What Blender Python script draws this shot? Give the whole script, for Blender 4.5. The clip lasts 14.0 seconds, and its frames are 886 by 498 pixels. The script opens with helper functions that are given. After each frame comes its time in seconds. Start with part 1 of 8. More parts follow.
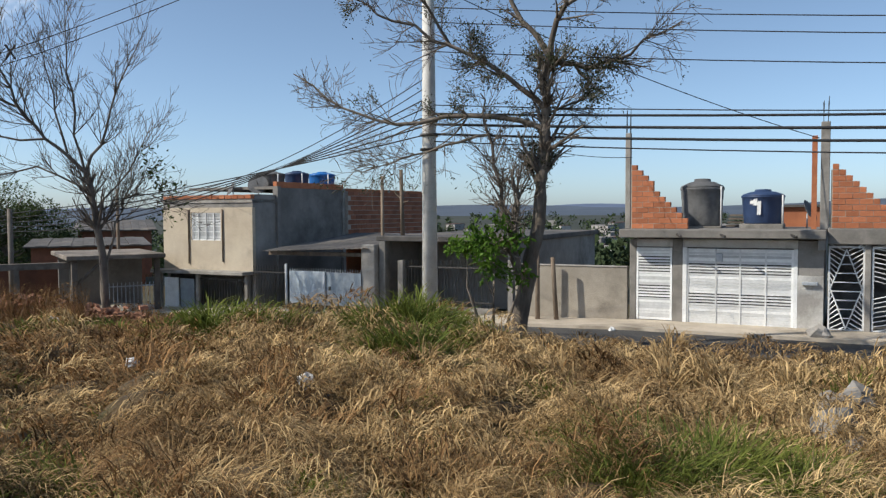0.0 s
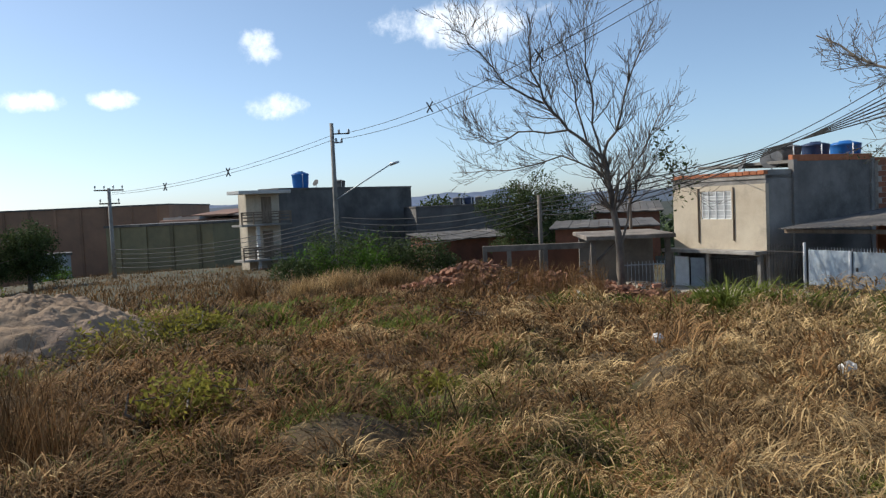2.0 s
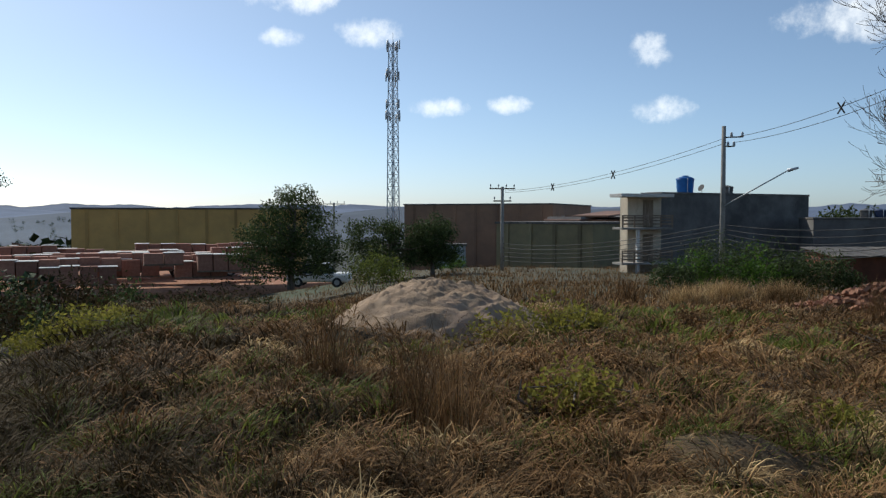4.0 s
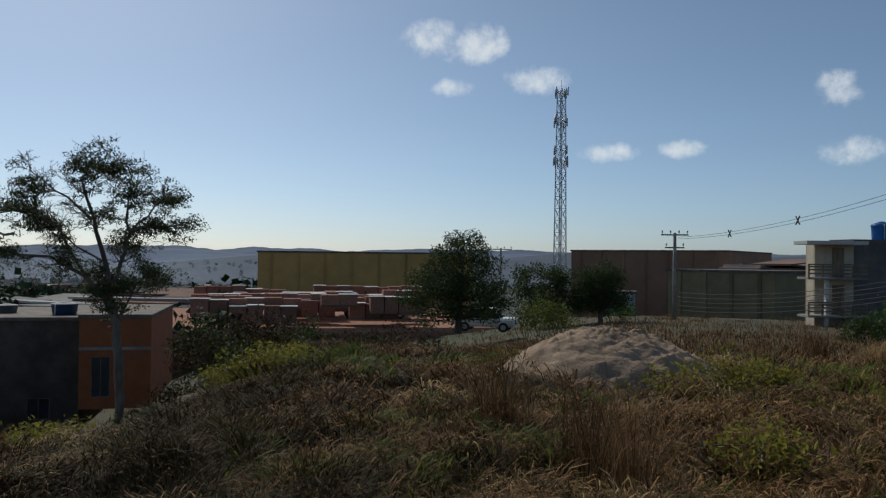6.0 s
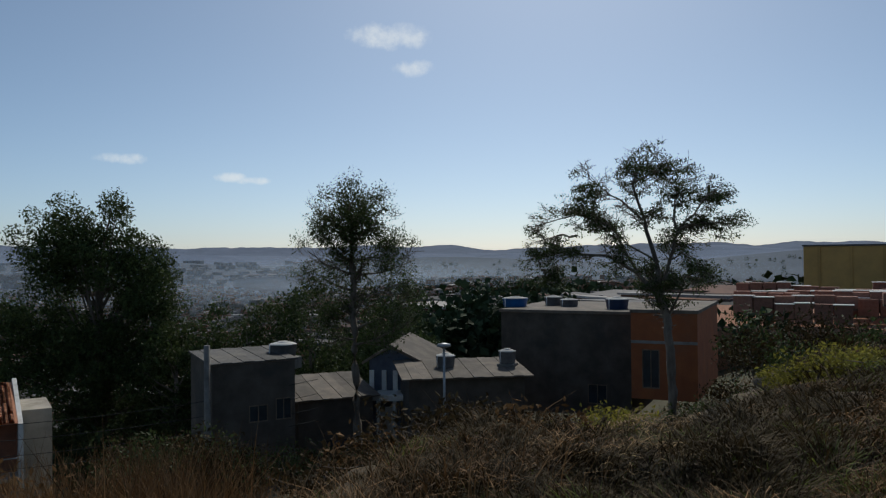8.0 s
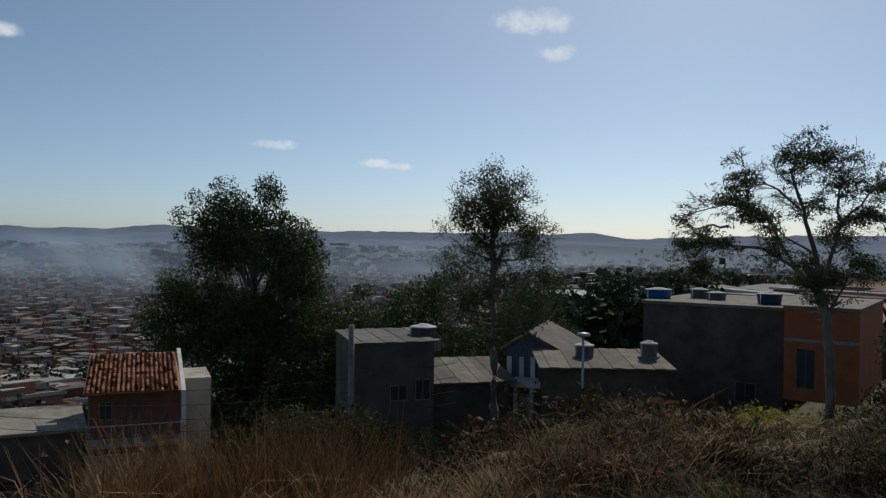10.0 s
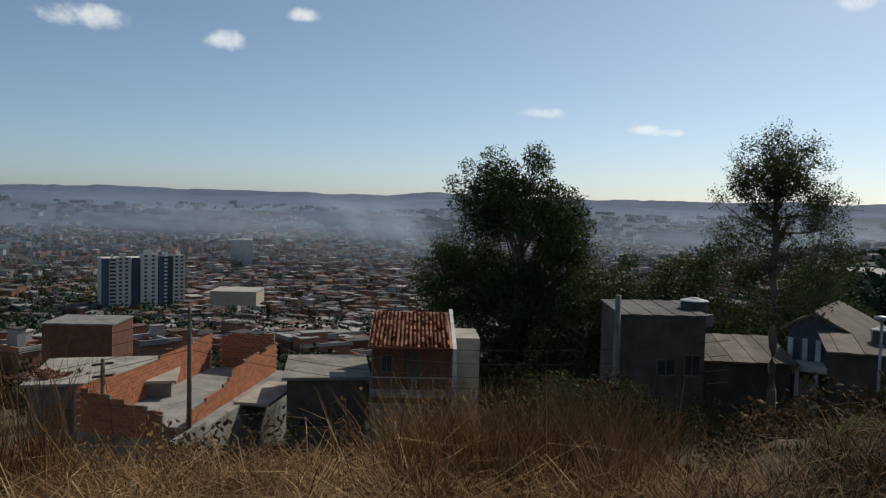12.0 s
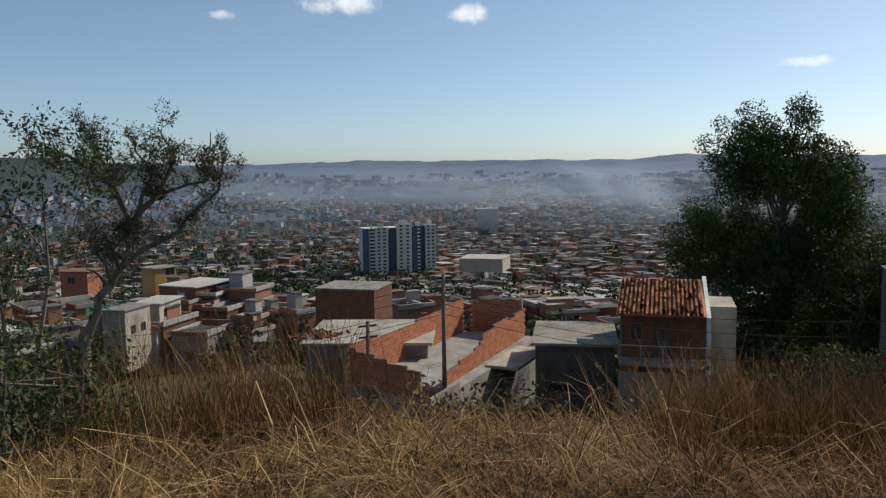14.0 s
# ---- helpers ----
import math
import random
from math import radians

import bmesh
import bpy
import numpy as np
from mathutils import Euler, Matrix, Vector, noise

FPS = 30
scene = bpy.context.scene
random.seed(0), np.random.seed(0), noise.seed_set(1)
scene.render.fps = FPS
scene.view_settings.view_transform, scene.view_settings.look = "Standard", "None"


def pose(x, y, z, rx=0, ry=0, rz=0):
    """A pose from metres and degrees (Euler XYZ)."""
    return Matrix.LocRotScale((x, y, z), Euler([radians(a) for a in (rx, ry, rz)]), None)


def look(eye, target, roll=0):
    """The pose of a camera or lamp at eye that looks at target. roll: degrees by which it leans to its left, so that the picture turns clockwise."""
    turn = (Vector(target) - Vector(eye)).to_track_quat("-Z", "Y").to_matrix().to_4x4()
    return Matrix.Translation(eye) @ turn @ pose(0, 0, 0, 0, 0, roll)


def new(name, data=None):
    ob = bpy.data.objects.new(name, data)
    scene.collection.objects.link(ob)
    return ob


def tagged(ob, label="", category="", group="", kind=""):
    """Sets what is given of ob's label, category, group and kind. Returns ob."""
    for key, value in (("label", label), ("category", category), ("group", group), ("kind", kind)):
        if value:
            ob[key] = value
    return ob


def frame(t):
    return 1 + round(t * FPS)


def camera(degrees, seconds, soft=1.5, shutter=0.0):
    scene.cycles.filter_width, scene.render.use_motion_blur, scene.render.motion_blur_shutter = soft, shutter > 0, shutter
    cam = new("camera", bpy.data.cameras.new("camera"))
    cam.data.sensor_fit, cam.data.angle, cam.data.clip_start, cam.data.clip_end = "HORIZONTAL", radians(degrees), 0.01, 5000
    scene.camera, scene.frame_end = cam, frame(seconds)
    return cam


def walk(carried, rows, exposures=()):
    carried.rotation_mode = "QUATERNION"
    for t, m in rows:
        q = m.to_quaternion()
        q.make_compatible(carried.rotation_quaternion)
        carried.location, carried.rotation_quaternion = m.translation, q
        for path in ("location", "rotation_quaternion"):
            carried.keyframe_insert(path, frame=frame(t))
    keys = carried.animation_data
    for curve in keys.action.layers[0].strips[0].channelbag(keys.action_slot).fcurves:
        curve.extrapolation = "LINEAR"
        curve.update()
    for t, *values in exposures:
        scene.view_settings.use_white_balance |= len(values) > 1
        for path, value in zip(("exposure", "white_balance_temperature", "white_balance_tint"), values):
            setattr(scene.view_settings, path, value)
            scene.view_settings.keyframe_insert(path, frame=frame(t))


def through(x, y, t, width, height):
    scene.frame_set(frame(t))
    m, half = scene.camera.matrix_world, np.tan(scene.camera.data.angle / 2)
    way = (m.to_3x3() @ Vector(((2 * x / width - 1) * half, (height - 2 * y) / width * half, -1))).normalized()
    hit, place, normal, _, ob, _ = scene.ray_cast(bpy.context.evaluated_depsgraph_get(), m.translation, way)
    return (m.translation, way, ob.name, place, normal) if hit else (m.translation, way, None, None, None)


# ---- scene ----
EYE_HEIGHT, ARM = 1.7, 0.35
TURNS = (  # seconds, turn to the left, tilt, roll in degrees
    (0, 0.02, -2.74, -0.33),
    (0.5, 8.66, -2.25, 0.43),
    (1, 16.66, -3.11, -1.39),
    (1.5, 25.87, -3.57, -3.69),
    (2, 35.21, -3.26, -2.70),
    (2.5, 38.71, -2.44, 0.24),
    (3, 45.71, -2.32, -0.54),
    (3.5, 54.24, -2.40, -1.43),
    (4, 61.83, -2.41, 0.03),
    (4.2, 64.34, -2.32, 0.10),
    (6.3, 76.90, 1.44, 0.57),
    (6.5, 80.25, 1.38, 0.20),
    (7, 92.05, -0.35, -0.14),
    (7.5, 102.06, -0.46, -0.60),
    (8, 111.10, 0.51, -0.54),
    (8.5, 117.58, 0.37, -0.16),
    (8.7, 118.75, 0.19, 0.07),
    (10.8, 124.84, -1.55, 1.84),
    (11, 127.17, -1.96, 2.04),
    (11.5, 133.28, -3.12, 1.85),
    (12, 139.92, -3.12, 1.48),
    (12.5, 145.62, -3.44, 1.42),
    (13, 151.10, -3.50, 1.06),
    (13.5, 157.14, -5.49, -0.07),
    (14, 157.39, -5.62, -0.73),
)


def held(yaw, pitch, roll):
    """The camera on an outstretched arm round a standing body."""
    a = radians(yaw)
    m = Matrix.Rotation(a, 4, "Z") @ Matrix.Rotation(radians(90 + pitch), 4, "X") @ Matrix.Rotation(radians(roll), 4, "Z")
    return Matrix.Translation((-ARM * math.sin(a), ARM * math.cos(a), EYE_HEIGHT)) @ m


cam = camera(58.2, 14.0, soft=1.3)
EXPOSURES = ((0.0, 0.35, 6450, 8), (1.5, 0.4, 6450, 8), (3.0, 0.15, 6350, 7), (4.2, -0.08, 6300, 6), (6.4, -0.7, 6250, 5), (9.0, -0.7, 6250, 5), (11.0, -0.6, 6500, 6), (12.5, -0.32, 6600, 6), (14.0, -0.08, 6650, 6))
walk(cam, [(t, held(y, p, r)) for t, y, p, r in TURNS], EXPOSURES)

# ---- light ----
SUN_AZ, SUN_EL = 102.5, 40.0


def way(az, el=0.0):
    """Unit direction: az degrees to the left of +y, el above the horizon."""
    a, e = radians(az), radians(el)
    return Vector((-math.sin(a) * math.cos(e), math.cos(a) * math.cos(e), math.sin(e)))


world = bpy.data.worlds.new("world")
scene.world = world
world.use_nodes = True


def build_sky():
    nt = world.node_tree
    nt.nodes.clear()
    n, l = nt.nodes.new, nt.links.new
    sky = n("ShaderNodeTexSky")
    sky.sky_type, sky.sun_disc = "NISHITA", False
    sky.sun_elevation, sky.sun_rotation = radians(SUN_EL), radians(-SUN_AZ)
    sky.altitude, sky.air_density, sky.dust_density, sky.ozone_density = 1500, 0.8, 2.5, 4.5
    co = n("ShaderNodeTexCoord")
    warp = n("ShaderNodeTexNoise")
    warp.inputs["Scale"].default_value, warp.inputs["Detail"].default_value = 34, 7
    warp.inputs["Roughness"].default_value = 0.62
    l(co.outputs["Generated"], warp.inputs["Vector"])
    total = None
    for az, el, w, h in CLOUDS:
        d = way(az, el)
        side, up = way(az + 90, 0), d.cross(way(az + 90, 0))
        up = up if up.z > 0 else -up
        a = n("ShaderNodeVectorMath"); a.operation = "DOT_PRODUCT"; a.inputs[1].default_value = side / math.tan(radians(w))
        b = n("ShaderNodeVectorMath"); b.operation = "DOT_PRODUCT"; b.inputs[1].default_value = up / math.tan(radians(h))
        c = n("ShaderNodeVectorMath"); c.operation = "DOT_PRODUCT"; c.inputs[1].default_value = d
        for k in (a, b, c):
            l(co.outputs["Generated"], k.inputs[0])
        aa = n("ShaderNodeMath"); aa.operation = "POWER"; aa.inputs[1].default_value = 2; l(a.outputs["Value"], aa.inputs[0])
        bb = n("ShaderNodeMath"); bb.operation = "MULTIPLY_ADD"; l(b.outputs["Value"], bb.inputs[0]); l(b.outputs["Value"], bb.inputs[1]); l(aa.outputs[0], bb.inputs[2])
        g = n("ShaderNodeMapRange"); g.inputs["From Min"].default_value, g.inputs["From Max"].default_value = 1.6, 0.0
        l(bb.outputs[0], g.inputs["Value"])
        s = n("ShaderNodeMath"); s.operation = "GREATER_THAN"; s.inputs[1].default_value = 0.5; l(c.outputs["Value"], s.inputs[0])
        m = n("ShaderNodeMath"); m.operation = "MULTIPLY"; l(g.outputs[0], m.inputs[0]); l(s.outputs[0], m.inputs[1])
        if total is None:
            total = m
        else:
            x = n("ShaderNodeMath"); x.operation = "MAXIMUM"; l(total.outputs[0], x.inputs[0]); l(m.outputs[0], x.inputs[1]); total = x
    both = n("ShaderNodeMath"); both.operation = "MULTIPLY_ADD"; both.inputs[1].default_value = 2.2; both.inputs[2].default_value = -1.1
    l(warp.outputs["Fac"], both.inputs[0])
    add = n("ShaderNodeMath"); add.operation = "ADD"; l(both.outputs[0], add.inputs[0]); l(total.outputs[0], add.inputs[1])
    cut = n("ShaderNodeMapRange"); cut.interpolation_type = "SMOOTHSTEP"
    cut.inputs["From Min"].default_value, cut.inputs["From Max"].default_value, cut.inputs["To Max"].default_value = 0.2, 1.35, 0.76
    l(add.outputs[0], cut.inputs["Value"])
    has = n("ShaderNodeMath"); has.operation = "GREATER_THAN"; has.inputs[1].default_value = 0.001; l(total.outputs[0], has.inputs[0])
    fac = n("ShaderNodeMath"); fac.operation = "MULTIPLY"; l(cut.outputs[0], fac.inputs[0]); l(has.outputs[0], fac.inputs[1])
    mix = n("ShaderNodeMix"); mix.data_type = "RGBA"; mix.inputs[7].default_value = (10.5, 10.5, 10.6, 1)
    l(fac.outputs[0], mix.inputs[0]); l(sky.outputs["Color"], mix.inputs[6])
    pale = n("ShaderNodeHueSaturation"); pale.inputs["Saturation"].default_value = 0.86; pale.inputs["Hue"].default_value = 0.492
    l(mix.outputs[2], pale.inputs["Color"])
    bg = n("ShaderNodeBackground"); bg.inputs["Strength"].default_value = SKY_STRENGTH
    out = n("ShaderNodeOutputWorld")
    l(pale.outputs[0], bg.inputs["Color"]); l(bg.outputs[0], out.inputs["Surface"])


SKY_STRENGTH = 0.12
CLOUDS = (  # turn to the left, height, half width, half height in degrees
    (16.5, 17.5, 4.2, 0.9), (33, 12.6, 5.5, 1.6), (47.5, 11.2, 1.4, 1.2), (46.5, 7.3, 1.9, 0.9), (62, 7.7, 2.2, 0.7), (57, 7.8, 1.7, 0.6),
    (67, 12.8, 2.4, 1.0), (74.6, 15.6, 2.2, 1.2), (71.5, 15.3, 2.4, 1.4), (73.2, 12.2, 1.5, 0.7),
    (114.8, 15.5, 3.2, 0.9), (113.2, 13.3, 1.5, 0.6), (133, 6.7, 1.6, 0.4), (126, 5.6, 1.2, 0.35), (124.5, 5.4, 1.2, 0.3),
    (155.3, 10.9, 1.5, 0.7), (164, 11.5, 3.2, 0.8), (172.5, 10.6, 0.9, 0.4), (150, 12.8, 1.2, 0.5))
build_sky()
sun = new("sun", bpy.data.lights.new("sun", "SUN"))
sun.data.energy, sun.data.angle, sun.data.color = 3.6, radians(0.53), (1.0, 0.93, 0.83)
sun.matrix_world = look(way(SUN_AZ, SUN_EL) * 60, (0, 0, 0))

# ---- materials ----
def material(name, base, dark, scale=6.0, rough=0.85, bump=0.3, metal=0.0, grain=60.0, spot=None, island=False, spread=0.25, stretch=(1, 1, 1), through=0.0):
    """Two colours mixed at two scales, with grain in the relief. spot: a third colour in sparse stains."""
    m = bpy.data.materials.new(name)
    m.use_nodes = True
    nt = m.node_tree
    n, l = nt.nodes.new, nt.links.new
    p = nt.nodes["Principled BSDF"]
    co = n("ShaderNodeTexCoord")
    mp = n("ShaderNodeMapping"); mp.inputs["Scale"].default_value = stretch
    l(co.outputs["Object"], mp.inputs["Vector"])
    big = n("ShaderNodeTexNoise"); big.inputs["Scale"].default_value = scale; big.inputs["Detail"].default_value = 6; big.inputs["Roughness"].default_value = 0.65
    fine = n("ShaderNodeTexNoise"); fine.inputs["Scale"].default_value = grain; fine.inputs["Detail"].default_value = 4
    l(mp.outputs[0], big.inputs["Vector"]); l(mp.outputs[0], fine.inputs["Vector"])
    ramp = n("ShaderNodeValToRGB")
    ramp.color_ramp.elements[0].position, ramp.color_ramp.elements[1].position = 0.36, 0.64
    ramp.color_ramp.elements[0].color, ramp.color_ramp.elements[1].color = (*dark, 1), (*base, 1)
    l(big.outputs["Fac"], ramp.inputs["Fac"])
    col = ramp.outputs["Color"]
    if spot:
        st = n("ShaderNodeTexNoise"); st.inputs["Scale"].default_value = scale * 0.35; st.inputs["Detail"].default_value = 8; st.inputs["Roughness"].default_value = 0.7
        l(mp.outputs[0], st.inputs["Vector"])
        r2 = n("ShaderNodeMapRange"); r2.inputs["From Min"].default_value, r2.inputs["From Max"].default_value = 0.52, 0.66
        l(st.outputs["Fac"], r2.inputs["Value"])
        mx = n("ShaderNodeMix"); mx.data_type = "RGBA"; mx.inputs[7].default_value = (*spot, 1)
        l(r2.outputs[0], mx.inputs[0]); l(col, mx.inputs[6]); col = mx.outputs[2]
    vary = n("ShaderNodeNewGeometry").outputs["Random Per Island"] if island else n("ShaderNodeObjectInfo").outputs["Random"]
    hs = n("ShaderNodeHueSaturation")
    mr = n("ShaderNodeMapRange"); mr.inputs["To Min"].default_value, mr.inputs["To Max"].default_value = 1 - spread, 1 + spread
    l(vary, mr.inputs["Value"])
    gr = n("ShaderNodeMapRange"); gr.inputs["To Min"].default_value, gr.inputs["To Max"].default_value = 0.82, 1.18
    l(fine.outputs["Fac"], gr.inputs["Value"])
    mu = n("ShaderNodeMath"); mu.operation = "MULTIPLY"; l(mr.outputs[0], mu.inputs[0]); l(gr.outputs[0], mu.inputs[1])
    l(mu.outputs[0], hs.inputs["Value"]); l(col, hs.inputs["Color"])
    l(hs.outputs[0], p.inputs["Base Color"])
    p.inputs["Specular IOR Level"].default_value = 0.12 if island else 0.4
    p.inputs["Roughness"].default_value, p.inputs["Metallic"].default_value = rough, metal
    if bump:
        bp = n("ShaderNodeBump"); bp.inputs["Strength"].default_value, bp.inputs["Distance"].default_value = bump, 0.02
        l(fine.outputs["Fac"], bp.inputs["Height"]); l(bp.outputs[0], p.inputs["Normal"])
    if through:
        tr = n("ShaderNodeBsdfTranslucent"); l(hs.outputs[0], tr.inputs["Color"])
        ms = n("ShaderNodeMixShader"); ms.inputs[0].default_value = through
        l(p.outputs[0], ms.inputs[1]); l(tr.outputs[0], ms.inputs[2])
        l(ms.outputs[0], nt.nodes["Material Output"].inputs["Surface"])
    return m


THATCH = material("rotted_thatch", (0.13, 0.085, 0.04), (0.05, 0.034, 0.017), 5.0, 0.95, 1.0, grain=45, spot=(0.06, 0.055, 0.02))
SOIL = material("dry_soil", (0.09, 0.062, 0.032), (0.04, 0.03, 0.016), 0.9, 0.95, 0.8, grain=14, spot=(0.07, 0.085, 0.025))
STRAW = material("straw", (0.6, 0.43, 0.21), (0.22, 0.135, 0.062), 0.8, 0.8, 0.0, island=True, spread=0.72, through=0.2)
RUSSET = material("russet_grass", (0.3, 0.168, 0.07), (0.125, 0.071, 0.031), 0.8, 0.8, 0.0, island=True, spread=0.7, through=0.1)
# Darker copy of the russet grass: shade of the backlit side, put into colour.
SHADED_WEEDS = material("shaded_weeds", (0.105, 0.072, 0.03), (0.045, 0.03, 0.014), 0.9, 0.8, 0.0, island=True, spread=0.6, through=0.12)
WALL_SAND = material("sandy_render", (0.43, 0.38, 0.31), (0.3, 0.265, 0.215), 0.9, 0.92, 0.4, grain=30, spot=(0.2, 0.175, 0.14))
GREEN = material("green_grass", (0.2, 0.22, 0.045), (0.1, 0.13, 0.028), 1.5, 0.7, 0.0, island=True, spread=0.45, through=0.35)
LEAF = material("leaf", (0.088, 0.115, 0.038), (0.045, 0.064, 0.024), 2, 0.6, 0.0, island=True, spread=0.5, through=0.25)
LEAF_BRIGHT = material("bright_leaf", (0.115, 0.2, 0.028), (0.06, 0.13, 0.018), 2, 0.5, 0.0, island=True, spread=0.45, through=0.35)
LEAF_DRY = material("dusty_leaf", (0.1, 0.11, 0.055), (0.05, 0.06, 0.03), 2, 0.6, 0.0, island=True, spread=0.5, through=0.2)
BARK = material("bark", (0.23, 0.19, 0.15), (0.11, 0.09, 0.072), 5, 0.9, 0.9, grain=22, stretch=(1, 1, 0.3))
YELLOW_WEED = material("yellow_weed", (0.32, 0.28, 0.05), (0.17, 0.16, 0.035), 1.5, 0.7, 0.0, island=True, spread=0.45, through=0.4)
# Bare cement, darkened so that its colour carries the shade of backlit walls.
SHADED_CEMENT = material("shaded_raw_cement", (0.125, 0.104, 0.084), (0.07, 0.058, 0.047), 0.9, 0.95, 0.5, grain=25, spot=(0.06, 0.055, 0.05))
OLD_CONCRETE = material("old_concrete", (0.24, 0.205, 0.17), (0.13, 0.11, 0.09), 1.6, 0.95, 0.5, grain=30, spot=(0.1, 0.085, 0.07))
OLIVE_RENDER = material("olive_render", (0.24, 0.2, 0.11), (0.17, 0.145, 0.085), 0.4, 0.9, 0.2, grain=10)
SAND = material("sand", (0.33, 0.235, 0.155), (0.2, 0.14, 0.092), 1.6, 0.95, 0.7, grain=40, spot=(0.3, 0.21, 0.15))
CONCRETE = material("concrete", (0.34, 0.315, 0.28), (0.2, 0.185, 0.165), 1.6, 0.9, 0.5, grain=40, spot=(0.15, 0.14, 0.12))
CONCRETE_LIGHT = material("pale_concrete", (0.72, 0.7, 0.66), (0.56, 0.54, 0.5), 2.5, 0.85, 0.4, grain=50)
PLASTER_GREY = material("grey_plaster", (0.32, 0.3, 0.275), (0.2, 0.187, 0.172), 0.9, 0.92, 0.4, grain=30, spot=(0.12, 0.11, 0.1))
PLASTER_BEIGE = material("beige_plaster", (0.58, 0.5, 0.38), (0.48, 0.4, 0.3), 1.2, 0.9, 0.4, grain=30, spot=(0.36, 0.3, 0.23))
PLASTER_WHITE = material("white_plaster", (0.72, 0.7, 0.66), (0.52, 0.5, 0.46), 1.2, 0.9, 0.3, grain=30, spot=(0.35, 0.33, 0.3))
PAINT_WHITE = material("white_paint", (0.82, 0.82, 0.8), (0.7, 0.7, 0.68), 3, 0.45, 0.1, grain=30)
# Ochre paled in colour for the haze before the far hall.
PAINT_YELLOW = material("ochre_render", (0.5, 0.3, 0.1), (0.4, 0.245, 0.085), 0.3, 0.85, 0.2, grain=10)
# Orange deepened in colour for the shade on the slope house.
PAINT_ORANGE = material("orange_render", (0.43, 0.14, 0.05), (0.32, 0.1, 0.04), 1, 0.85, 0.3, grain=20, spot=(0.3, 0.12, 0.06))
PAINT_BLUE = material("blue_paint", (0.15, 0.18, 0.24), (0.1, 0.125, 0.175), 2, 0.6, 0.1)
BRICK = material("clay_block", (0.5, 0.19, 0.09), (0.38, 0.13, 0.06), 3, 0.9, 0.6, grain=50, spread=0.22)
BRICK_MASS = material("clay_brickwork", (0.46, 0.18, 0.09), (0.34, 0.13, 0.07), 2, 0.9, 0.6, grain=30, island=True, spread=0.25)
MORTAR = material("mortar", (0.42, 0.37, 0.31), (0.3, 0.26, 0.22), 8, 0.95, 0.6)
TILE = material("roof_tile", (0.6, 0.26, 0.13), (0.45, 0.17, 0.085), 4, 0.8, 0.4, spread=0.14)
FIBRE = material("fibre_cement", (0.21, 0.17, 0.132), (0.115, 0.094, 0.076), 1.2, 0.9, 0.4, grain=30, spot=(0.12, 0.1, 0.08))
ROOF_DARK = material("dark_roof", (0.13, 0.12, 0.11), (0.07, 0.065, 0.06), 1.2, 0.85, 0.4, spot=(0.2, 0.17, 0.14))
ASPHALT = material("asphalt", (0.11, 0.105, 0.1), (0.07, 0.068, 0.065), 1.2, 0.9, 0.6, grain=120, spot=(0.16, 0.14, 0.11))
PAVING = material("worn_paving", (0.5, 0.43, 0.34), (0.34, 0.29, 0.225), 0.8, 0.92, 0.5, grain=40, spot=(0.2, 0.17, 0.13))
TANK_BLUE = material("blue_tank_plastic", (0.02, 0.17, 0.5), (0.02, 0.13, 0.4), 3, 0.4, 0.0)
TANK_NAVY = material("dark_blue_tank_plastic", (0.035, 0.06, 0.13), (0.025, 0.045, 0.1), 3, 0.45, 0.0)
TANK_GREY = material("fibre_cement_tank", (0.17, 0.17, 0.17), (0.1, 0.1, 0.1), 3, 0.8, 0.3, spot=(0.25, 0.24, 0.22))
STEEL = material("galvanised_steel", (0.5, 0.52, 0.54), (0.36, 0.38, 0.4), 4, 0.5, 0.1, metal=0.4)
STEEL_DARK = material("dark_steel", (0.09, 0.085, 0.08), (0.05, 0.045, 0.04), 6, 0.6, 0.2, metal=0.4)
SHEET = material("grey_sheet_metal", (0.42, 0.47, 0.5), (0.33, 0.37, 0.4), 2, 0.55, 0.15, metal=0.2, spot=(0.28, 0.3, 0.31))
CABLE = material("cable_rubber", (0.03, 0.03, 0.032), (0.02, 0.02, 0.02), 5, 0.7, 0.0)
TIMBER = material("weathered_timber", (0.24, 0.18, 0.13), (0.13, 0.1, 0.07), 5, 0.9, 0.5, stretch=(1, 1, 0.2))
GLASS = material("window_glass", (0.05, 0.06, 0.07), (0.03, 0.035, 0.04), 1, 0.1, 0.0)
RUBBLE = material("rubble", (0.36, 0.18, 0.11), (0.22, 0.12, 0.08), 4, 0.95, 0.6, island=True, spread=0.5)
# Far woods and wooded hill: distance haze is mixed into their base colour.
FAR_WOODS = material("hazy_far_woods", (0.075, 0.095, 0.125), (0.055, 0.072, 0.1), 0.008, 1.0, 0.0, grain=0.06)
HAZED_WOODED = material("hazed_dark_hill", (0.046, 0.058, 0.06), (0.03, 0.04, 0.044), 0.012, 1.0, 0.0, grain=0.08)
CEMENT_DARK = material("dark_cement_render", (0.2, 0.19, 0.178), (0.12, 0.114, 0.108), 0.6, 0.92, 0.4, grain=25, spot=(0.09, 0.085, 0.08))
# Brown lightened: the haze before the distant hall is part of this colour.
HALL_BROWN = material("hazed_brown_render", (0.3, 0.17, 0.105), (0.22, 0.13, 0.085), 0.3, 0.9, 0.2, grain=10)
SCRUBLAND = material("dry_scrubland", (0.095, 0.075, 0.038), (0.05, 0.048, 0.024), 0.25, 0.95, 0.4, grain=3, spot=(0.045, 0.055, 0.02))
VALLEY = material("valley_land", (0.045, 0.048, 0.035), (0.028, 0.034, 0.026), 0.01, 1.0, 0.0, grain=0.4)
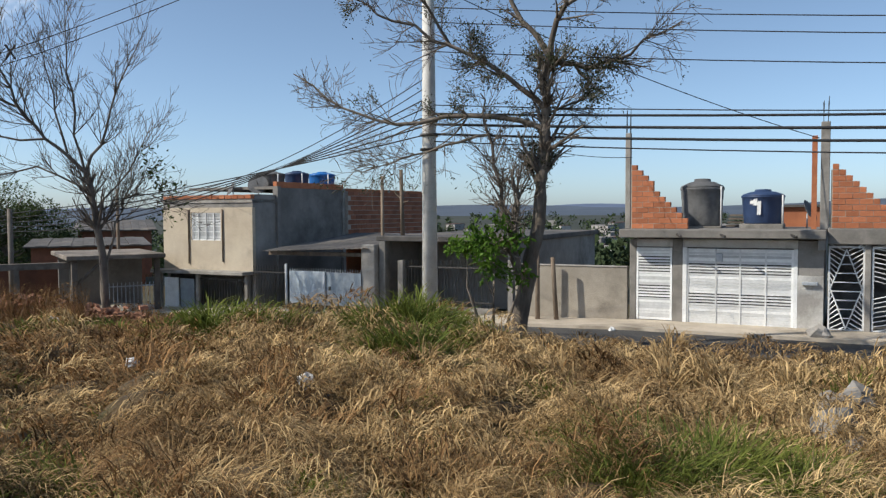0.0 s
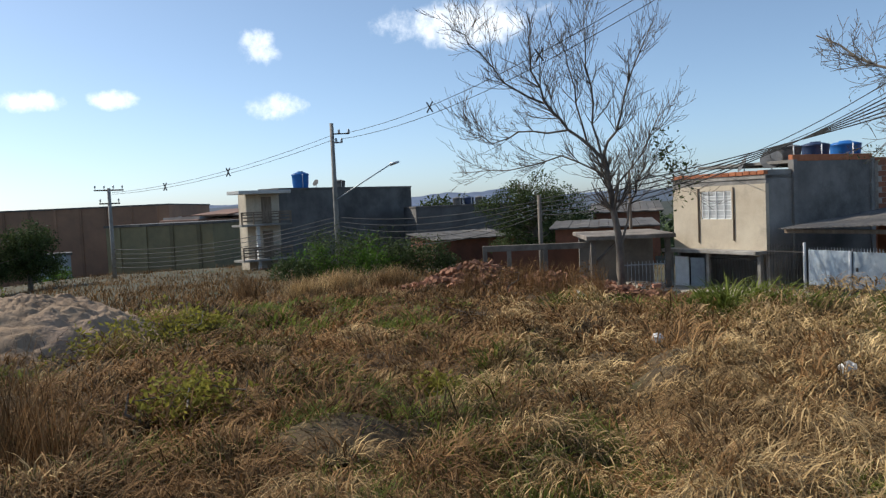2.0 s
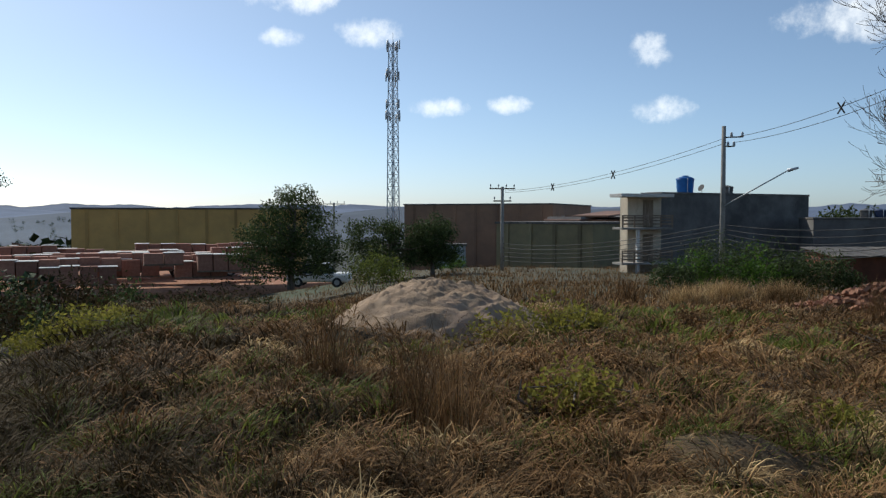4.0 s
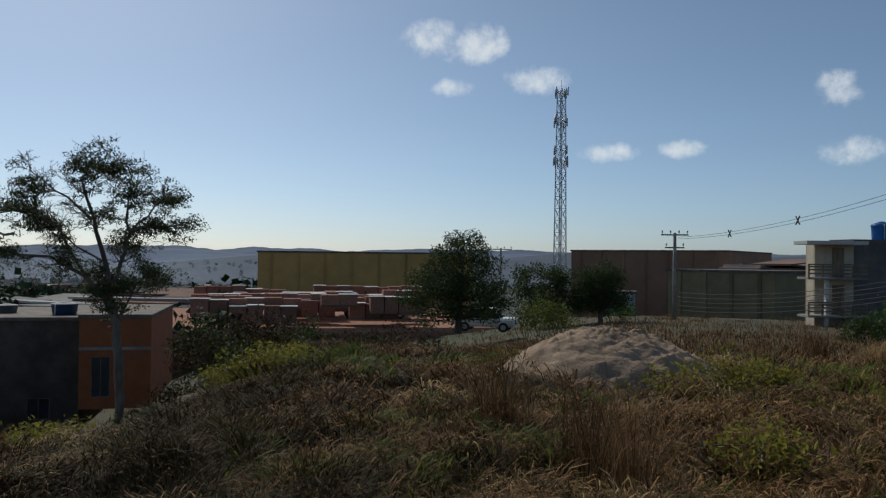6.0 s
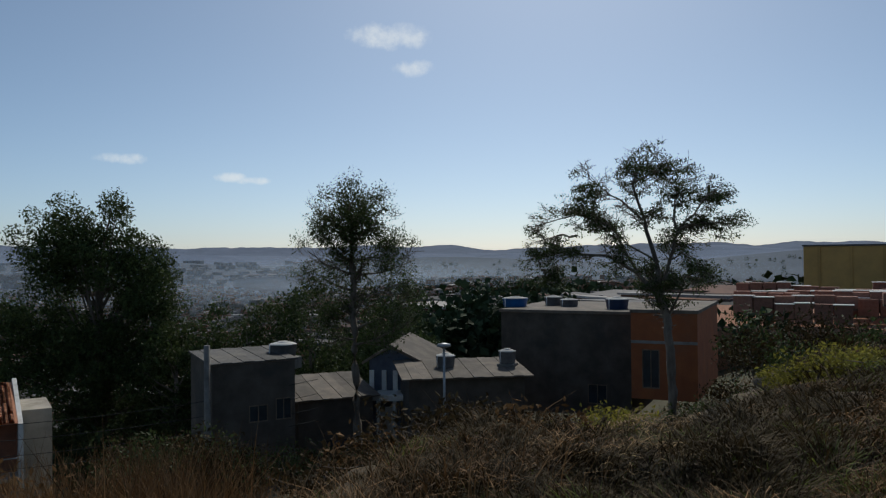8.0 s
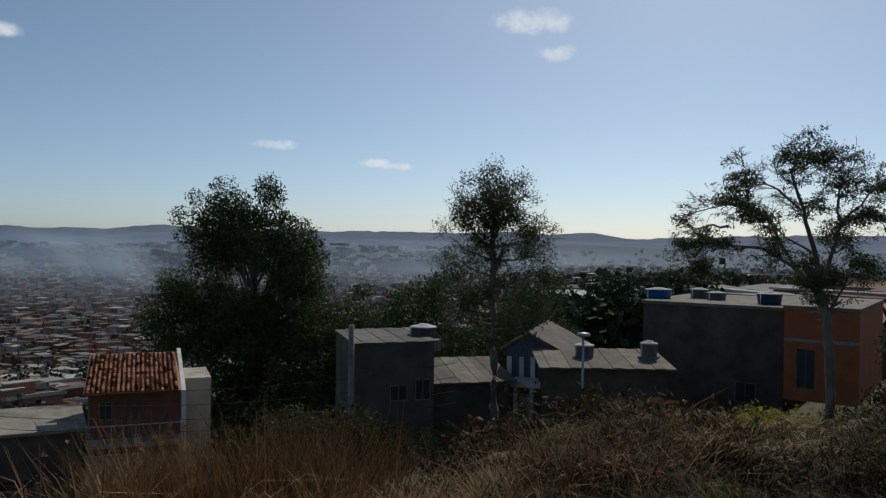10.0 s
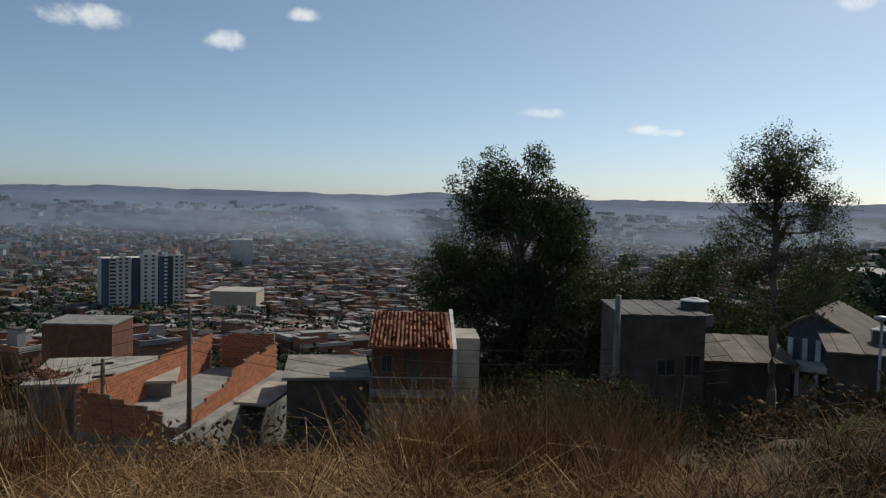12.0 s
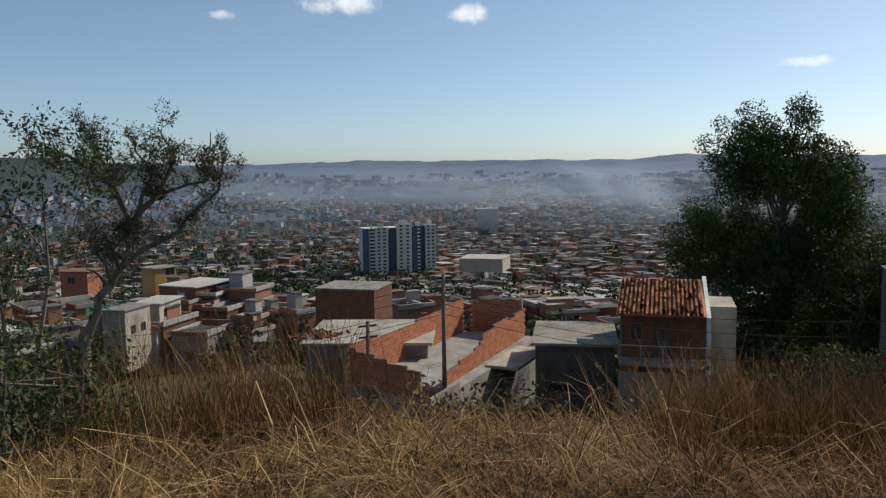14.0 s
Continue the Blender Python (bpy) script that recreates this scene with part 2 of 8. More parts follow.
# The blue of the hills is haze painted as base colour.
HAZED_HILL = material("hazed_hill", (0.115, 0.15, 0.225), (0.085, 0.115, 0.18), 0.008, 1.0, 0.0, grain=0.05)

# ---- tools ----
def place(az, d, z=0.0):
    """The point d metres off, az degrees to the left of +y."""
    v = way(az)
    return Vector((v.x * d, v.y * d, z))


def rise(el, d):
    """The height that shows el degrees above the horizon at d metres."""
    return EYE_HEIGHT + d * math.tan(radians(el))


def mesh_of(name, bm, mat):
    me = bpy.data.meshes.new(name)
    bm.to_mesh(me)
    bm.free()
    me.materials.append(mat)
    return me


def part(name, bm, mat, parent=None, label=""):
    ob = new(name, mesh_of(name, bm, mat))
    ob.parent = parent
    return tagged(ob, label) if label else ob


def thing(name, m, label, category, group="", kind=""):
    ob = new(name)
    ob.matrix_world = m
    return tagged(ob, label, category, group, kind)


def box(bm, x0, y0, z0, x1, y1, z1, bevel=0.0, m=None):
    vs = [bm.verts.new(c) for c in ((x0, y0, z0), (x1, y0, z0), (x1, y1, z0), (x0, y1, z0), (x0, y0, z1), (x1, y0, z1), (x1, y1, z1), (x0, y1, z1))]
    fs = [bm.faces.new([vs[i] for i in f]) for f in ((3, 2, 1, 0), (4, 5, 6, 7), (0, 1, 5, 4), (1, 2, 6, 5), (2, 3, 7, 6), (3, 0, 4, 7))]
    if bevel:
        es = list({e for f in fs for e in f.edges})
        r = bmesh.ops.bevel(bm, geom=es, offset=bevel, segments=1, affect="EDGES")
        vs = list({v for f in r["faces"] for v in f.verts} | {v for v in vs if v.is_valid})
    if m is not None:
        bmesh.ops.transform(bm, matrix=m, verts=vs)
    return bm


def boxes(*specs, bevel=0.0, weld=False):
    bm = bmesh.new()
    for s in specs:
        box(bm, *s, bevel=bevel)
    if weld:
        bmesh.ops.remove_doubles(bm, verts=bm.verts[:], dist=0.0005)
    return bm


def tube(bm, a, b, r0, r1=None, sides=8, caps=True):
    """A tapered rod from a to b."""
    a, b = Vector(a), Vector(b)
    r1 = r0 if r1 is None else r1
    q = (b - a).to_track_quat("Z", "Y")
    ring = lambda c, r: [bm.verts.new(c + q @ Vector((r * math.cos(2 * math.pi * k / sides), r * math.sin(2 * math.pi * k / sides), 0))) for k in range(sides)]
    lo, hi = ring(a, r0), ring(b, r1)
    for k in range(sides):
        f = bm.faces.new((lo[k], lo[(k + 1) % sides], hi[(k + 1) % sides], hi[k]))
        f.smooth = sides > 5
    if caps:
        bm.faces.new(lo[::-1]); bm.faces.new(hi)
    return bm


def lathe(bm, profile, sides=24, at=(0, 0, 0)):
    """A turned body from (radius, height) pairs."""
    at = Vector(at)
    rings = [[bm.verts.new(at + Vector((r * math.cos(2 * math.pi * k / sides), r * math.sin(2 * math.pi * k / sides), z))) for k in range(sides)] for r, z in profile]
    for lo, hi in zip(rings, rings[1:]):
        for k in range(sides):
            bm.faces.new((lo[k], lo[(k + 1) % sides], hi[(k + 1) % sides], hi[k])).smooth = True
    bm.faces.new(rings[0][::-1]); bm.faces.new(rings[-1])
    return bm


def soup(name, verts, faces, mat):
    """A mesh from arrays of vertices and of triangles or quads."""
    me = bpy.data.meshes.new(name)
    me.vertices.add(len(verts)); me.vertices.foreach_set("co", np.asarray(verts, np.float32).ravel())
    k = faces.shape[1]
    me.loops.add(faces.size); me.loops.foreach_set("vertex_index", faces.astype(np.int32).ravel())
    me.polygons.add(len(faces)); me.polygons.foreach_set("loop_start", np.arange(0, faces.size, k, dtype=np.int32))
    me.polygons.foreach_set("use_smooth", np.zeros(len(faces), bool))
    me.update(calc_edges=True)
    me.materials.append(mat)
    return me


def smooth_step(a, b, x):
    t = np.clip((np.asarray(x, float) - a) / (b - a), 0, 1)
    return t * t * (3 - 2 * t)


def bend(x, *pairs):
    """Straight lines through (x, y) pairs."""
    return np.interp(x, [p[0] for p in pairs], [p[1] for p in pairs])


def ripple(x, y, size, seed):
    """Smooth bumps of about that size, -1 to 1, from a few crossed waves."""
    rng = np.random.default_rng(seed)
    out = 0
    for _ in range(7):
        a, ph, s = rng.uniform(0, 2 * np.pi), rng.uniform(0, 6.28), rng.uniform(0.7, 1.6)
        out = out + np.sin((x * np.cos(a) + y * np.sin(a)) * 6.28 / size * s + ph)
    return out / 3.0


def street_level(u):
    return -1.27 + 0.026 * np.minimum(u, 0)


def ground(x, y):
    """The height of the land: a rough plateau, a street along one side, a slope into a wide valley on the other."""
    x, y = np.asarray(x, float), np.asarray(y, float)
    d = np.hypot(x, y)
    az = np.degrees(np.arctan2(-x, y))
    az = np.where(az < -95, az + 360, az)
    verge = bend(d, (0, 0), (5, -0.12), (9, -0.45), (13, -1.0), (16.5, -1.28), (45, -1.6), (70, -6), (150, -14), (400, -22), (900, -10), (2000, 10), (5000, -20))
    street = bend(d, (0, 0), (10, -0.25), (15.5, -0.55), (19, -1.15), (24, -1.3), (45, -1.6), (70, -6), (150, -14), (400, -22), (900, -10), (2000, 10), (5000, -20))
    field = bend(d, (0, 0), (12, -0.3), (25, -0.9), (45, -2.0), (70, -2.8), (140, -8), (400, -25), (1200, -30), (2600, 20), (5000, -20))
    yard = bend(d, (0, 0), (14, -0.25), (20, -0.6), (32, -2.6), (45, -4.4), (80, -5.2), (140, -8), (400, -40), (1200, -50), (2600, 20), (5000, -20))
    bank = bend(d, (0, 0), (7, -0.2), (9, -0.38), (12, -1.1), (20, -3.8), (28, -6.0), (45, -8.5), (80, -9.0), (120, -10), (200, -16), (500, -30), (1300, -36), (2600, 0), (5000, -20))
    steep = bend(d, (0, 0), (4.3, -0.1), (7, -0.85), (10, -2.0), (16, -4.9), (30, -9.6), (50, -13.2), (100, -22), (200, -42), (480, -74), (900, -76), (1500, -52), (2300, -10), (3200, 10), (5000, -20))
    a = smooth_step(14, 36, az); b = smooth_step(58, 82, az); c = smooth_step(84, 100, az); e = smooth_step(108, 128, az)
    low = 1 - smooth_step(-9, 2, az)
    street = street * (1 - low) + verge * low
    z = street * (1 - a) + field * a
    z = z * (1 - b) + yard * b
    z = z * (1 - c) + bank * c
    z = z * (1 - e) + steep * e
    back = smooth_step(195, 225, az)
    z = z * (1 - back) + street * back
    su, sv = (x - 5.27) * 0.896 - (y - 21.36) * 0.444, (x - 5.27) * 0.444 + (y - 21.36) * 0.896
    flat = smooth_step(-7.0, -5.0, sv) * (1 - smooth_step(14, 30, sv)) * smooth_step(-26, -19, su) * (1 - smooth_step(40, 60, su))
    z = z * (1 - flat) + (street_level(su) - 0.08) * flat
    near = np.exp(-((d - 9) / 10) ** 2)
    return z + near * (0.09 * ripple(x, y, 2.3, 3) + 0.07 * ripple(x, y, 1.1, 4)) + smooth_step(900, 2600, d) * 14 * ripple(x, y, 900, 8)


def land(x, y):
    return float(ground(x, y))


def land_sheet():
    radii = np.r_[0.0, np.linspace(0.4, 30, 90), np.geomspace(30.6, 4900, 120)]
    turns = np.radians(np.arange(0, 360, 0.8))
    r, a = np.meshgrid(radii[1:], turns, indexing="ij")
    x, y = -r * np.sin(a), r * np.cos(a)
    verts = np.c_[np.r_[0, x.ravel()], np.r_[0, y.ravel()], np.r_[0, ground(x, y).ravel()]]
    n, m = r.shape
    i, j = np.meshgrid(np.arange(n - 1), np.arange(m), indexing="ij")
    q = np.stack([1 + i * m + j, 1 + i * m + (j + 1) % m, 1 + (i + 1) * m + (j + 1) % m, 1 + (i + 1) * m + j], -1).reshape(-1, 4)[:, ::-1]
    me = bpy.data.meshes.new("ground")
    me.from_pydata(verts.tolist(), [], q.tolist() + [(0, 1 + k, 1 + (k + 1) % m) for k in range(m)])
    for mat in (SOIL, SCRUBLAND, VALLEY, FAR_WOODS, HAZED_HILL):
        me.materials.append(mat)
    # Beyond 1150 m the land takes the colours with haze in them.
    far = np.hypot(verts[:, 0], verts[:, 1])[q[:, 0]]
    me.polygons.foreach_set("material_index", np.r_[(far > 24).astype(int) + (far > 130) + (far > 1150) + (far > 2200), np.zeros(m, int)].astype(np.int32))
    for p in me.polygons:
        p.use_smooth = True
    return tagged(new("ground", me), "rough dry plateau of matted grass falling to a valley", "ground", kind="structure")


land_sheet()

# ---- plants ----
def limb_mesh(name, branches, mat, thin=0.006):
    verts, faces = [], []
    for pts, rad, lev in branches:
        sides = 9 if lev == 0 else (6 if lev == 1 else (4 if lev == 2 else 3))
        base = len(verts)
        for k, (p, r) in enumerate(zip(pts, rad)):
            t = (pts[min(k + 1, len(pts) - 1)] - pts[max(k - 1, 0)]).normalized()
            q = t.to_track_quat("Z", "Y")
            for s in range(sides):
                a = 2 * math.pi * s / sides
                verts.append(p + q @ Vector((math.cos(a), math.sin(a), 0)) * max(r, thin))
        for k in range(len(pts) - 1):
            for s in range(sides):
                a, b = base + k * sides + s, base + k * sides + (s + 1) % sides
                faces.append((a, b, b + sides, a + sides))
    me = soup(name, np.array(verts), np.array(faces), mat)
    for p in me.polygons:
        p.use_smooth = True
    return me


def leaf_mesh(name, centres, size, mat, rng, shape=0.45, droop=0.3):
    """A leaf of two folded triangles at every centre."""
    n = len(centres)
    c = np.asarray(centres, float)
    v = rng.normal(size=(n, 3)); v[:, 2] -= droop
    v /= np.linalg.norm(v, axis=1, keepdims=True)
    s = np.cross(v, rng.normal(size=(n, 3))); s /= np.linalg.norm(s, axis=1, keepdims=True)
    u = np.cross(v, s)
    L = (size * rng.uniform(0.6, 1.35, n))[:, None]
    verts = np.stack([c, c + v * L * 0.5 + s * L * shape * 0.5 + u * L * 0.08, c + v * L, c + v * L * 0.5 - s * L * shape * 0.5 + u * L * 0.08], 1).reshape(-1, 3)
    return soup(name, verts, np.arange(4 * n).reshape(n, 4), mat)


def along(branches, rng, levels, per_metre, spread, keep=lambda p: True):
    """Points scattered round the thin branches."""
    out = []
    for pts, rad, lev in branches:
        if lev < levels:
            continue
        for a, b in zip(pts, pts[1:]):
            k = rng.poisson((b - a).length * per_metre)
            for _ in range(k):
                p = a.lerp(b, rng.uniform()) + Vector(rng.normal(0, spread, 3))
                if keep(p):
                    out.append(p)
    return out


def blades(name, xy, height, width, bend_by, mat, seed, label, z=None, swirl=None):
    """Grass blades: bent strips of two quads and a tip, one island each."""
    rng = np.random.default_rng(seed)
    centre = None
    grow = 1.0
    if xy.shape[1] == 5:
        centre, grow = xy[:, 2:4], xy[:, 4]
    su, sv = (xy[:, 0] - 5.27) * 0.896 - (xy[:, 1] - 21.36) * 0.444, (xy[:, 0] - 5.27) * 0.444 + (xy[:, 1] - 21.36) * 0.896
    keep = ~((sv > -5.2) & (sv < 20) & (su > -21))
    xy = xy[keep]
    n = len(xy)
    x, y = xy[:, 0], xy[:, 1]
    g = ground(x, y) if z is None else z
    h = height * rng.uniform(0.45, 1.3, n) * (grow if centre is None else grow[keep])
    a = rng.uniform(0, 2 * np.pi, n) if swirl is None else swirl(x, y) + rng.normal(0, 0.8, n)
    if centre is not None:
        a = np.arctan2(y - centre[keep][:, 1], x - centre[keep][:, 0]) + rng.normal(0, 0.55, n)
    b = np.clip(bend_by * rng.uniform(0.5, 1.5, n), 0, 2.0)
    w = width * rng.uniform(0.6, 1.4, n)
    rows = []
    px, py, pz = x.copy(), y.copy(), g - 0.02
    t = b * 0.25
    face = a + np.pi / 2 + rng.normal(0, 0.5, n)
    for k in range(4):
        ww = w * (1, 0.9, 0.65, 0.12)[k] * 0.5
        rows.append(np.stack([px - np.cos(face) * ww, py - np.sin(face) * ww, pz], -1))
        rows.append(np.stack([px + np.cos(face) * ww, py + np.sin(face) * ww, pz], -1))
        s = h / 3
        px, py, pz = px + np.cos(a) * np.sin(t) * s, py + np.sin(a) * np.sin(t) * s, pz + np.cos(t) * s
        t = t + b * 0.62
    verts = np.stack(rows, 1).reshape(-1, 3)
    o = (np.arange(n) * 8)[:, None, None]
    q = (np.array([[0, 1, 3, 2], [2, 3, 5, 4], [4, 5, 7, 6]])[None] + o).reshape(-1, 4)
    ob = new(name, soup(name, verts, q, mat))
    return tagged(ob, label, "grass", kind="stuff")


def scatter(n, seed, az0, az1, d0, d1, even=0.9, clump=None, mop=False):
    """Points in a sector, denser towards the middle; clump: (number of tufts, radius)."""
    rng = np.random.default_rng(seed)
    m = n if clump is None else clump[0]
    d = d0 * (d1 / d0) ** (rng.uniform(0, 1, m) ** even)
    a = np.radians(rng.uniform(az0, az1, m))
    p = np.stack([-d * np.sin(a), d * np.cos(a)], -1)
    if clump is None:
        return p
    k = rng.integers(0, m, n)
    size = rng.uniform(0.4, 1.3, m)[k]
    q = p[k] + rng.normal(0, 1, (n, 2)) * clump[1] * size[:, None]
    return np.c_[q, p[k], size + 0.15] if mop else q


def wind(x, y):
    return 1.2 * ripple(x, y, 3.1, 21) + 2.2


def tufts(name, spots, mat, seed, label, height, width, bend_by, per, radius):
    """Tall tufts at chosen spots: (az, d, size)."""
    rng = np.random.default_rng(seed)
    pts = []
    for az, d, s in spots:
        p = place(az, d)
        pts.append(np.array([p.x, p.y]) + rng.normal(0, radius * s, (int(per * s), 2)))
    return blades(name, np.concatenate(pts), height, width, bend_by, mat, seed, label)


def mops(name, spots, mat, seed, label, length=0.34, width=0.012, density=260, tilt=0.75, fall=0.4, ruffle=0.55):
    """Hummocks of matted grass: strands that hang down over low domes. spots: arrays of x, y, radius, height."""
    rng = np.random.default_rng(seed)
    s = np.asarray(spots, float)
    d = np.hypot(s[:, 0], s[:, 1])
    count = (density * s[:, 2] ** 1.4 * np.clip(9 / d, 0.3, 1.9)).astype(int) + 8
    k = np.repeat(np.arange(len(s)), count)
    n = len(k)
    a = rng.uniform(0, 2 * np.pi, n)
    rho = rng.uniform(0, 1, n) ** 0.6
    R, H = s[k, 2], s[k, 3]
    x, y = s[k, 0] + R * rho * np.cos(a), s[k, 1] + R * rho * np.sin(a)
    z = ground(x, y) + H * (1 - rho ** 2) - 0.03
    lean = rng.uniform(0, 6.28, len(s))[k]
    a = np.arctan2(np.sin(a) * rho + 0.45 * np.sin(lean), np.cos(a) * rho + 0.45 * np.cos(lean)) + rng.normal(0, ruffle, n)
    t = tilt * rng.uniform(0.3, 1.35, n) + 0.5 * rho
    f = fall * rng.uniform(0.6, 1.4, n)
    L = length * rng.uniform(0.4, 1.4, n) * (0.75 + 0.5 * R)
    w = width * rng.uniform(0.6, 1.5, n) * np.clip(d[k] / 8, 0.5, 2.0)
    face = a + np.pi / 2 + rng.normal(0, 0.6, n)
    rows = []
    for i in range(4):
        ww = w * (0.8, 1.0, 0.8, 0.15)[i] * 0.5
        rows.append(np.stack([x - np.cos(face) * ww, y - np.sin(face) * ww, z], -1))
        rows.append(np.stack([x + np.cos(face) * ww, y + np.sin(face) * ww, z + 0.2 * ww], -1))
        x, y, z = x + np.cos(a) * np.sin(t) * L / 3, y + np.sin(a) * np.sin(t) * L / 3, z + np.cos(t) * L / 3
        t = np.minimum(t + f, 2.6)
    verts = np.stack(rows, 1).reshape(-1, 3)
    q = (np.array([[0, 1, 3, 2], [2, 3, 5, 4], [4, 5, 7, 6]])[None] + (np.arange(n) * 8)[:, None, None]).reshape(-1, 4)
    ob = new(name, soup(name, verts, q, mat))
    return tagged(ob, label, "grass", kind="stuff")


def domes(spots):
    """The earth and thatch under the hummocks."""
    s = np.asarray(spots, float)
    ring, up = np.arange(10) * 2 * np.pi / 10, np.array([1.05, 0.8, 0.45, 0.0])
    v, q = [], []
    for n, (x, y, R, H) in enumerate(s):
        px_, py_ = x + R * np.outer(up, np.cos(ring)), y + R * np.outer(up, np.sin(ring))
        z = ground(px_, py_) * 0 + ground(x, y) + H * (1 - up ** 2)[:, None] * 0.55 - 0.08
        v.append(np.stack([px_, py_, z + np.zeros_like(px_)], -1).reshape(-1, 3))
    i, j = np.meshgrid(np.arange(3), np.arange(10), indexing="ij")
    one = np.stack([i * 10 + j, i * 10 + (j + 1) % 10, (i + 1) * 10 + (j + 1) % 10, (i + 1) * 10 + j], -1).reshape(-1, 4)
    me = soup("hummocks", np.concatenate(v), (one[None] + (np.arange(len(s)) * 40)[:, None, None]).reshape(-1, 4), THATCH)
    for p in me.polygons:
        p.use_smooth = True
    return tagged(new("hummocks", me), "low hummocks of dark soil and thatch under the grass", "ground", kind="stuff")


def hummock_field():
    rng = np.random.default_rng(41)
    straw, russet, green, weeds = [], [], [], []
    for _ in range(3300):
        az = rng.uniform(-40, 128)
        d = 3.0 * (21 / 3.0) ** (rng.uniform() ** 0.72)
        p = place(az, d)
        u, v = (p.x - 5.27) * 0.896 - (p.y - 21.36) * 0.444, (p.x - 5.27) * 0.444 + (p.y - 21.36) * 0.896
        if v > -5.6 and u > -21:
            continue
        if math.hypot(p.x - place(62.6, 14.2).x, p.y - place(62.6, 14.2).y) < 1.9:
            continue
        R = rng.uniform(0.22, 0.6) * (0.8 + d * 0.03)
        H = R * rng.uniform(0.4, 1.05) if az < 20 else R * rng.uniform(0.25, 0.62)
        g = noise.noise(Vector((p.x * 0.28, p.y * 0.28, 2.0)))
        p_straw = float(np.interp(az, (-40, 12, 27, 40, 62, 82, 128), (0.95, 0.74, 0.32, 0.22, 0.2, 0.04, 0.0)))
        p_straw *= 0.45 if az > 12 and d > 13 else 1.0
        spot = (p.x, p.y, R, H * (0.6 if az > 12 and d > 13 else 1.0))
        if rng.uniform() < p_straw - 0.3 * max(g, 0):
            straw.append(spot)
        elif rng.uniform() < 0.2 + 0.9 * g:
            green.append((p.x, p.y, R, H * 0.5))
        # Towards the sun more hummocks take the grass with shade in its colour.
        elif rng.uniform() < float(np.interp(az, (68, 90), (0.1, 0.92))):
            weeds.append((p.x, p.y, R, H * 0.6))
        else:
            russet.append(spot)
    lush = [(3.0, 12.4, 0.9, 0.5), (4.6, 12.2, 0.8, 0.45), (1.8, 12.9, 0.8, 0.5), (5.6, 12.8, 0.7, 0.4), (-1.0, 13.6, 0.8, 0.35), (-2.8, 13.8, 0.6, 0.3), (15.4, 13.6, 0.8, 0.45), (13.4, 13.8, 0.8, 0.45), (17.0, 13.4, 0.6, 0.35), (11.4, 14.0, 0.7, 0.4), (18.2, 14.2, 0.6, 0.35), (-17.5, 9.6, 0.3, 0.2), (-7, 8.2, 0.4, 0.15), (-12.9, 5.0, 0.4, 0.16), (-15.2, 5.3, 0.35, 0.14), (-18.5, 5.2, 0.45, 0.2), (-21.2, 5.0, 0.4, 0.18), (-23.6, 5.4, 0.45, 0.2), (-20, 4.6, 0.4, 0.15), (-12.2, 5.4, 0.5, 0.3), (-14.5, 4.9, 0.5, 0.3), (-17, 5.2, 0.55, 0.32), (-19.6, 5.3, 0.5, 0.3), (-22.5, 5.2, 0.5, 0.3), (3.4, 9.6, 0.6, 0.4), (1.2, 9.9, 0.5, 0.3), (-0.6, 11.5, 0.4, 0.3)]
    rich = []
    for az, d, R, H in lush:
        p = place(az, d); rich.append((p.x, p.y, R, H))
    for az, d, R in ((18, 5.6, 0.35), (22, 5.0, 0.4), (25, 5.4, 0.45), (31, 5.1, 0.45), (34, 5.0, 0.35), (38, 5.6, 0.4), (43, 6.8, 0.45), (46, 5.6, 0.35), (40, 8.2, 0.5)):
        p = place(az, d); green.append((p.x, p.y, R, 0.1))
    domes(straw + russet + green + rich + weeds)
    mops("weed_mops", weeds, SHADED_WEEDS, 6, "olive weeds in low tousled mops, darkened as in shade", 0.26, 0.011, 380, 0.55, 0.35)
    mops("hay", straw, STRAW, 1, "matted straw-coloured dry grass lying in mops over the field", 0.22, 0.01, 640, 1.0, 0.72)
    mops("russet_mops", russet, RUSSET, 2, "russet dry grass in low tousled mops", 0.28, 0.011, 380, 0.8, 0.6)
    mops("green_mops", green, GREEN, 3, "low green grass between the straw", 0.2, 0.013, 320, 0.45, 0.3)
    mops("lush_grass", rich, GREEN, 4, "lush green grass hummocks beside the pole and the gate", 0.42, 0.012, 900, 0.45, 0.45)
    bushes = []
    for az, d, R, H in ((-15.5, 11.4, 0.65, 0.55), (-17.5, 11.6, 0.5, 0.45), (-28.2, 12.0, 0.6, 0.55), (-26.8, 12.4, 0.5, 0.4), (-10.5, 12, 0.5, 0.35), (-4, 11, 0.5, 0.35), (25, 15.5, 0.5, 0.5), (-22.5, 10.0, 0.6, 0.35), (-17.6, 9.2, 0.6, 0.42), (-20.6, 7.6, 0.65, 0.4), (-11.1, 7.9, 0.7, 0.4), (-14.2, 8.6, 0.55, 0.4), (-28.7, 9.6, 0.6, 0.5), (-7.8, 9.4, 0.6, 0.35)):
        p = place(az, d); bushes.append((p.x, p.y, R, H))
    domes(bushes)
    mops("straw_mounds", bushes, STRAW, 5, "bushy pale mounds of dry grass along the road", 0.4, 0.011, 1100, 0.6, 0.8)


hummock_field()
blades("low_hay", scatter(26000, 11, -40, 66, 3.0, 22, 0.85, (2600, 0.3)), 0.15, 0.006, 1.9, STRAW, 11, "thin trodden straw between the mops of grass", swirl=wind)
blades("russet_grass", scatter(42000, 2, 50, 132, 3.2, 26, 0.85, (1500, 0.22), True), 0.3, 0.009, 0.9, SHADED_WEEDS, 2, "russet dry grass with shade in its colour")
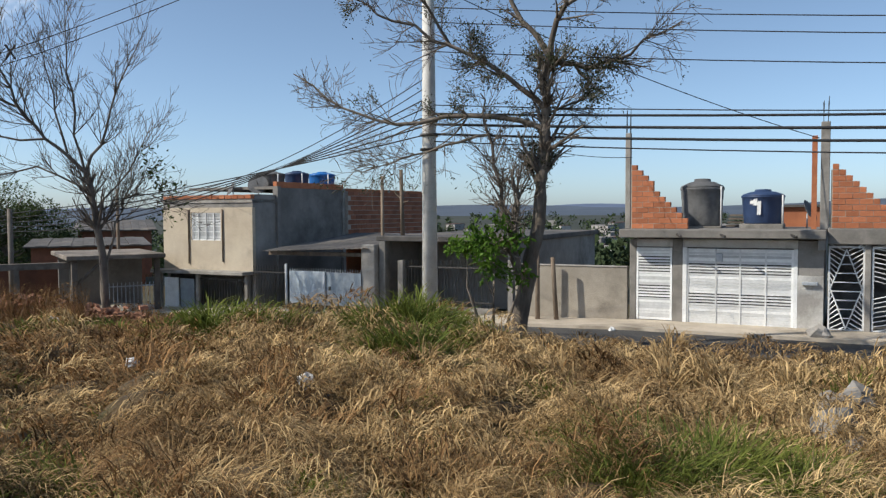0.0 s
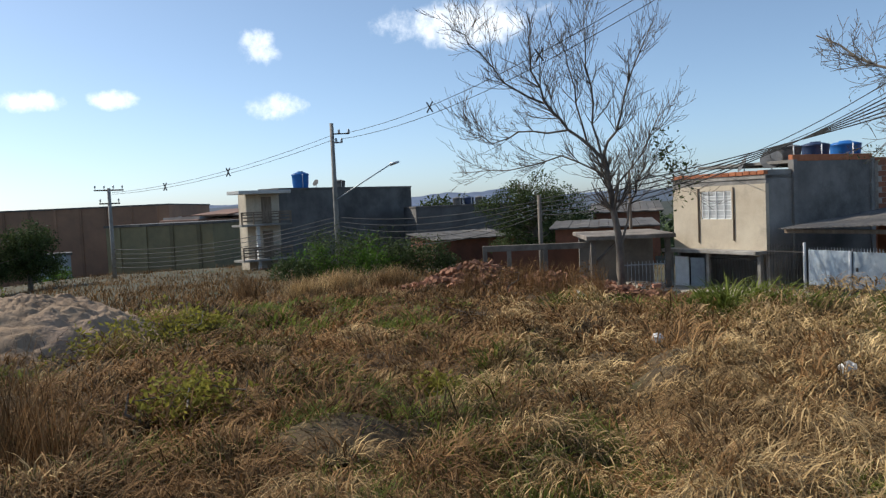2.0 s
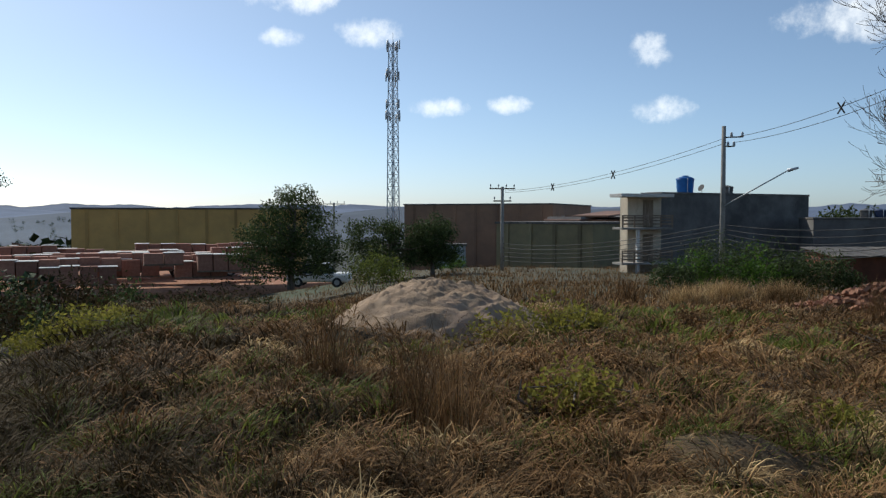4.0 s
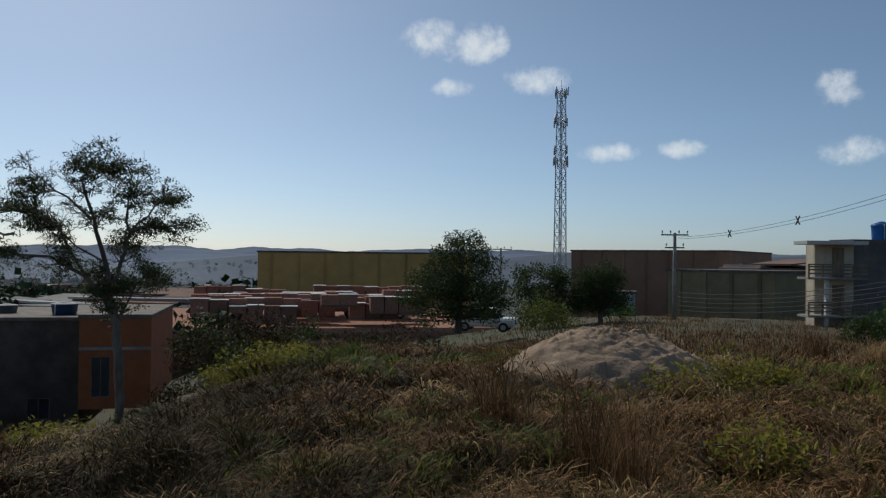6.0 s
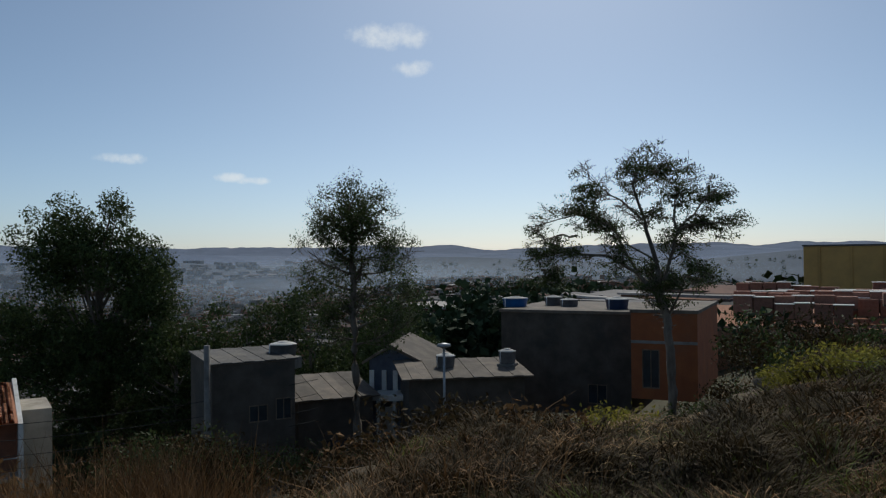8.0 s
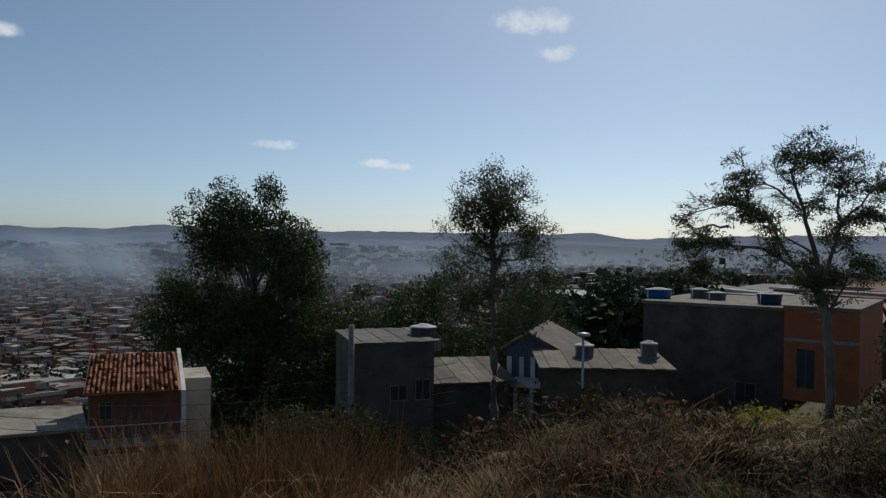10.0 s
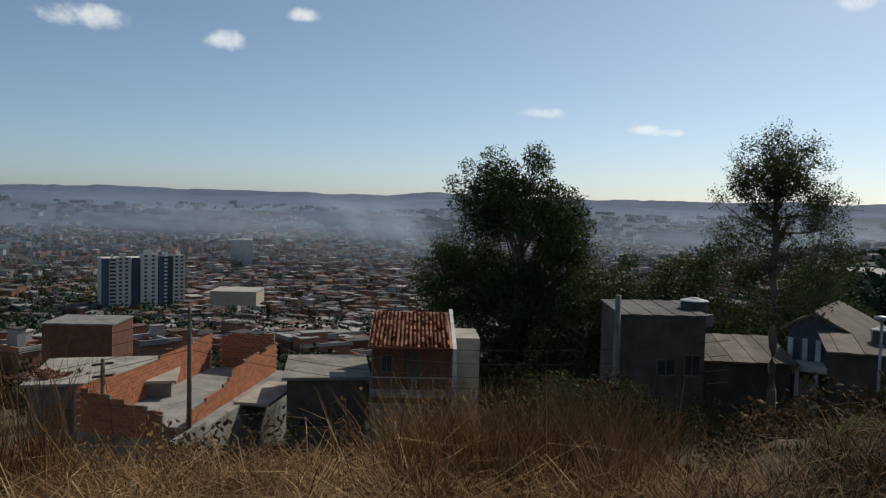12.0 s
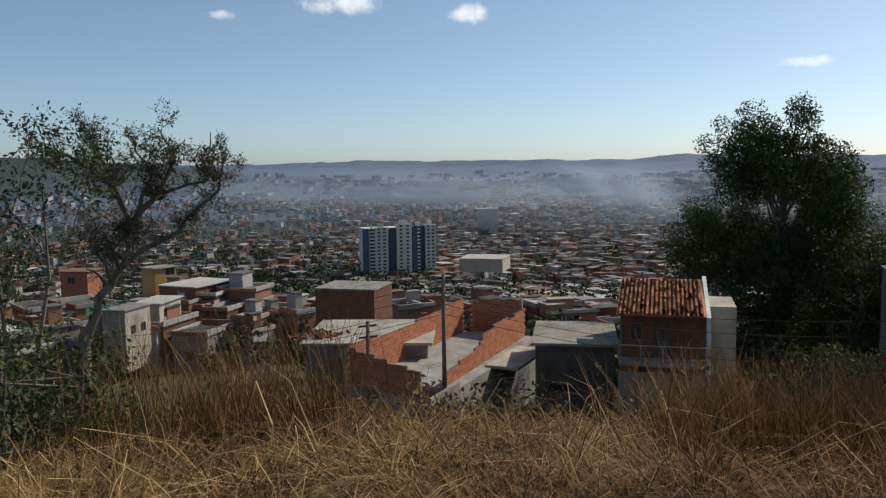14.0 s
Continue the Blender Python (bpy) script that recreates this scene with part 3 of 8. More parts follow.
fringe = [(float(a), float(b)) for a, b in zip(np.random.default_rng(8).uniform(116, 205, 420), np.random.default_rng(9).uniform(3.0, 6.6, 420))]
fr = np.random.default_rng(10)
fs = [(*place(a, b).xy, fr.uniform(0.2, 0.45), fr.uniform(0.1, 0.22)) for a, b in fringe]
domes(fs)
near_houses = [q for n, (q, (a, b)) in enumerate(zip(fs, fringe)) if a < 146 or b > 4.6 or n % 2 == 0]
open_edge = [q for n, (q, (a, b)) in enumerate(zip(fs, fringe)) if a >= 146 and b <= 4.6 and n % 2]
mops("straw_fringe", open_edge, STRAW, 12, "bleached grass bending along the edge of the slope", 0.5, 0.01, 460, 0.75, 0.62)
mops("russet_fringe", near_houses, RUSSET, 13, "russet grass along the edge of the slope", 0.5, 0.01, 440, 0.55, 0.45)
blades("tall_fringe", scatter(9000, 6, 105, 205, 4.2, 8.5, 0.8, (700, 0.18), True), 0.6, 0.008, 0.9, RUSSET, 6, "tall russet grass along the edge of the slope")
blades("far_grass", scatter(45000, 12, 20, 104, 20, 70, 0.9, (2600, 0.6)), 0.36, 0.03, 0.8, RUSSET, 12, "dry brown grass far across the field")
blades("green_grass", scatter(40000, 4, -40, 132, 3.0, 22, 0.9, (1100, 0.3)), 0.1, 0.01, 0.7, GREEN, 4, "short green grass between the straw")
blades("fallen_straw", scatter(2600, 61, 138, 205, 3.3, 5.6, 0.9, (90, 0.22), True), 0.85, 0.007, 1.9, STRAW, 61, "long bleached grass stems arching over the edge")
tufts("straw_clump", [(45, 22, 0.8), (42.5, 26, 1.1), (39, 27, 1.1)], STRAW, 8, "bushy clumps of pale dry grass", 0.75, 0.011, 0.75, 1700, 0.32)
tufts("tall_weeds", [(61.5, 6.5, 0.8), (63.5, 7.2, 0.7), (49, 24, 1.1), (30, 23, 1.0), (28.5, 22.5, 1.0), (26.5, 22.5, 0.9), (33.5, 21, 0.7), (24.5, 22, 0.8), (133.5, 5.6, 1.0), (135.5, 5.8, 0.9), (131, 6.0, 0.9), (70, 9, 0.8), (129, 6.2, 0.9), (132.2, 5.2, 0.9), (137.5, 5.6, 0.7), (127.5, 5.6, 0.7), (125.5, 6.1, 0.6), *[(128 + 0.85 * k, 5.2 + 0.9 * ((k * 7) % 5) / 4, 0.55 + 0.12 * ((k * 3) % 4)) for k in range(16)]], RUSSET, 9, "tall dry russet weeds", 0.9, 0.007, 0.4, 320, 0.22)
tufts("dry_stalks", [(169, 6.6, 1.3), (171, 7.0, 1.2), (166.5, 6.4, 0.7), (174.5, 6.8, 1.2), (177.5, 6.6, 1.1), (180, 7.0, 1.0), (172.5, 6.2, 0.7)], RUSSET, 10, "bare brown weed stalks at the edge of the slope", 1.2, 0.006, 0.36, 280, 0.26)

# ---- the street ----
STREET = Matrix.Translation((5.27, 21.36, 0)) @ Matrix.Rotation(math.atan2(-0.444, 0.896), 4, "Z")  # x along the street, y away from the field


def on_street(u, v=0.0, z=None):
    return STREET @ Matrix.Translation((u, v, float(street_level(u)) if z is None else z))


def strip(name, v0, v1, dz, thick, mat, label):
    bm = bmesh.new()
    us = [-21 + 1.5 * k for k in range(43)]
    rows = []
    for u in us:
        z = float(street_level(u)) + dz
        rows.append([bm.verts.new(STREET @ Vector(c)) for c in ((u, v0, z - thick), (u, v0, z), (u, v1, z), (u, v1, z - thick))])
    for a, b in zip(rows, rows[1:]):
        for k in range(3):
            bm.faces.new((a[k], b[k], b[k + 1], a[k + 1])[::-1])
    return tagged(part(name, bm, mat), label, name, kind="structure")


strip("road", -4.9, -1.5, -0.02, 0.2, ASPHALT, "narrow grey asphalt street strewn with dust")
strip("pavement", -1.5, 0.35, 0.06, 0.25, PAVING, "worn and cracked cement pavement with a low kerb")


def louvre_door(name, parent, x0, x1, z0, z1, bands, posts, pitch=0.07):
    """White sheet door with louvred bands; bands: (low, high) shares of the height."""
    h = z1 - z0
    door = part(name, boxes((x0, 0.03, z0, x1, 0.06, z1)), PAINT_WHITE, parent)
    for a, b in ((x0, x0 + 0.05), (x1 - 0.05, x1)):
        part("stile", boxes((a, 0.0, z0, b, 0.03, z1)), PAINT_WHITE, door)
    for p in posts:
        part("stile", boxes((x0 + p - 0.02, 0.0, z0, x0 + p + 0.02, 0.03, z1)), PAINT_WHITE, door)
    n = int(h / pitch)
    slat = None
    for k in range(n):
        s = (k + 0.5) / n
        open_band = any(a < s < b for a, b in bands)
        if open_band:
            # Dark strip laid on the sheet as the shade between open louvres.
            part("gap", boxes((x0 + 0.05, 0.026, z0 + k * h / n + 0.045, x1 - 0.05, 0.0295, z0 + (k + 1) * h / n)), STEEL_DARK, door)
        part("slat", boxes((x0 + 0.05, 0.006 if open_band else 0.018, z0 + k * h / n, x1 - 0.05, 0.03, z0 + k * h / n + (0.042 if open_band else 0.062))), PAINT_WHITE, door)
    return door


def brick_slope(parent, x0, width, z0, height, y=0.0, falling=1, course=0.14, length=0.29):
    """An unfinished gable of hollow clay blocks, stepped like a stair."""
    me = mesh_of("brick", boxes((0.005, 0, 0.006, length - 0.005, 0.13, course - 0.006), bevel=0.006), BRICK)
    half = mesh_of("brick", boxes((0.005, 0, 0.006, length * 0.5 - 0.005, 0.13, course - 0.006), bevel=0.006), BRICK)
    n = int(height / course)
    bm = bmesh.new()
    for k in range(n):
        w = width * (1 - k / n)
        x = -length * 0.5 if k % 2 else 0.0
        box(bm, x0, y + 0.01, z0 + k * course, x0 + max(w - 0.03, 0.1), y + 0.12, z0 + (k + 1) * course)
        while x < w - 0.02:
            if x < 0:
                ob = new("brick", half); ob.location = (x0, y, z0 + k * course)
            else:
                ob = new("brick", me if x + length < w + 0.12 else half); ob.location = (x0 + x, y + random.uniform(-0.006, 0.006), z0 + k * course)
            ob.parent = parent
            x += length
    part("mortar", bm, MORTAR, parent)


def rebar_pillar(parent, x, y, z0, z1, z2, w=0.16):
    pil = part("pillar", boxes((x - w / 2, y, z0, x + w / 2, y + w, z1), bevel=0.012), CONCRETE, parent)
    for dx in (-0.05, 0.05):
        for dy in (0.03, w - 0.03):
            bm = bmesh.new(); tube(bm, (x + dx, y + dy, z1), (x + dx * random.uniform(0.7, 1.3), y + dy, z2 + random.uniform(-0.12, 0.1)), 0.008, sides=4)
            part("rebar", bm, STEEL_DARK, pil)


def garage():
    g = thing("garage", on_street(0), "low white garage with louvred doors under a concrete slab", "garage")
    top = 2.2
    part("wall", boxes((-0.34, 0.0, -0.2, -0.17, 0.3, top), bevel=0.01), CONCRETE, g, "bare concrete end pier")
    part("wall", boxes((0.77, 0.0, -0.2, 1.03, 0.2, top), bevel=0.01), CONCRETE, g)
    part("wall", boxes((3.75, -0.02, -0.2, 4.33, 0.2, 1.35), bevel=0.008), PLASTER_WHITE, g, "whitewashed pier")
    part("wall", boxes((3.75, 0.0, 1.35, 4.33, 0.2, top), bevel=0.008), PLASTER_GREY, g)
    part("lintel", boxes((-0.17, 0.03, 2.0, 3.75, 0.2, top)), PLASTER_WHITE, g, "grubby white band over the doors")
    part("wall", boxes((-0.34, 0.3, -0.2, -0.17, 7.0, top)), PLASTER_GREY, g)
    part("wall", boxes((4.16, 0.2, -0.2, 4.33, 7.0, top)), PLASTER_GREY, g)
    part("wall", boxes((-0.34, 7.0, -0.2, 4.33, 7.15, top)), PLASTER_GREY, g)
    part("floor", boxes((-0.17, 0.1, -0.1, 4.16, 7.0, 0.05)), CONCRETE, g)
    louvre_door("door", g, -0.16, 0.76, 0.08, 1.98, ((0.28, 0.5), (0.62, 0.9)), (), 0.075)
    d = louvre_door("garage_door", g, 1.13, 3.66, 0.06, 1.97, ((0.22, 0.4), (0.62, 0.82)), (0.72, 1.3, 1.9), 0.075)
    for a, b in ((1.03, 1.13), (3.66, 3.75)):
        part("door_frame", boxes((a, -0.02, -0.1, b, 0.1, 2.0)), PAINT_WHITE, g)
    part("meter_box", boxes((1.85, -0.05, 1.62, 2.02, 0.0, 1.86), bevel=0.02), STEEL, g, "small grey box on the garage door")
    part("letter_box", boxes((3.85, -0.12, 1.12, 4.2, -0.02, 1.2), bevel=0.01), STEEL, g)
    part("roof_slab", boxes((-0.5, -0.55, 2.25, 4.38, 7.3, 2.47), bevel=0.02), CONCRETE, g, "stained concrete slab with a rough edge")
    part("bracket", boxes((4.2, -0.5, 1.98, 4.36, 0.0, 2.25), bevel=0.02), CONCRETE, g)
    for x in (0.95, 2.0, 3.6):
        bm = bmesh.new(); tube(bm, (x, -0.5, 2.36), (x + 0.15, -0.72, 2.3), 0.03, sides=8); part("spout", bm, STEEL_DARK, g)
    gable = part("brick_gable", boxes((-0.36, 0.02, 2.47, -0.3, 0.12, 4.15)), MORTAR, g, "stepped orange clay-block gable left unfinished")
    brick_slope(gable, -0.3, 1.45, 2.47, 1.72)
    rebar_pillar(g, -0.4, 0.0, 2.47, 5.0, 5.55, 0.14)
    rebar_pillar(g, 4.32, 0.0, 2.47, 5.05, 5.6, 0.2)
    part("pillar", boxes((4.02, 0.3, 2.47, 4.14, 0.42, 4.75)), BRICK, g, "narrow clay-block pillar")
    return g


def entrance():
    e = thing("gatehouse", on_street(4.4), "grey concrete entrance with white sunray gates", "house")
    part("beam", boxes((0.0, -0.1, 2.12, 7.0, 0.35, 2.5), bevel=0.015), CONCRETE, e)
    for x in (0.8, 1.9, 4.4, 6.8):
        part("post", boxes((x, 0, -0.2, x + 0.13, 0.2, 2.12), bevel=0.01), CONCRETE, e)
    part("wall", boxes((0.0, 3.0, -0.2, 7.0, 3.2, 2.12)), PLASTER_GREY, e)
    part("floor", boxes((0.0, 0.0, -0.1, 7.0, 3.0, 0.06)), CONCRETE, e)
    part("roof_slab", boxes((0.0, 0.35, 2.3, 7.0, 3.2, 2.46)), CONCRETE, e)
    gable = part("brick_gable", boxes((0.05, 0.05, 2.5, 0.08, 0.12, 3.9)), MORTAR, e, "stepped orange clay-block gable with a small opening")
    brick_slope(gable, 0.08, 1.5, 2.5, 1.55)
    for x0, x1, cx in ((0.02, 0.8, 0.41), (0.95, 1.9, 1.9)):
        gate = part("gate", boxes((x0, 0.05, 0.03, x0 + 0.04, 0.09, 2.08), (x1 - 0.04, 0.05, 0.03, x1, 0.09, 2.08), (x0, 0.05, 0.03, x1, 0.09, 0.08), (x0, 0.05, 2.03, x1, 0.09, 2.08)), PAINT_WHITE, e, "white steel gate with bars fanning from a lozenge")
        mid = (x0 + x1) / 2 if cx < 1 else x1
        for k in range(18):
            z = 0.13 + k * 0.108
            w = 0.34 * (1 - abs(z - 1.05) / 1.05)
            for side in (-1, 1):
                tip = mid + side * w
                edge = x0 if side < 0 else x1
                if (edge - tip) * side < 0.02:
                    continue
                bm = bmesh.new(); tube(bm, (tip, 0.07, z), (edge, 0.07, z + 0.18 * (1 if z > 1.05 else -1)), 0.013, sides=4); part("bar", bm, PAINT_WHITE, gate)
            if k % 2 == 0 and cx < 1:
                part("bar", boxes((mid - w, 0.06, z - 0.012, mid + w, 0.08, z + 0.012)), PAINT_WHITE, gate)
        for side in (-1, 1):
            for za, zb in ((0.1, 1.05), (2.0, 1.05)):
                xb = mid + side * 0.34
                if x0 <= xb <= x1:
                    bm = bmesh.new(); tube(bm, (mid, 0.07, za), (xb, 0.07, zb), 0.016, sides=4); part("bar", bm, PAINT_WHITE, gate)
    return e


def water_tank(m, r, h, mat, label, lid=None, base=None):
    t = thing("water_tank", m, label, "water tank")
    bm = bmesh.new()
    prof = [(r * 0.86, 0.0), (r * 0.9, 0.03), (r * 0.93, h * 0.3), (r * 0.95, h * 0.33), (r * 0.96, h * 0.62), (r * 0.98, h * 0.65), (r * 1.0, h * 0.86), (r * 1.04, h * 0.88), (r * 1.04, h * 0.92), (r * 0.98, h * 0.93)]
    part("body", lathe(bm, prof), mat, t)
    bm = bmesh.new()
    cap = part("lid", lathe(bm, [(r * 1.03, h * 0.925), (r * 0.98, h * 0.97), (r * 0.6, h * 1.06), (r * 0.4, h * 1.08), (r * 0.38, h * 1.14), (r * 0.2, h * 1.15)]), lid or mat, t)
    bm = bmesh.new(); tube(bm, (r * 0.95, -r * 0.55, 0), (r * 0.95, -r * 0.55, h * 0.95), 0.025, sides=6); part("pipe", bm, PAINT_WHITE, t)
    if base:
        part("stand", boxes((-r, -r, -base, r, r, 0), bevel=0.01), CONCRETE, t)
    return t


def dish(m, r, label="grey satellite dish on a short mast"):
    t = thing("satellite_dish", m, label, "satellite dish")
    bm = bmesh.new(); tube(bm, (0, 0, 0), (0, 0, r * 1.3), 0.02, sides=6); part("mast", bm, STEEL, t)
    bm = bmesh.new(); lathe(bm, [(r * s, r * 0.3 * s * s) for s in (0.02, 0.3, 0.6, 0.85, 1.0, 0.99, 0.6, 0.1)][:5])
    bmesh.ops.transform(bm, matrix=Matrix.Translation((0, 0, r * 1.4)) @ Matrix.Rotation(radians(62), 4, "X"), verts=bm.verts[:])
    part("reflector", bm, TANK_GREY, t)
    bm = bmesh.new(); tube(bm, (0, 0, r * 1.4), (0, -r * 0.9, r * 1.9), 0.012, sides=4); part("arm", bm, STEEL_DARK, t)
    return t


def railing(name, m, length, height, label, gap=0.11, mat=STEEL_DARK, spear=True, rails=(0.12, 0.9)):
    t = thing(name, m, label, "fence")
    for s in rails:
        part("rail", boxes((0, -0.015, s * height - 0.02, length, 0.015, s * height + 0.02)), mat, t)
    bm = bmesh.new(); tube(bm, (0, 0, 0), (0, 0, height), 0.01, sides=4)
    if spear:
        tube(bm, (0, 0, height), (0, 0, height + 0.09), 0.02, 0.002, sides=4)
    me = mesh_of("bar", bm, mat)
    for k in range(int(length / gap) + 1):
        b = new("bar", me); b.location = (k * gap, 0, 0); b.parent = t
    return t


def beige_house():
    z0 = float(street_level(-15))
    h = thing("house", on_street(-15.1, 0, 0), "two-storey house of beige plaster, bare cement and brick", "house")
    x0, x1 = -2.0, 2.05
    # front of the upper floor, round the window
    wx0, wx1, wz0, wz1 = -0.66, 0.66, 0.72, 1.68
    part("front_wall", boxes((x0, 0, -0.3, wx0, 0.15, 1.86), (wx1, 0, -0.3, x1, 0.15, 1.86), (wx0, 0, -0.3, wx1, 0.15, wz0), (wx0, 0, wz1, wx1, 0.15, 1.86), weld=True), PLASTER_BEIGE, h, "sunlit beige plaster front with thin cracks")
    part("cornice", boxes((x0 - 0.02, 0.03, 1.86, x1, 0.2, 2.12)), PLASTER_GREY, h, "unpainted grey band below the roof")
    par = part("parapet", boxes((x0, -0.01, 2.131, x1, 0.28, 2.15)), MORTAR, h, "course of clay blocks along the roof edge")
    for k in range(14):
        part("brick", boxes((x0 + 0.05 + k * 0.285, -0.03, 2.152, x0 + 0.32 + k * 0.285, 0.3, 2.27 + 0.02 * (k % 2)), bevel=0.008), BRICK, par)
    part("roof_slab", boxes((x0, 0.0, 2.02, x1, 6.0, 2.13)), CONCRETE, h)
    w = part("window", boxes((wx0, 0.02, wz0, wx0 + 0.05, 0.1, wz1), (wx1 - 0.05, 0.02, wz0, wx1, 0.1, wz1), (wx0, 0.02, wz0, wx1, 0.1, wz0 + 0.05), (wx0, 0.02, wz1 - 0.05, wx1, 0.1, wz1)), PAINT_WHITE, h, "white steel window with a grille")
    part("pane", boxes((wx0 + 0.05, 0.07, wz0 + 0.05, wx1 - 0.05, 0.08, wz1 - 0.05)), PAINT_WHITE, w)
    for k in range(9):
        z = wz0 + 0.1 + k * 0.095
        part("slat", boxes((wx0 + 0.05, 0.03, z, wx1 - 0.05, 0.065, z + 0.03)), PAINT_WHITE, w)
    for x in (-0.35, 0.0, 0.35):
        part("mullion", boxes((x - 0.02, 0.0, wz0, x + 0.02, 0.03, wz1)), PAINT_WHITE, w)
    for x in (wx0 - 0.12, wx1 + 0.1):
        bm = bmesh.new(); tube(bm, (x, -0.03, -0.1 + 0.1 * (x > 0)), (x, -0.03, 1.8), 0.025, sides=6); part("pipe", bm, TIMBER, h, "thin brown down pipe")
    part("floor_slab", boxes((x0 - 0.12, -0.55, -0.42, x1 + 0.02, 0.4, -0.3), bevel=0.015), CONCRETE, h, "projecting concrete ledge")
    part("floor_slab", boxes((x0, 0.4, -0.42, x1, 12.4, -0.3)), CONCRETE, h)
    # side walls
    part("side_wall", boxes((x1 - 0.15, 0.15, -2.2, x1, 1.3, 2.3)), PLASTER_GREY, h, "dark bare cement corner")
    part("side_wall", boxes((x1 - 0.13, 1.3, -2.2, x1 + 0.02, 5.4, 2.55)), PLASTER_GREY, h, "grey rendered side wall in shade")
    part("side_wall", boxes((x1 - 0.11, 5.4, -2.2, x1 + 0.06, 12.5, 2.62)), BRICK_MASS, h, "side wall of bare red clay blocks")
    part("side_wall", boxes((x0, 0.15, -2.2, x0 + 0.15, 12.5, 2.05)), PLASTER_GREY, h)
    part("back_wall", boxes((x0, 12.5, -2.2, x1, 12.65, 2.6)), BRICK_MASS, h)
    part("parapet", boxes((x1 - 0.14, 1.3, 2.55, x1 + 0.03, 5.5, 2.76), bevel=0.01), BRICK_MASS, h)
    part("upper_slab", boxes((x0, 1.3, 2.5, x1 - 0.14, 12.5, 2.6)), CONCRETE, h)
    for y in (1.35, 5.45, 9.0):
        part("pillar", boxes((x1 - 0.12, y - 0.09, -1.0, x1 + 0.09, y + 0.09, 2.6)), PLASTER_GREY, h)
    # ground floor
    for x in (x0 - 0.02, -0.25, x1 - 0.14):
        part("column", boxes((x, -0.3, z0 - 0.3, x + 0.14, -0.16, -0.42), bevel=0.01), CONCRETE, h)
    part("wall", boxes((x0, 1.6, z0 - 0.3, x1, 1.75, -0.42)), PLASTER_GREY, h)
    part("door", boxes((x0 + 0.2, -0.2, z0 - 0.1, x0 + 0.85, -0.15, -0.6), bevel=0.005), PAINT_WHITE, h, "pale green and white painted door")
    part("door", boxes((x0 + 0.95, -0.2, z0 - 0.1, x0 + 1.6, -0.15, -0.62), bevel=0.005), SHEET, h, "grey sheet door leaf")
    gr = part("grille", boxes((-0.1, -0.24, -0.62, x1 - 0.16, -0.22, -0.58), (-0.1, -0.24, z0 + 0.15, x1 - 0.16, -0.22, z0 + 0.19)), STEEL_DARK, h)
    for k in range(17):
        bm = bmesh.new(); tube(bm, (-0.08 + k * 0.12, -0.23, z0 - 0.1), (-0.08 + k * 0.12, -0.23, -0.55), 0.011, sides=4); part("bar", bm, STEEL_DARK, gr)
    return h


def awning():
    a = thing("carport", on_street(-12.3, 0, 0), "lean-to carport with a grey corrugated roof", "carport")
    bm = bmesh.new()
    n = 44
    for k in range(n):
        x = k * 4.0 / n
        zz = 0.03 * (k % 2)
        f = [bm.verts.new(c) for c in ((x, -0.4, 0.42 + zz + x * 0.035), (x + 4.0 / n, -0.4, 0.42 + 0.03 * ((k + 1) % 2) + (x + 4.0 / n) * 0.035), (x + 4.0 / n, 5.2, 0.85 + 0.03 * ((k + 1) % 2)), (x, 5.2, 0.85 + zz))]
        bm.faces.new(f)
    bmesh.ops.remove_doubles(bm, verts=bm.verts[:], dist=0.001)
    bmesh.ops.solidify(bm, geom=bm.faces[:], thickness=0.015)
    part("roof", bm, ROOF_DARK, a, "corrugated fibre cement sheet")
    part("beam", boxes((0.0, -0.1, 0.28, 4.0, 0.05, 0.4)), TIMBER, a)
    part("wall", boxes((0.0, 4.6, -1.8, 4.0, 4.75, 0.6)), PAINT_ORANGE, a, "dark red wall in the shade of the roof")
    part("pier", boxes((3.72, -0.3, -1.8, 4.22, 0.05, 0.68), bevel=0.03), CONCRETE, a, "rough concrete gate pier")
    part("floor", boxes((0.0, 0.0, -1.75, 4.0, 4.6, -1.5)), CONCRETE, a)


def sheet_gate():
    z0 = float(street_level(-10))
    g = thing("gate", on_street(-11.4, -0.35, 0), "sliding gate of grey sheet metal with white posts", "gate")
    part("sheet", boxes((0.12, 0, z0 + 0.28, 1.52, 0.03, -0.2), bevel=0.006), SHEET, g)
    part("sheet", boxes((1.55, 0, z0 + 0.28, 2.85, 0.03, -0.22), bevel=0.006), SHEET, g)
    part("sheet", boxes((0.12, 0.005, z0 - 0.15, 2.85, 0.028, z0 + 0.26)), STEEL_DARK, g, "dull lower panel of the gate")
    for x, t in ((0.02, 0.02), (1.5, -0.2)):
        bm = bmesh.new(); tube(bm, (x, -0.03, z0 - 0.2), (x, -0.03, t), 0.045, sides=10); part("post", bm, PAINT_WHITE, g)
    for k in range(30):
        bm = bmesh.new(); tube(bm, (0.15 + k * 0.092, 0.015, -0.21), (0.15 + k * 0.092, 0.015, -0.1), 0.012, 0.003, sides=4); part("spike", bm, PAINT_WHITE, g)
    part("lock", boxes((1.66, -0.03, -0.78, 1.72, 0.0, -0.66)), STEEL_DARK, g)
    return g


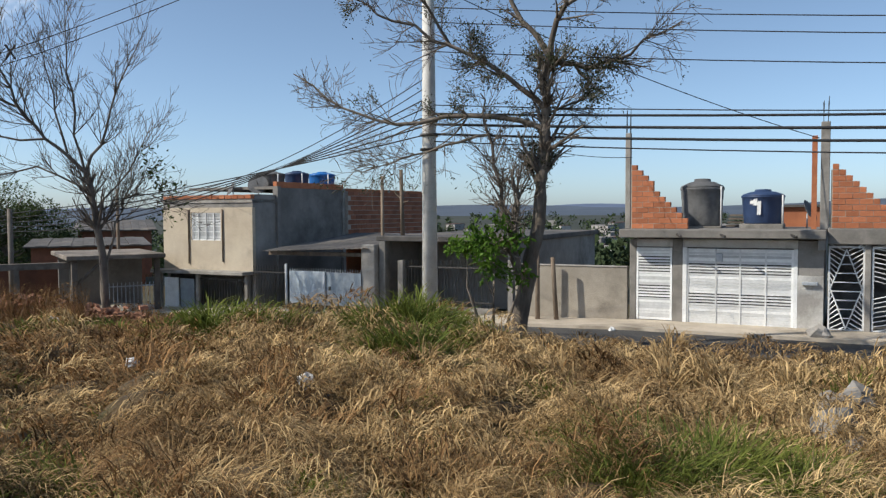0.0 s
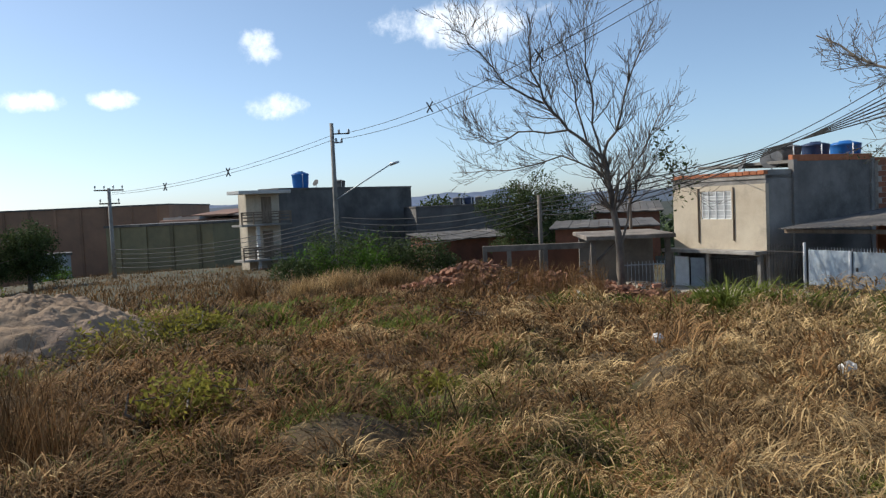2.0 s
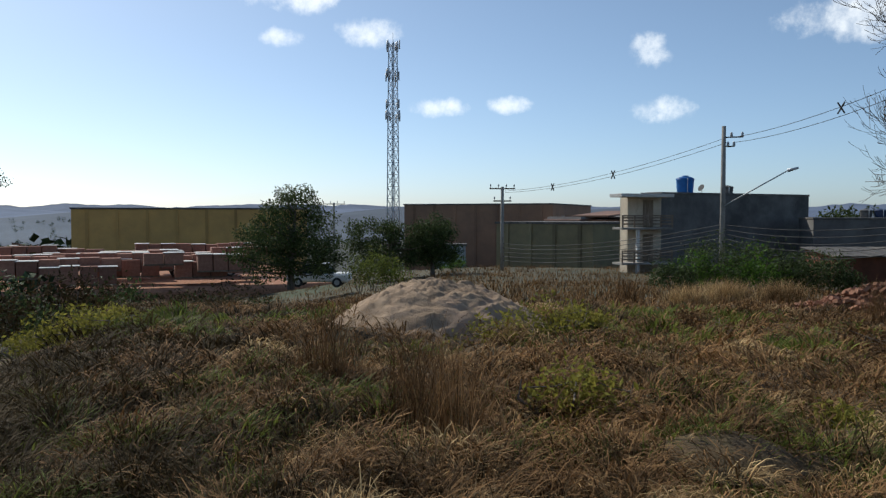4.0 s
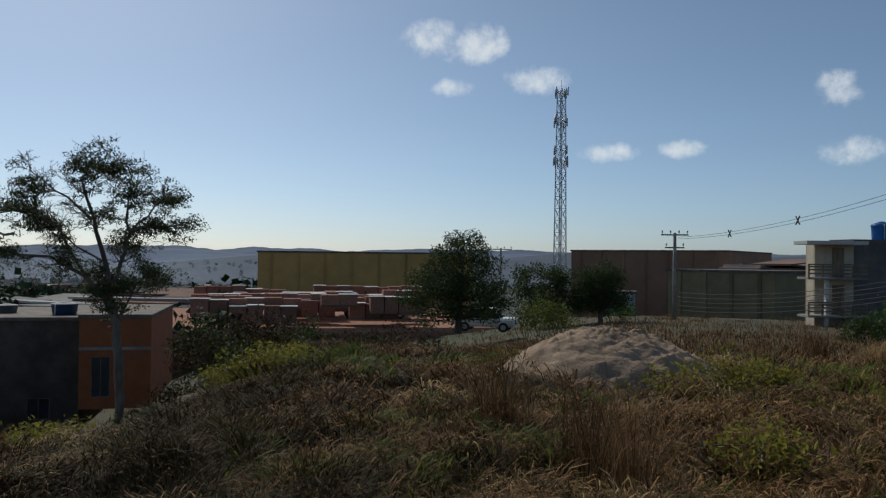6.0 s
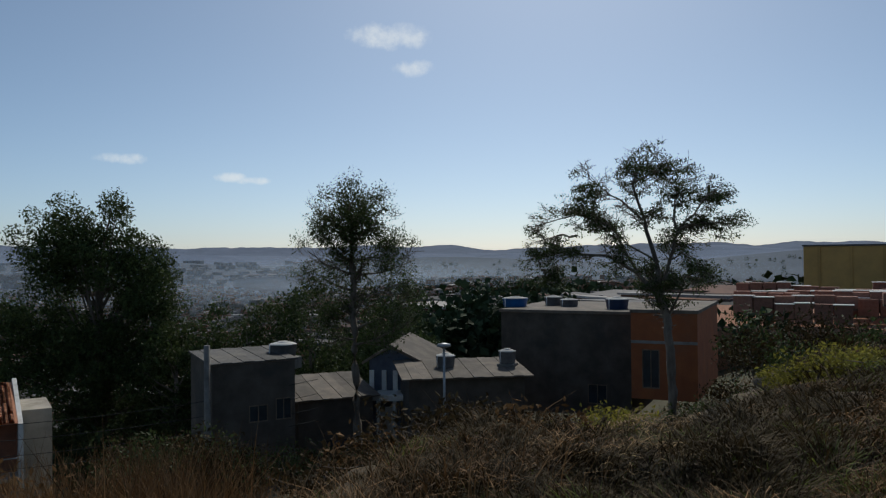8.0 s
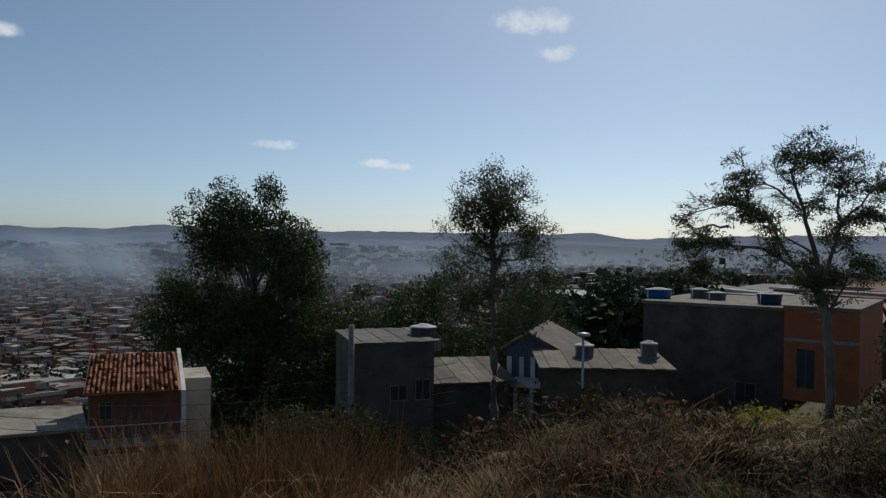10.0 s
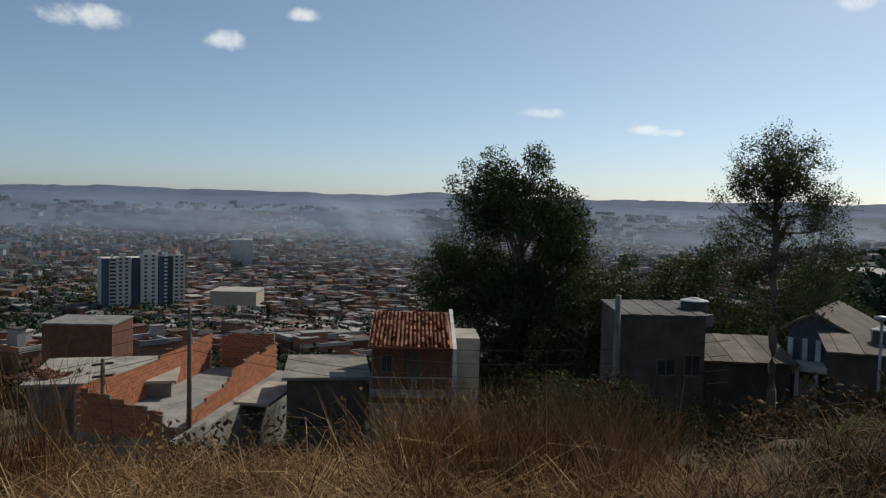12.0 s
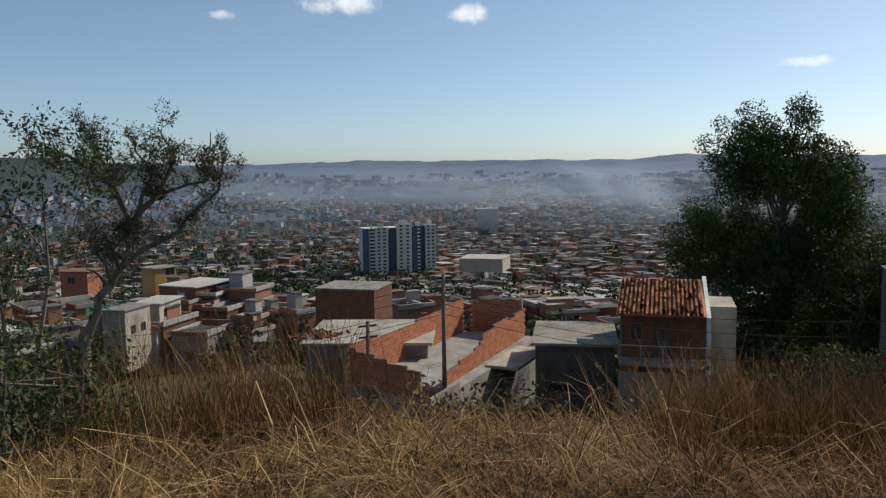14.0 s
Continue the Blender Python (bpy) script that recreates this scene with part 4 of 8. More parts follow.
def low_house():
    h = thing("house", on_street(-8.05, 0, 0), "dark low house with a flat stained roof", "house")
    part("roof", boxes((-0.1, -0.1, 0.78, 4.4, 9.0, 0.94), bevel=0.02), ROOF_DARK, h, "flat dark roof slab")
    part("wall", boxes((0.0, 2.6, -1.8, 4.2, 2.75, 0.78)), PLASTER_GREY, h)
    part("wall", boxes((0.0, 0.3, -1.8, 0.15, 9.0, 0.78)), PLASTER_GREY, h)
    part("wall", boxes((4.1, 0.3, -1.8, 4.25, 9.0, 0.78)), PLASTER_GREY, h)
    part("pier", boxes((0.0, -0.1, -1.8, 0.22, 0.2, 0.78), bevel=0.01), CONCRETE, h)
    part("pier", boxes((0.66, -0.1, -1.8, 0.84, 0.15, 0.2), bevel=0.01), CONCRETE, h)
    part("kerb_wall", boxes((0.84, -0.05, -1.8, 3.8, 0.1, -1.15), bevel=0.01), CONCRETE, h)
    bm = bmesh.new(); tube(bm, (0.35, 0.8, 0.9), (0.3, 0.8, 3.0), 0.07, 0.06, sides=8); part("post", bm, TIMBER, h, "weathered service post on the roof")
    for k in range(7):
        a = random.uniform(0, 6.28); z = random.uniform(1.1, 2.6)
        bm = bmesh.new(); tube(bm, (0.33, 0.8, z), (0.33 + 0.3 * math.cos(a), 0.8 + 0.2 * math.sin(a), z + random.uniform(-0.2, 0.35)), 0.025, 0.012, sides=5); part("stub", bm, TIMBER, h)
    return h


garage()
entrance()
BEIGE = beige_house()
awning()
sheet_gate()
low_house()
GZ = float(street_level(0)) + 2.47
water_tank(on_street(1.28, 1.5, GZ + 0.05), 0.56, 1.12, TANK_GREY, "large dark grey water tank on the garage roof", base=0.06)
water_tank(on_street(2.85, 1.2, GZ + 0.12), 0.52, 0.78, TANK_NAVY, "squat dark blue water tank with a torn white label", base=0.13)
label_tank = [o for o in scene.objects if o.name.startswith("water_tank")][-1]
bm = bmesh.new()
for k, (a0, z0, z1) in enumerate(((-2.12, 0.5, 0.62), (-1.94, 0.46, 0.66), (-1.76, 0.22, 0.6))):
    for s in range(2):
        a1, a2 = a0 + s * 0.09, a0 + (s + 1) * 0.09
        r = 0.527
        bm.faces.new([bm.verts.new((r * math.cos(a), r * math.sin(a), z)) for a, z in ((a1, z0), (a2, z0 + 0.03), (a2, z1), (a1, z1 - 0.04))])
part("torn_label", bm, PAINT_WHITE, label_tank, "torn white sticker")
water_tank(on_street(-13.9, 2.2, 2.6), 0.44, 0.5, TANK_GREY, "weathered grey fibre water tank on the house roof")
water_tank(on_street(-13.8, 3.5, 2.6), 0.46, 0.56, TANK_NAVY, "dark blue water tank beside two others")
water_tank(on_street(-13.7, 5.0, 2.6), 0.52, 0.58, TANK_BLUE, "bright blue plastic water tank on the roof")
dish(on_street(-14.0, 1.5, 2.13) @ Matrix.Rotation(0.5, 4, "Z"), 0.36)
dish(on_street(-14.9, 1.2, 2.13) @ Matrix.Rotation(-0.6, 4, "Z"), 0.28)
dish(on_street(3.9, 1.4, GZ) @ Matrix.Rotation(1.3, 4, "Z"), 0.3, "dark satellite dish on the garage roof")
shed = thing("roof_shed", on_street(2.9, 3.2, GZ), "low clay-block shed on the garage roof", "shed")
part("wall", boxes((0, 0, 0, 1.3, 1.2, 0.55)), BRICK_MASS, shed)
part("roof", boxes((-0.05, -0.1, 0.55, 1.4, 1.3, 0.62)), ROOF_DARK, shed)
sheets = thing("sheet_stack", on_street(1.75, 2.8, GZ), "stack of grey roofing sheets on the slab", "roofing sheets")
for k in range(4):
    part("sheet", boxes((0.03 * k, 0.02 * k, k * 0.1, 0.95 + 0.02 * k, 1.0, k * 0.1 + 0.05)), FIBRE, sheets)
railing("fence", on_street(-7.2, 0.05, -1.15), 2.9, 1.3, "dark steel railing with spear tips on a low wall")
railing("fence", on_street(-12.95, -0.1, -1.6), 1.4, 1.45, "rusty dark railing beside the sheet gate")

wall = thing("boundary_wall", on_street(-3.6), "stained grey cement boundary wall", "wall")
part("wall", boxes((0, 0.0, -0.3, 3.2, 0.15, 1.52), bevel=0.012), WALL_SAND, wall)
part("coping", boxes((0, -0.02, 1.52, 3.2, 0.17, 1.56), bevel=0.01), CONCRETE, wall)
for u, h, lean in ((-2.75, 2.0, 0.0), (-2.2, 1.75, -0.12)):
    t = thing("post", on_street(u, -0.5), "weathered dark timber post by the wall", "post")
    bm = bmesh.new(); tube(bm, (0, 0, -0.2), (lean, 0, h), 0.07, 0.06, sides=8); part("shaft", bm, TIMBER, t)


# ---- poles and cables ----
def pole(az, d, z1, r0, r1, mat, label, sides=16):
    p = place(az, d)
    t = thing("utility_pole", Matrix.Translation((p.x, p.y, land(p.x, p.y))), label, "utility pole")
    h = z1 - land(p.x, p.y)
    bm = bmesh.new(); tube(bm, (0, 0, -0.4), (0, 0, h), r0, r1, sides); part("shaft", bm, mat, t)
    return t, h


def crossarm(t, z, length, az, pins=4, mat=TIMBER):
    m = Matrix.Rotation(radians(az), 4, "Z")
    bm = bmesh.new(); box(bm, -length / 2, -0.05, z - 0.05, length / 2, 0.05, z + 0.05, m=m)
    arm = part("crossarm", bm, mat, t)
    for k in range(pins):
        x = -length / 2 + 0.08 + k * (length - 0.16) / max(pins - 1, 1)
        bm = bmesh.new(); lathe(bm, [(0.02, 0), (0.02, 0.1), (0.06, 0.12), (0.05, 0.2), (0.065, 0.22), (0.03, 0.3)], 8, m @ Vector((x, 0, z + 0.05))); part("insulator", bm, STEEL, arm)


def cable(a, b, sag, r=0.012, group=""):
    n = 18
    pts = [a.lerp(b, k / n) - Vector((0, 0, sag * 4 * (k / n) * (1 - k / n))) for k in range(n + 1)]
    me = limb_mesh("cable", [(pts, [r] * (n + 1), 2)], CABLE, 0.003)
    ob = new("overhead_cable", me)
    return tagged(ob, "black overhead cable sagging between poles", "cable", group or "overhead cables")


def aim(az, el, d):
    return place(az, d, rise(el, d))


P1, h1 = pole(0.95, 17, 8.8, 0.17, 0.11, CONCRETE_LIGHT, "tall pale concrete utility pole in the grass")
for z in (3.9, 4.2, 4.5):
    bm = bmesh.new(); lathe(bm, [(0.19, 0), (0.19, 0.05)], 12, (0, 0, z)); part("strap", bm, STEEL_DARK, P1)
crossarm(P1, h1 - 0.3, 1.8, 40, 4)
W1, hw = pole(42.65, 42, rise(5.97, 42), 0.15, 0.1, CONCRETE, "grey utility pole rising behind green shrubs", 10)
for z, l in ((hw - 0.55, 0.9), (hw - 1.0, 0.5)):
    bm = bmesh.new(); box(bm, 0, -0.03, z - 0.03, l, 0.03, z + 0.03, m=Matrix.Rotation(radians(42), 4, "Z")); arm = part("bracket", bm, STEEL_DARK, W1)
    for s in (0.4, 0.95):
        bm = bmesh.new(); lathe(bm, [(0.05, 0), (0.07, 0.06), (0.05, 0.12), (0.07, 0.16), (0.03, 0.24)], 8, Matrix.Rotation(radians(42), 4, "Z") @ Vector((l * s, 0, z))); part("insulator", bm, STEEL, arm)
lw = part("lamp_arm", tube(bmesh.new(), (0.1, 0, hw - 3.9), (2.2, 2.0, hw - 2.2), 0.035, sides=6), STEEL, W1, "slanting street lamp arm")
part("lamp_head", tube(bmesh.new(), (2.15, 1.95, hw - 2.23), (2.5, 2.3, hw - 2.1), 0.09, 0.05, sides=8), STEEL, lw)
X1, hx = pole(57.6, 62, rise(2.05, 62), 0.16, 0.12, CONCRETE, "grey utility pole with crossarms behind the sand heap", 10)
crossarm(X1, hx - 0.15, 2.0, 70, 4); crossarm(X1, hx - 1.1, 1.4, 70, 3)
X2, hx2 = pole(69.6, 95, rise(0.9, 95), 0.16, 0.12, CONCRETE, "distant utility pole with a crossarm", 8)
crossarm(X2, hx2 - 0.15, 2.6, 75, 4)
C1, hc = pole(28.25, 32, rise(0.3, 32), 0.1, 0.085, OLD_CONCRETE, "short pale concrete post among the rubble", 8)
for az, d, el in ((22.0, 34, 1.6), (4.3, 30, 2.5)):
    pole(az, d, rise(el, d), 0.08, 0.06, TIMBER, "thin dark timber service post", 8)

p1 = place(0.95, 17)
at1 = lambda z: Vector((p1.x, p1.y, z))
U = Vector((0.896, -0.444, 0))
top_w = aim(42.5, 5.2, 42)
for k, (dz, sg) in enumerate(((0.0, 1.0), (-0.25, 1.1))):
    cable(at1(8.6 + dz), top_w + Vector((0.3, 0.2, dz)), sg)
    cable(top_w + Vector((0, 0, dz)), aim(57.4, 1.75, 62) + Vector((0, 0, dz * 0.5)), 0.5)
    cable(at1(8.6 + dz), at1(8.4 + dz) + U * 34, 0.4)
for k in range(5):
    z = 3.3 + 0.13 * k
    cable(at1(z + 0.06 * k), aim(28.2, 0.0 - 0.28 * k, 32), 0.2 + 0.14 * k, 0.014)
    cable(aim(28.2, -0.1 - 0.25 * k, 32), aim(42.6, -0.6 - 0.3 * k, 42), 0.35 + 0.12 * k, 0.015)
    cable(aim(42.7, -0.6 - 0.3 * k, 42), aim(57.6, -2.0 - 0.3 * k, 62), 0.5, 0.018)
for z0, z1, r, sg in ((3.3, 2.9, 0.024, 0.55), (3.5, 3.0, 0.026, 0.5), (3.72, 3.2, 0.022, 0.5), (3.15, 2.7, 0.012, 0.6), (3.9, 3.2, 0.01, 0.6), (5.9, 3.2, 0.01, 0.6), (5.6, 3.0, 0.01, 0.6), (5.0, 2.9, 0.01, 0.6)):
    cable(at1(z0), at1(z1) + U * 34, sg, r)
cable(at1(4.3), aim(11.7, 3.0, 30), 0.15); cable(at1(4.5), aim(16.5, 1.6, 29), 0.3); cable(at1(6.4), aim(-24.8, 4.5, 21.5), 0.2, 0.01)
cable(at1(4.3), aim(5, 1.2, 25), 0.2, 0.01); cable(aim(-13.1, 3.6, 22), at1(3.8), 0.3, 0.008)
spacer_path = (at1(8.6), top_w)
for s in (0.42, 0.66):
    c = spacer_path[0].lerp(spacer_path[1], s) - Vector((0, 0, 4 * s * (1 - s) + 0.12))
    t = thing("cable_spacer", Matrix.Translation(c), "small cross-shaped spacer on the overhead cables", "cable spacer")
    bm = bmesh.new(); tube(bm, (-0.14, 0, -0.2), (0.14, 0, 0.2), 0.03, sides=5); tube(bm, (0.14, 0, -0.2), (-0.14, 0, 0.2), 0.03, sides=5); part("cross", bm, STEEL_DARK, t)
for s in (0.4, 0.7):
    c = top_w.lerp(aim(57.4, 1.75, 62), s) - Vector((0, 0, 2 * s * (1 - s) + 0.1))
    t = thing("cable_spacer", Matrix.Translation(c), "small cross-shaped spacer on the overhead cables", "cable spacer")
    bm = bmesh.new(); tube(bm, (-0.16, 0, -0.24), (0.16, 0, 0.24), 0.04, sides=5); tube(bm, (0.16, 0, -0.24), (-0.16, 0, 0.24), 0.04, sides=5); part("cross", bm, STEEL_DARK, t)

# ---- trees with a known habit ----
def shaped_tree(az, d, label, k, stems, twigs=(5, 3, 3), reach=1.1, leaves=None, mat=LEAF, seed=1, depth=0.5, spread=45, lift=0.5, thin=0.006, z=None, sink=0.3, wander=0.2, level=1.0, sprays=None):
    """stems: (radius, ((across, up), ...)) in units of k metres, the trunk first. Twigs grow from the outer part of every limb.
    level: below 1 it lays the twigs flat. sprays: (level, leaves, radius, thickness) of leaf sprays at the twigs' ends."""
    rng = np.random.default_rng(seed)
    foot = place(az, d); foot.z = land(foot.x, foot.y) if z is None else z
    ob = thing("tree", Matrix.Translation(foot) @ Matrix.Rotation(radians(az), 4, "Z"), label, "tree")
    trunk, rest = [], []
    for n, (r, path) in enumerate(stems):
        pts = [Vector((x * k, 0, u * k)) for x, u in path]
        if n == 0:
            pts[0].z -= sink
        dy = 0.0
        drift = rng.uniform(-1, 1) * depth if n else 0.0
        for i, p in enumerate(pts):
            p.y = drift * (i / max(len(pts) - 1, 1)) * (p.z * 0.25 + 0.6) if n else 0.05 * rng.normal()
        fine, rad = [], []
        for i in range(len(pts) - 1):
            for s in range(3):
                f = s / 3
                q = pts[i].lerp(pts[i + 1], f)
                if fine:
                    q = q + Vector(rng.normal(0, 0.018, 3)) * (1 + q.z * 0.25)
                fine.append(q)
        fine.append(pts[-1])
        m = len(fine)
        rad = [r * (1 - (0.55 if n == 0 else 0.78) * i / (m - 1)) for i in range(m)]
        (trunk if n == 0 else rest).append((fine, rad, 0 if n == 0 else 1))
        todo = []
        for _ in range(twigs[0] * (len(path) - 1)):
            i = int(rng.uniform(0.55 if n == 0 else 0.25, 1.0) * (m - 1)); i = min(i, m - 2)
            todo.append((fine[i], (fine[i + 1] - fine[i]).normalized(), reach * rng.uniform(0.5, 1.2), max(rad[i] * 0.45, 0.008), 2))
        while todo:
            p, v, L, rr, lev = todo.pop()
            side = v.cross(Vector(rng.normal(size=3))).normalized()
            a = radians(rng.uniform(spread * 0.5, spread * 1.3))
            w = (v * math.cos(a) + side * math.sin(a)).normalized()
            path2, rad2, q = [p.copy()], [rr], p.copy()
            for s in range(4):
                w = (w + Vector(rng.normal(0, wander, 3)) + Vector((0, 0, 0.14 * lift)))
                w = Vector((w.x, w.y, w.z * level)).normalized()
                q = q + w * L / 4
                path2.append(q.copy()); rad2.append(rr * (1 - 0.7 * (s + 1) / 4))
            rest.append((path2, rad2, lev))
            if lev - 1 < len(twigs):
                for _ in range(twigs[lev - 1]):
                    j = rng.integers(1, 4)
                    todo.append((path2[j], (path2[j + 1] - path2[j]).normalized(), L * rng.uniform(0.45, 0.75), rad2[j] * 0.6, lev + 1))
    t = new("trunk", limb_mesh("trunk", trunk, BARK)); t.parent = ob
    mains = [b for b in rest if b[2] == 1]
    for b in mains:
        o = new("limb", limb_mesh("limb", [b], BARK)); o.parent = ob
    tw = [b for b in rest if b[2] > 1]
    if tw:
        o = new("twig_mass", limb_mesh("twig_mass", tw, BARK, thin)); o.parent = ob; tagged(o, kind="stuff")
    if leaves:
        lev, per, sc, size, keep = leaves
        cs = along(rest, rng, lev, per, sc, keep)
        if sprays:
            for path2, _, lv in rest:
                if lv == sprays[0] and keep(path2[-1]):
                    a, q = rng.uniform(0, 2 * np.pi, sprays[1]), rng.uniform(0, 1, sprays[1]) ** 0.5 * sprays[2]
                    cs += [path2[-1] + Vector(o) for o in np.stack([q * np.cos(a), q * np.sin(a), rng.normal(0, sprays[3], sprays[1])], -1)]
        if cs:
            o = new("crown", leaf_mesh("crown", cs, size, mat, rng)); o.parent = ob
    return ob


def clumps(rng, shapes, n, r0, r1):
    """Centres and radii of leaf clumps that fill a crown of ellipsoids (x, z, rx, rz, depth)."""
    out = []
    vol = np.array([s[2] * s[3] for s in shapes]); vol = vol / vol.sum()
    for _ in range(n):
        s = shapes[rng.choice(len(shapes), p=vol)]
        v = rng.normal(size=3); v /= np.linalg.norm(v); v *= rng.uniform(0.12, 1.0) ** 0.5
        out.append((Vector((s[0] + v[0] * s[2], v[1] * s[4], s[1] + v[2] * s[3])), rng.uniform(r0, r1)))
    return out


def clump_tree(az, d, label, shapes, n, leaves, size, mat=LEAF, r=(0.3, 0.7), trunk_r=0.15, seed=1, z=None, name="tree", category="tree", stems=1):
    rng = np.random.default_rng(seed)
    foot = place(az, d); foot.z = land(foot.x, foot.y) if z is None else z
    ob = thing(name, Matrix.Translation(foot) @ Matrix.Rotation(radians(az), 4, "Z"), label, category)
    cl = clumps(rng, shapes, n, *r)
    top = max(c.z for c, _ in cl)
    mid = sum(s[0] for s in shapes) / len(shapes)
    br = []
    for k in range(stems):
        x = (k - (stems - 1) / 2) * 0.5
        br.append(([Vector((x * 0.2, 0, -0.3)), Vector((x * 0.6 + mid * 0.2, rng.normal() * 0.05, top * 0.25)), Vector((x + mid * 0.7, rng.normal() * 0.1, top * 0.5)), Vector((x + mid, rng.normal() * 0.1, top * 0.8))], [trunk_r, trunk_r * 0.8, trunk_r * 0.55, trunk_r * 0.2], 0))
    t = new("trunk", limb_mesh("trunk", br, BARK)); t.parent = ob
    lb = []
    for c, rr in cl[: max(8, n // 4)]:
        b0 = br[rng.integers(len(br))][0]
        want = min(max(c.z * rng.uniform(0.55, 0.85), top * 0.12), top * 0.78)
        i = 0 if want < b0[1].z else 1 if want < b0[2].z else 2
        a = b0[i].lerp(b0[i + 1], (want - b0[i].z) / max(b0[i + 1].z - b0[i].z, 0.01))
        m = a.lerp(c, 0.5) + Vector((0, 0, -0.06 * (c - a).length))
        lb.append(([a, m, c], [trunk_r * 0.35, trunk_r * 0.2, trunk_r * 0.06], 2))
    o = new("limb_mass", limb_mesh("limb_mass", lb, BARK)); o.parent = ob; tagged(o, kind="stuff")
    cs = []
    for c, rr in cl:
        k = max(6, int(leaves * (rr / r[1]) ** 2 / n))
        v = rng.normal(size=(k, 3)); v /= np.linalg.norm(v, axis=1, keepdims=True)
        v *= rng.uniform(0.35, 1.12, (k, 1)) ** 0.7 * rr
        v[:, 2] *= 0.75
        cs.append(np.array(c) + v)
    o = new("crown", leaf_mesh("crown", np.concatenate(cs), size, mat, rng)); o.parent = ob
    return ob


def px(points, bx, by):
    """Across and up from a base point."""
    return tuple((x - bx, by - y) for x, y in points)


def street_tree():
    b = (905, 590)
    q = lambda *p: px(p, *b)
    stems = ((0.18, q((905, 590), (925, 480), (945, 390), (958, 280), (962, 170), (968, 80))),
             (0.117, q((925, 480), (905, 390), (912, 330), (903, 275))), (0.056, q((908, 390), (880, 300), (862, 195), (850, 140))),
             (0.063, q((962, 170), (900, 110), (800, 60), (700, 15), (640, -20))), (0.063, q((955, 200), (830, 172), (700, 190), (600, 150), (500, 85))),
             (0.063, q((968, 80), (1030, 100), (1100, 78), (1190, 25))), (0.07, q((968, 80), (925, 10), (880, -70), (860, -160))),
             (0.07, q((968, 80), (985, 0), (1005, -90), (1000, -190))), (0.049, q((985, 0), (1060, -60), (1140, -110))),
             (0.035, q((870, 210), (790, 225), (710, 248), (640, 270))), (0.035, q((955, 180), (1000, 165), (1050, 130))), (0.035, q((800, 60), (740, -30), (700, -100))))
    k = 16 / 1409
    dense = lambda p: -2.0 < p.x < 0.5 and 4.6 < p.z < 7.2
    keep = lambda p: p.z > 3.2 and noise.noise(p * 0.8) > (-0.15 if dense(p) else 0.16)
    return shaped_tree(-4.9, 16, "tall slender street tree with sparse feathery foliage", k, stems, (7, 4, 3), 0.85, (3, 34, 0.06, 0.052, keep), LEAF_DRY, seed=7, depth=0.55, lift=0.3, wander=0.13, thin=0.005)


def bare_tree():
    b = (1392, 520)
    q = lambda *p: px(p, *b)
    stems = ((0.145, q((1392, 520), (1388, 430), (1378, 330), (1365, 270))),
             (0.062, q((1365, 270), (1310, 218), (1270, 170), (1252, 90), (1250, 20))), (0.0372, q((1310, 218), (1220, 215), (1170, 232), (1110, 195))),
             (0.0496, q((1365, 270), (1398, 200), (1420, 120), (1450, 60))), (0.0372, q((1372, 300), (1300, 262), (1200, 282), (1090, 278))),
             (0.0372, q((1378, 330), (1430, 265), (1470, 175))), (0.0372, q((1270, 170), (1200, 130), (1150, 60), (1120, 40))), (0.0434, q((1390, 430), (1408, 350), (1432, 290), (1445, 220))),
             (0.031, q((1378, 335), (1440, 300), (1510, 322))), (0.0434, q((1365, 270), (1350, 180), (1340, 90), (1350, 20))), (0.0372, q((1340, 240), (1320, 150), (1300, 60))))
    keep = lambda p: 1.0 < p.x < 2.3 and p.z < 5.4 and noise.noise(p * 0.9) > 0.1
    return shaped_tree(22.7, 26, "leafless tree with fine upright twigs beside the rubble", 26 / 1409, stems, (7, 4, 2), 1.3, (2, 5, 0.1, 0.16, keep), LEAF, seed=5, depth=0.7, spread=42, lift=0.9, thin=0.006, wander=0.09)


def umbrella_tree():
    b = (402, 715)
    q = lambda *p: px(p, *b)
    stems = ((0.155, q((402, 800), (402, 715), (396, 600), (384, 540), (376, 470))),
             (0.072, q((386, 550), (340, 492), (290, 462), (220, 450), (150, 462))), (0.0648, q((376, 470), (352, 392), (332, 325), (345, 282))),
             (0.0648, q((384, 535), (400, 470), (415, 412), (470, 400), (520, 402))), (0.0504, q((355, 510), (300, 412), (230, 380), (130, 402))),
             (0.036, q((352, 392), (290, 340), (252, 300))), (0.0432, q((415, 412), (412, 350), (430, 312))), (0.036, q((415, 412), (460, 360), (492, 330))), (0.036, q((396, 575), (430, 500), (460, 480))),
             (0.036, q((332, 325), (380, 300), (400, 285))), (0.036, q((230, 420), (190, 420), (150, 470), (165, 510))), (0.036, q((376, 470), (330, 440), (280, 400), (250, 350))))
    return shaped_tree(95.4, 23, "dark spreading tree with layered foliage on the slope", 23 / 1409 * 0.9, stems, (8, 5, 2), 0.62, (3, 7, 0.05, 0.07, lambda p: p.z > 2.3 and noise.noise(p * 0.9) > -0.22), LEAF, seed=9, depth=0.75, lift=0.2, sink=1.2, z=rise(-9.35, 23), level=0.86, sprays=(3, 24, 0.2, 0.04))


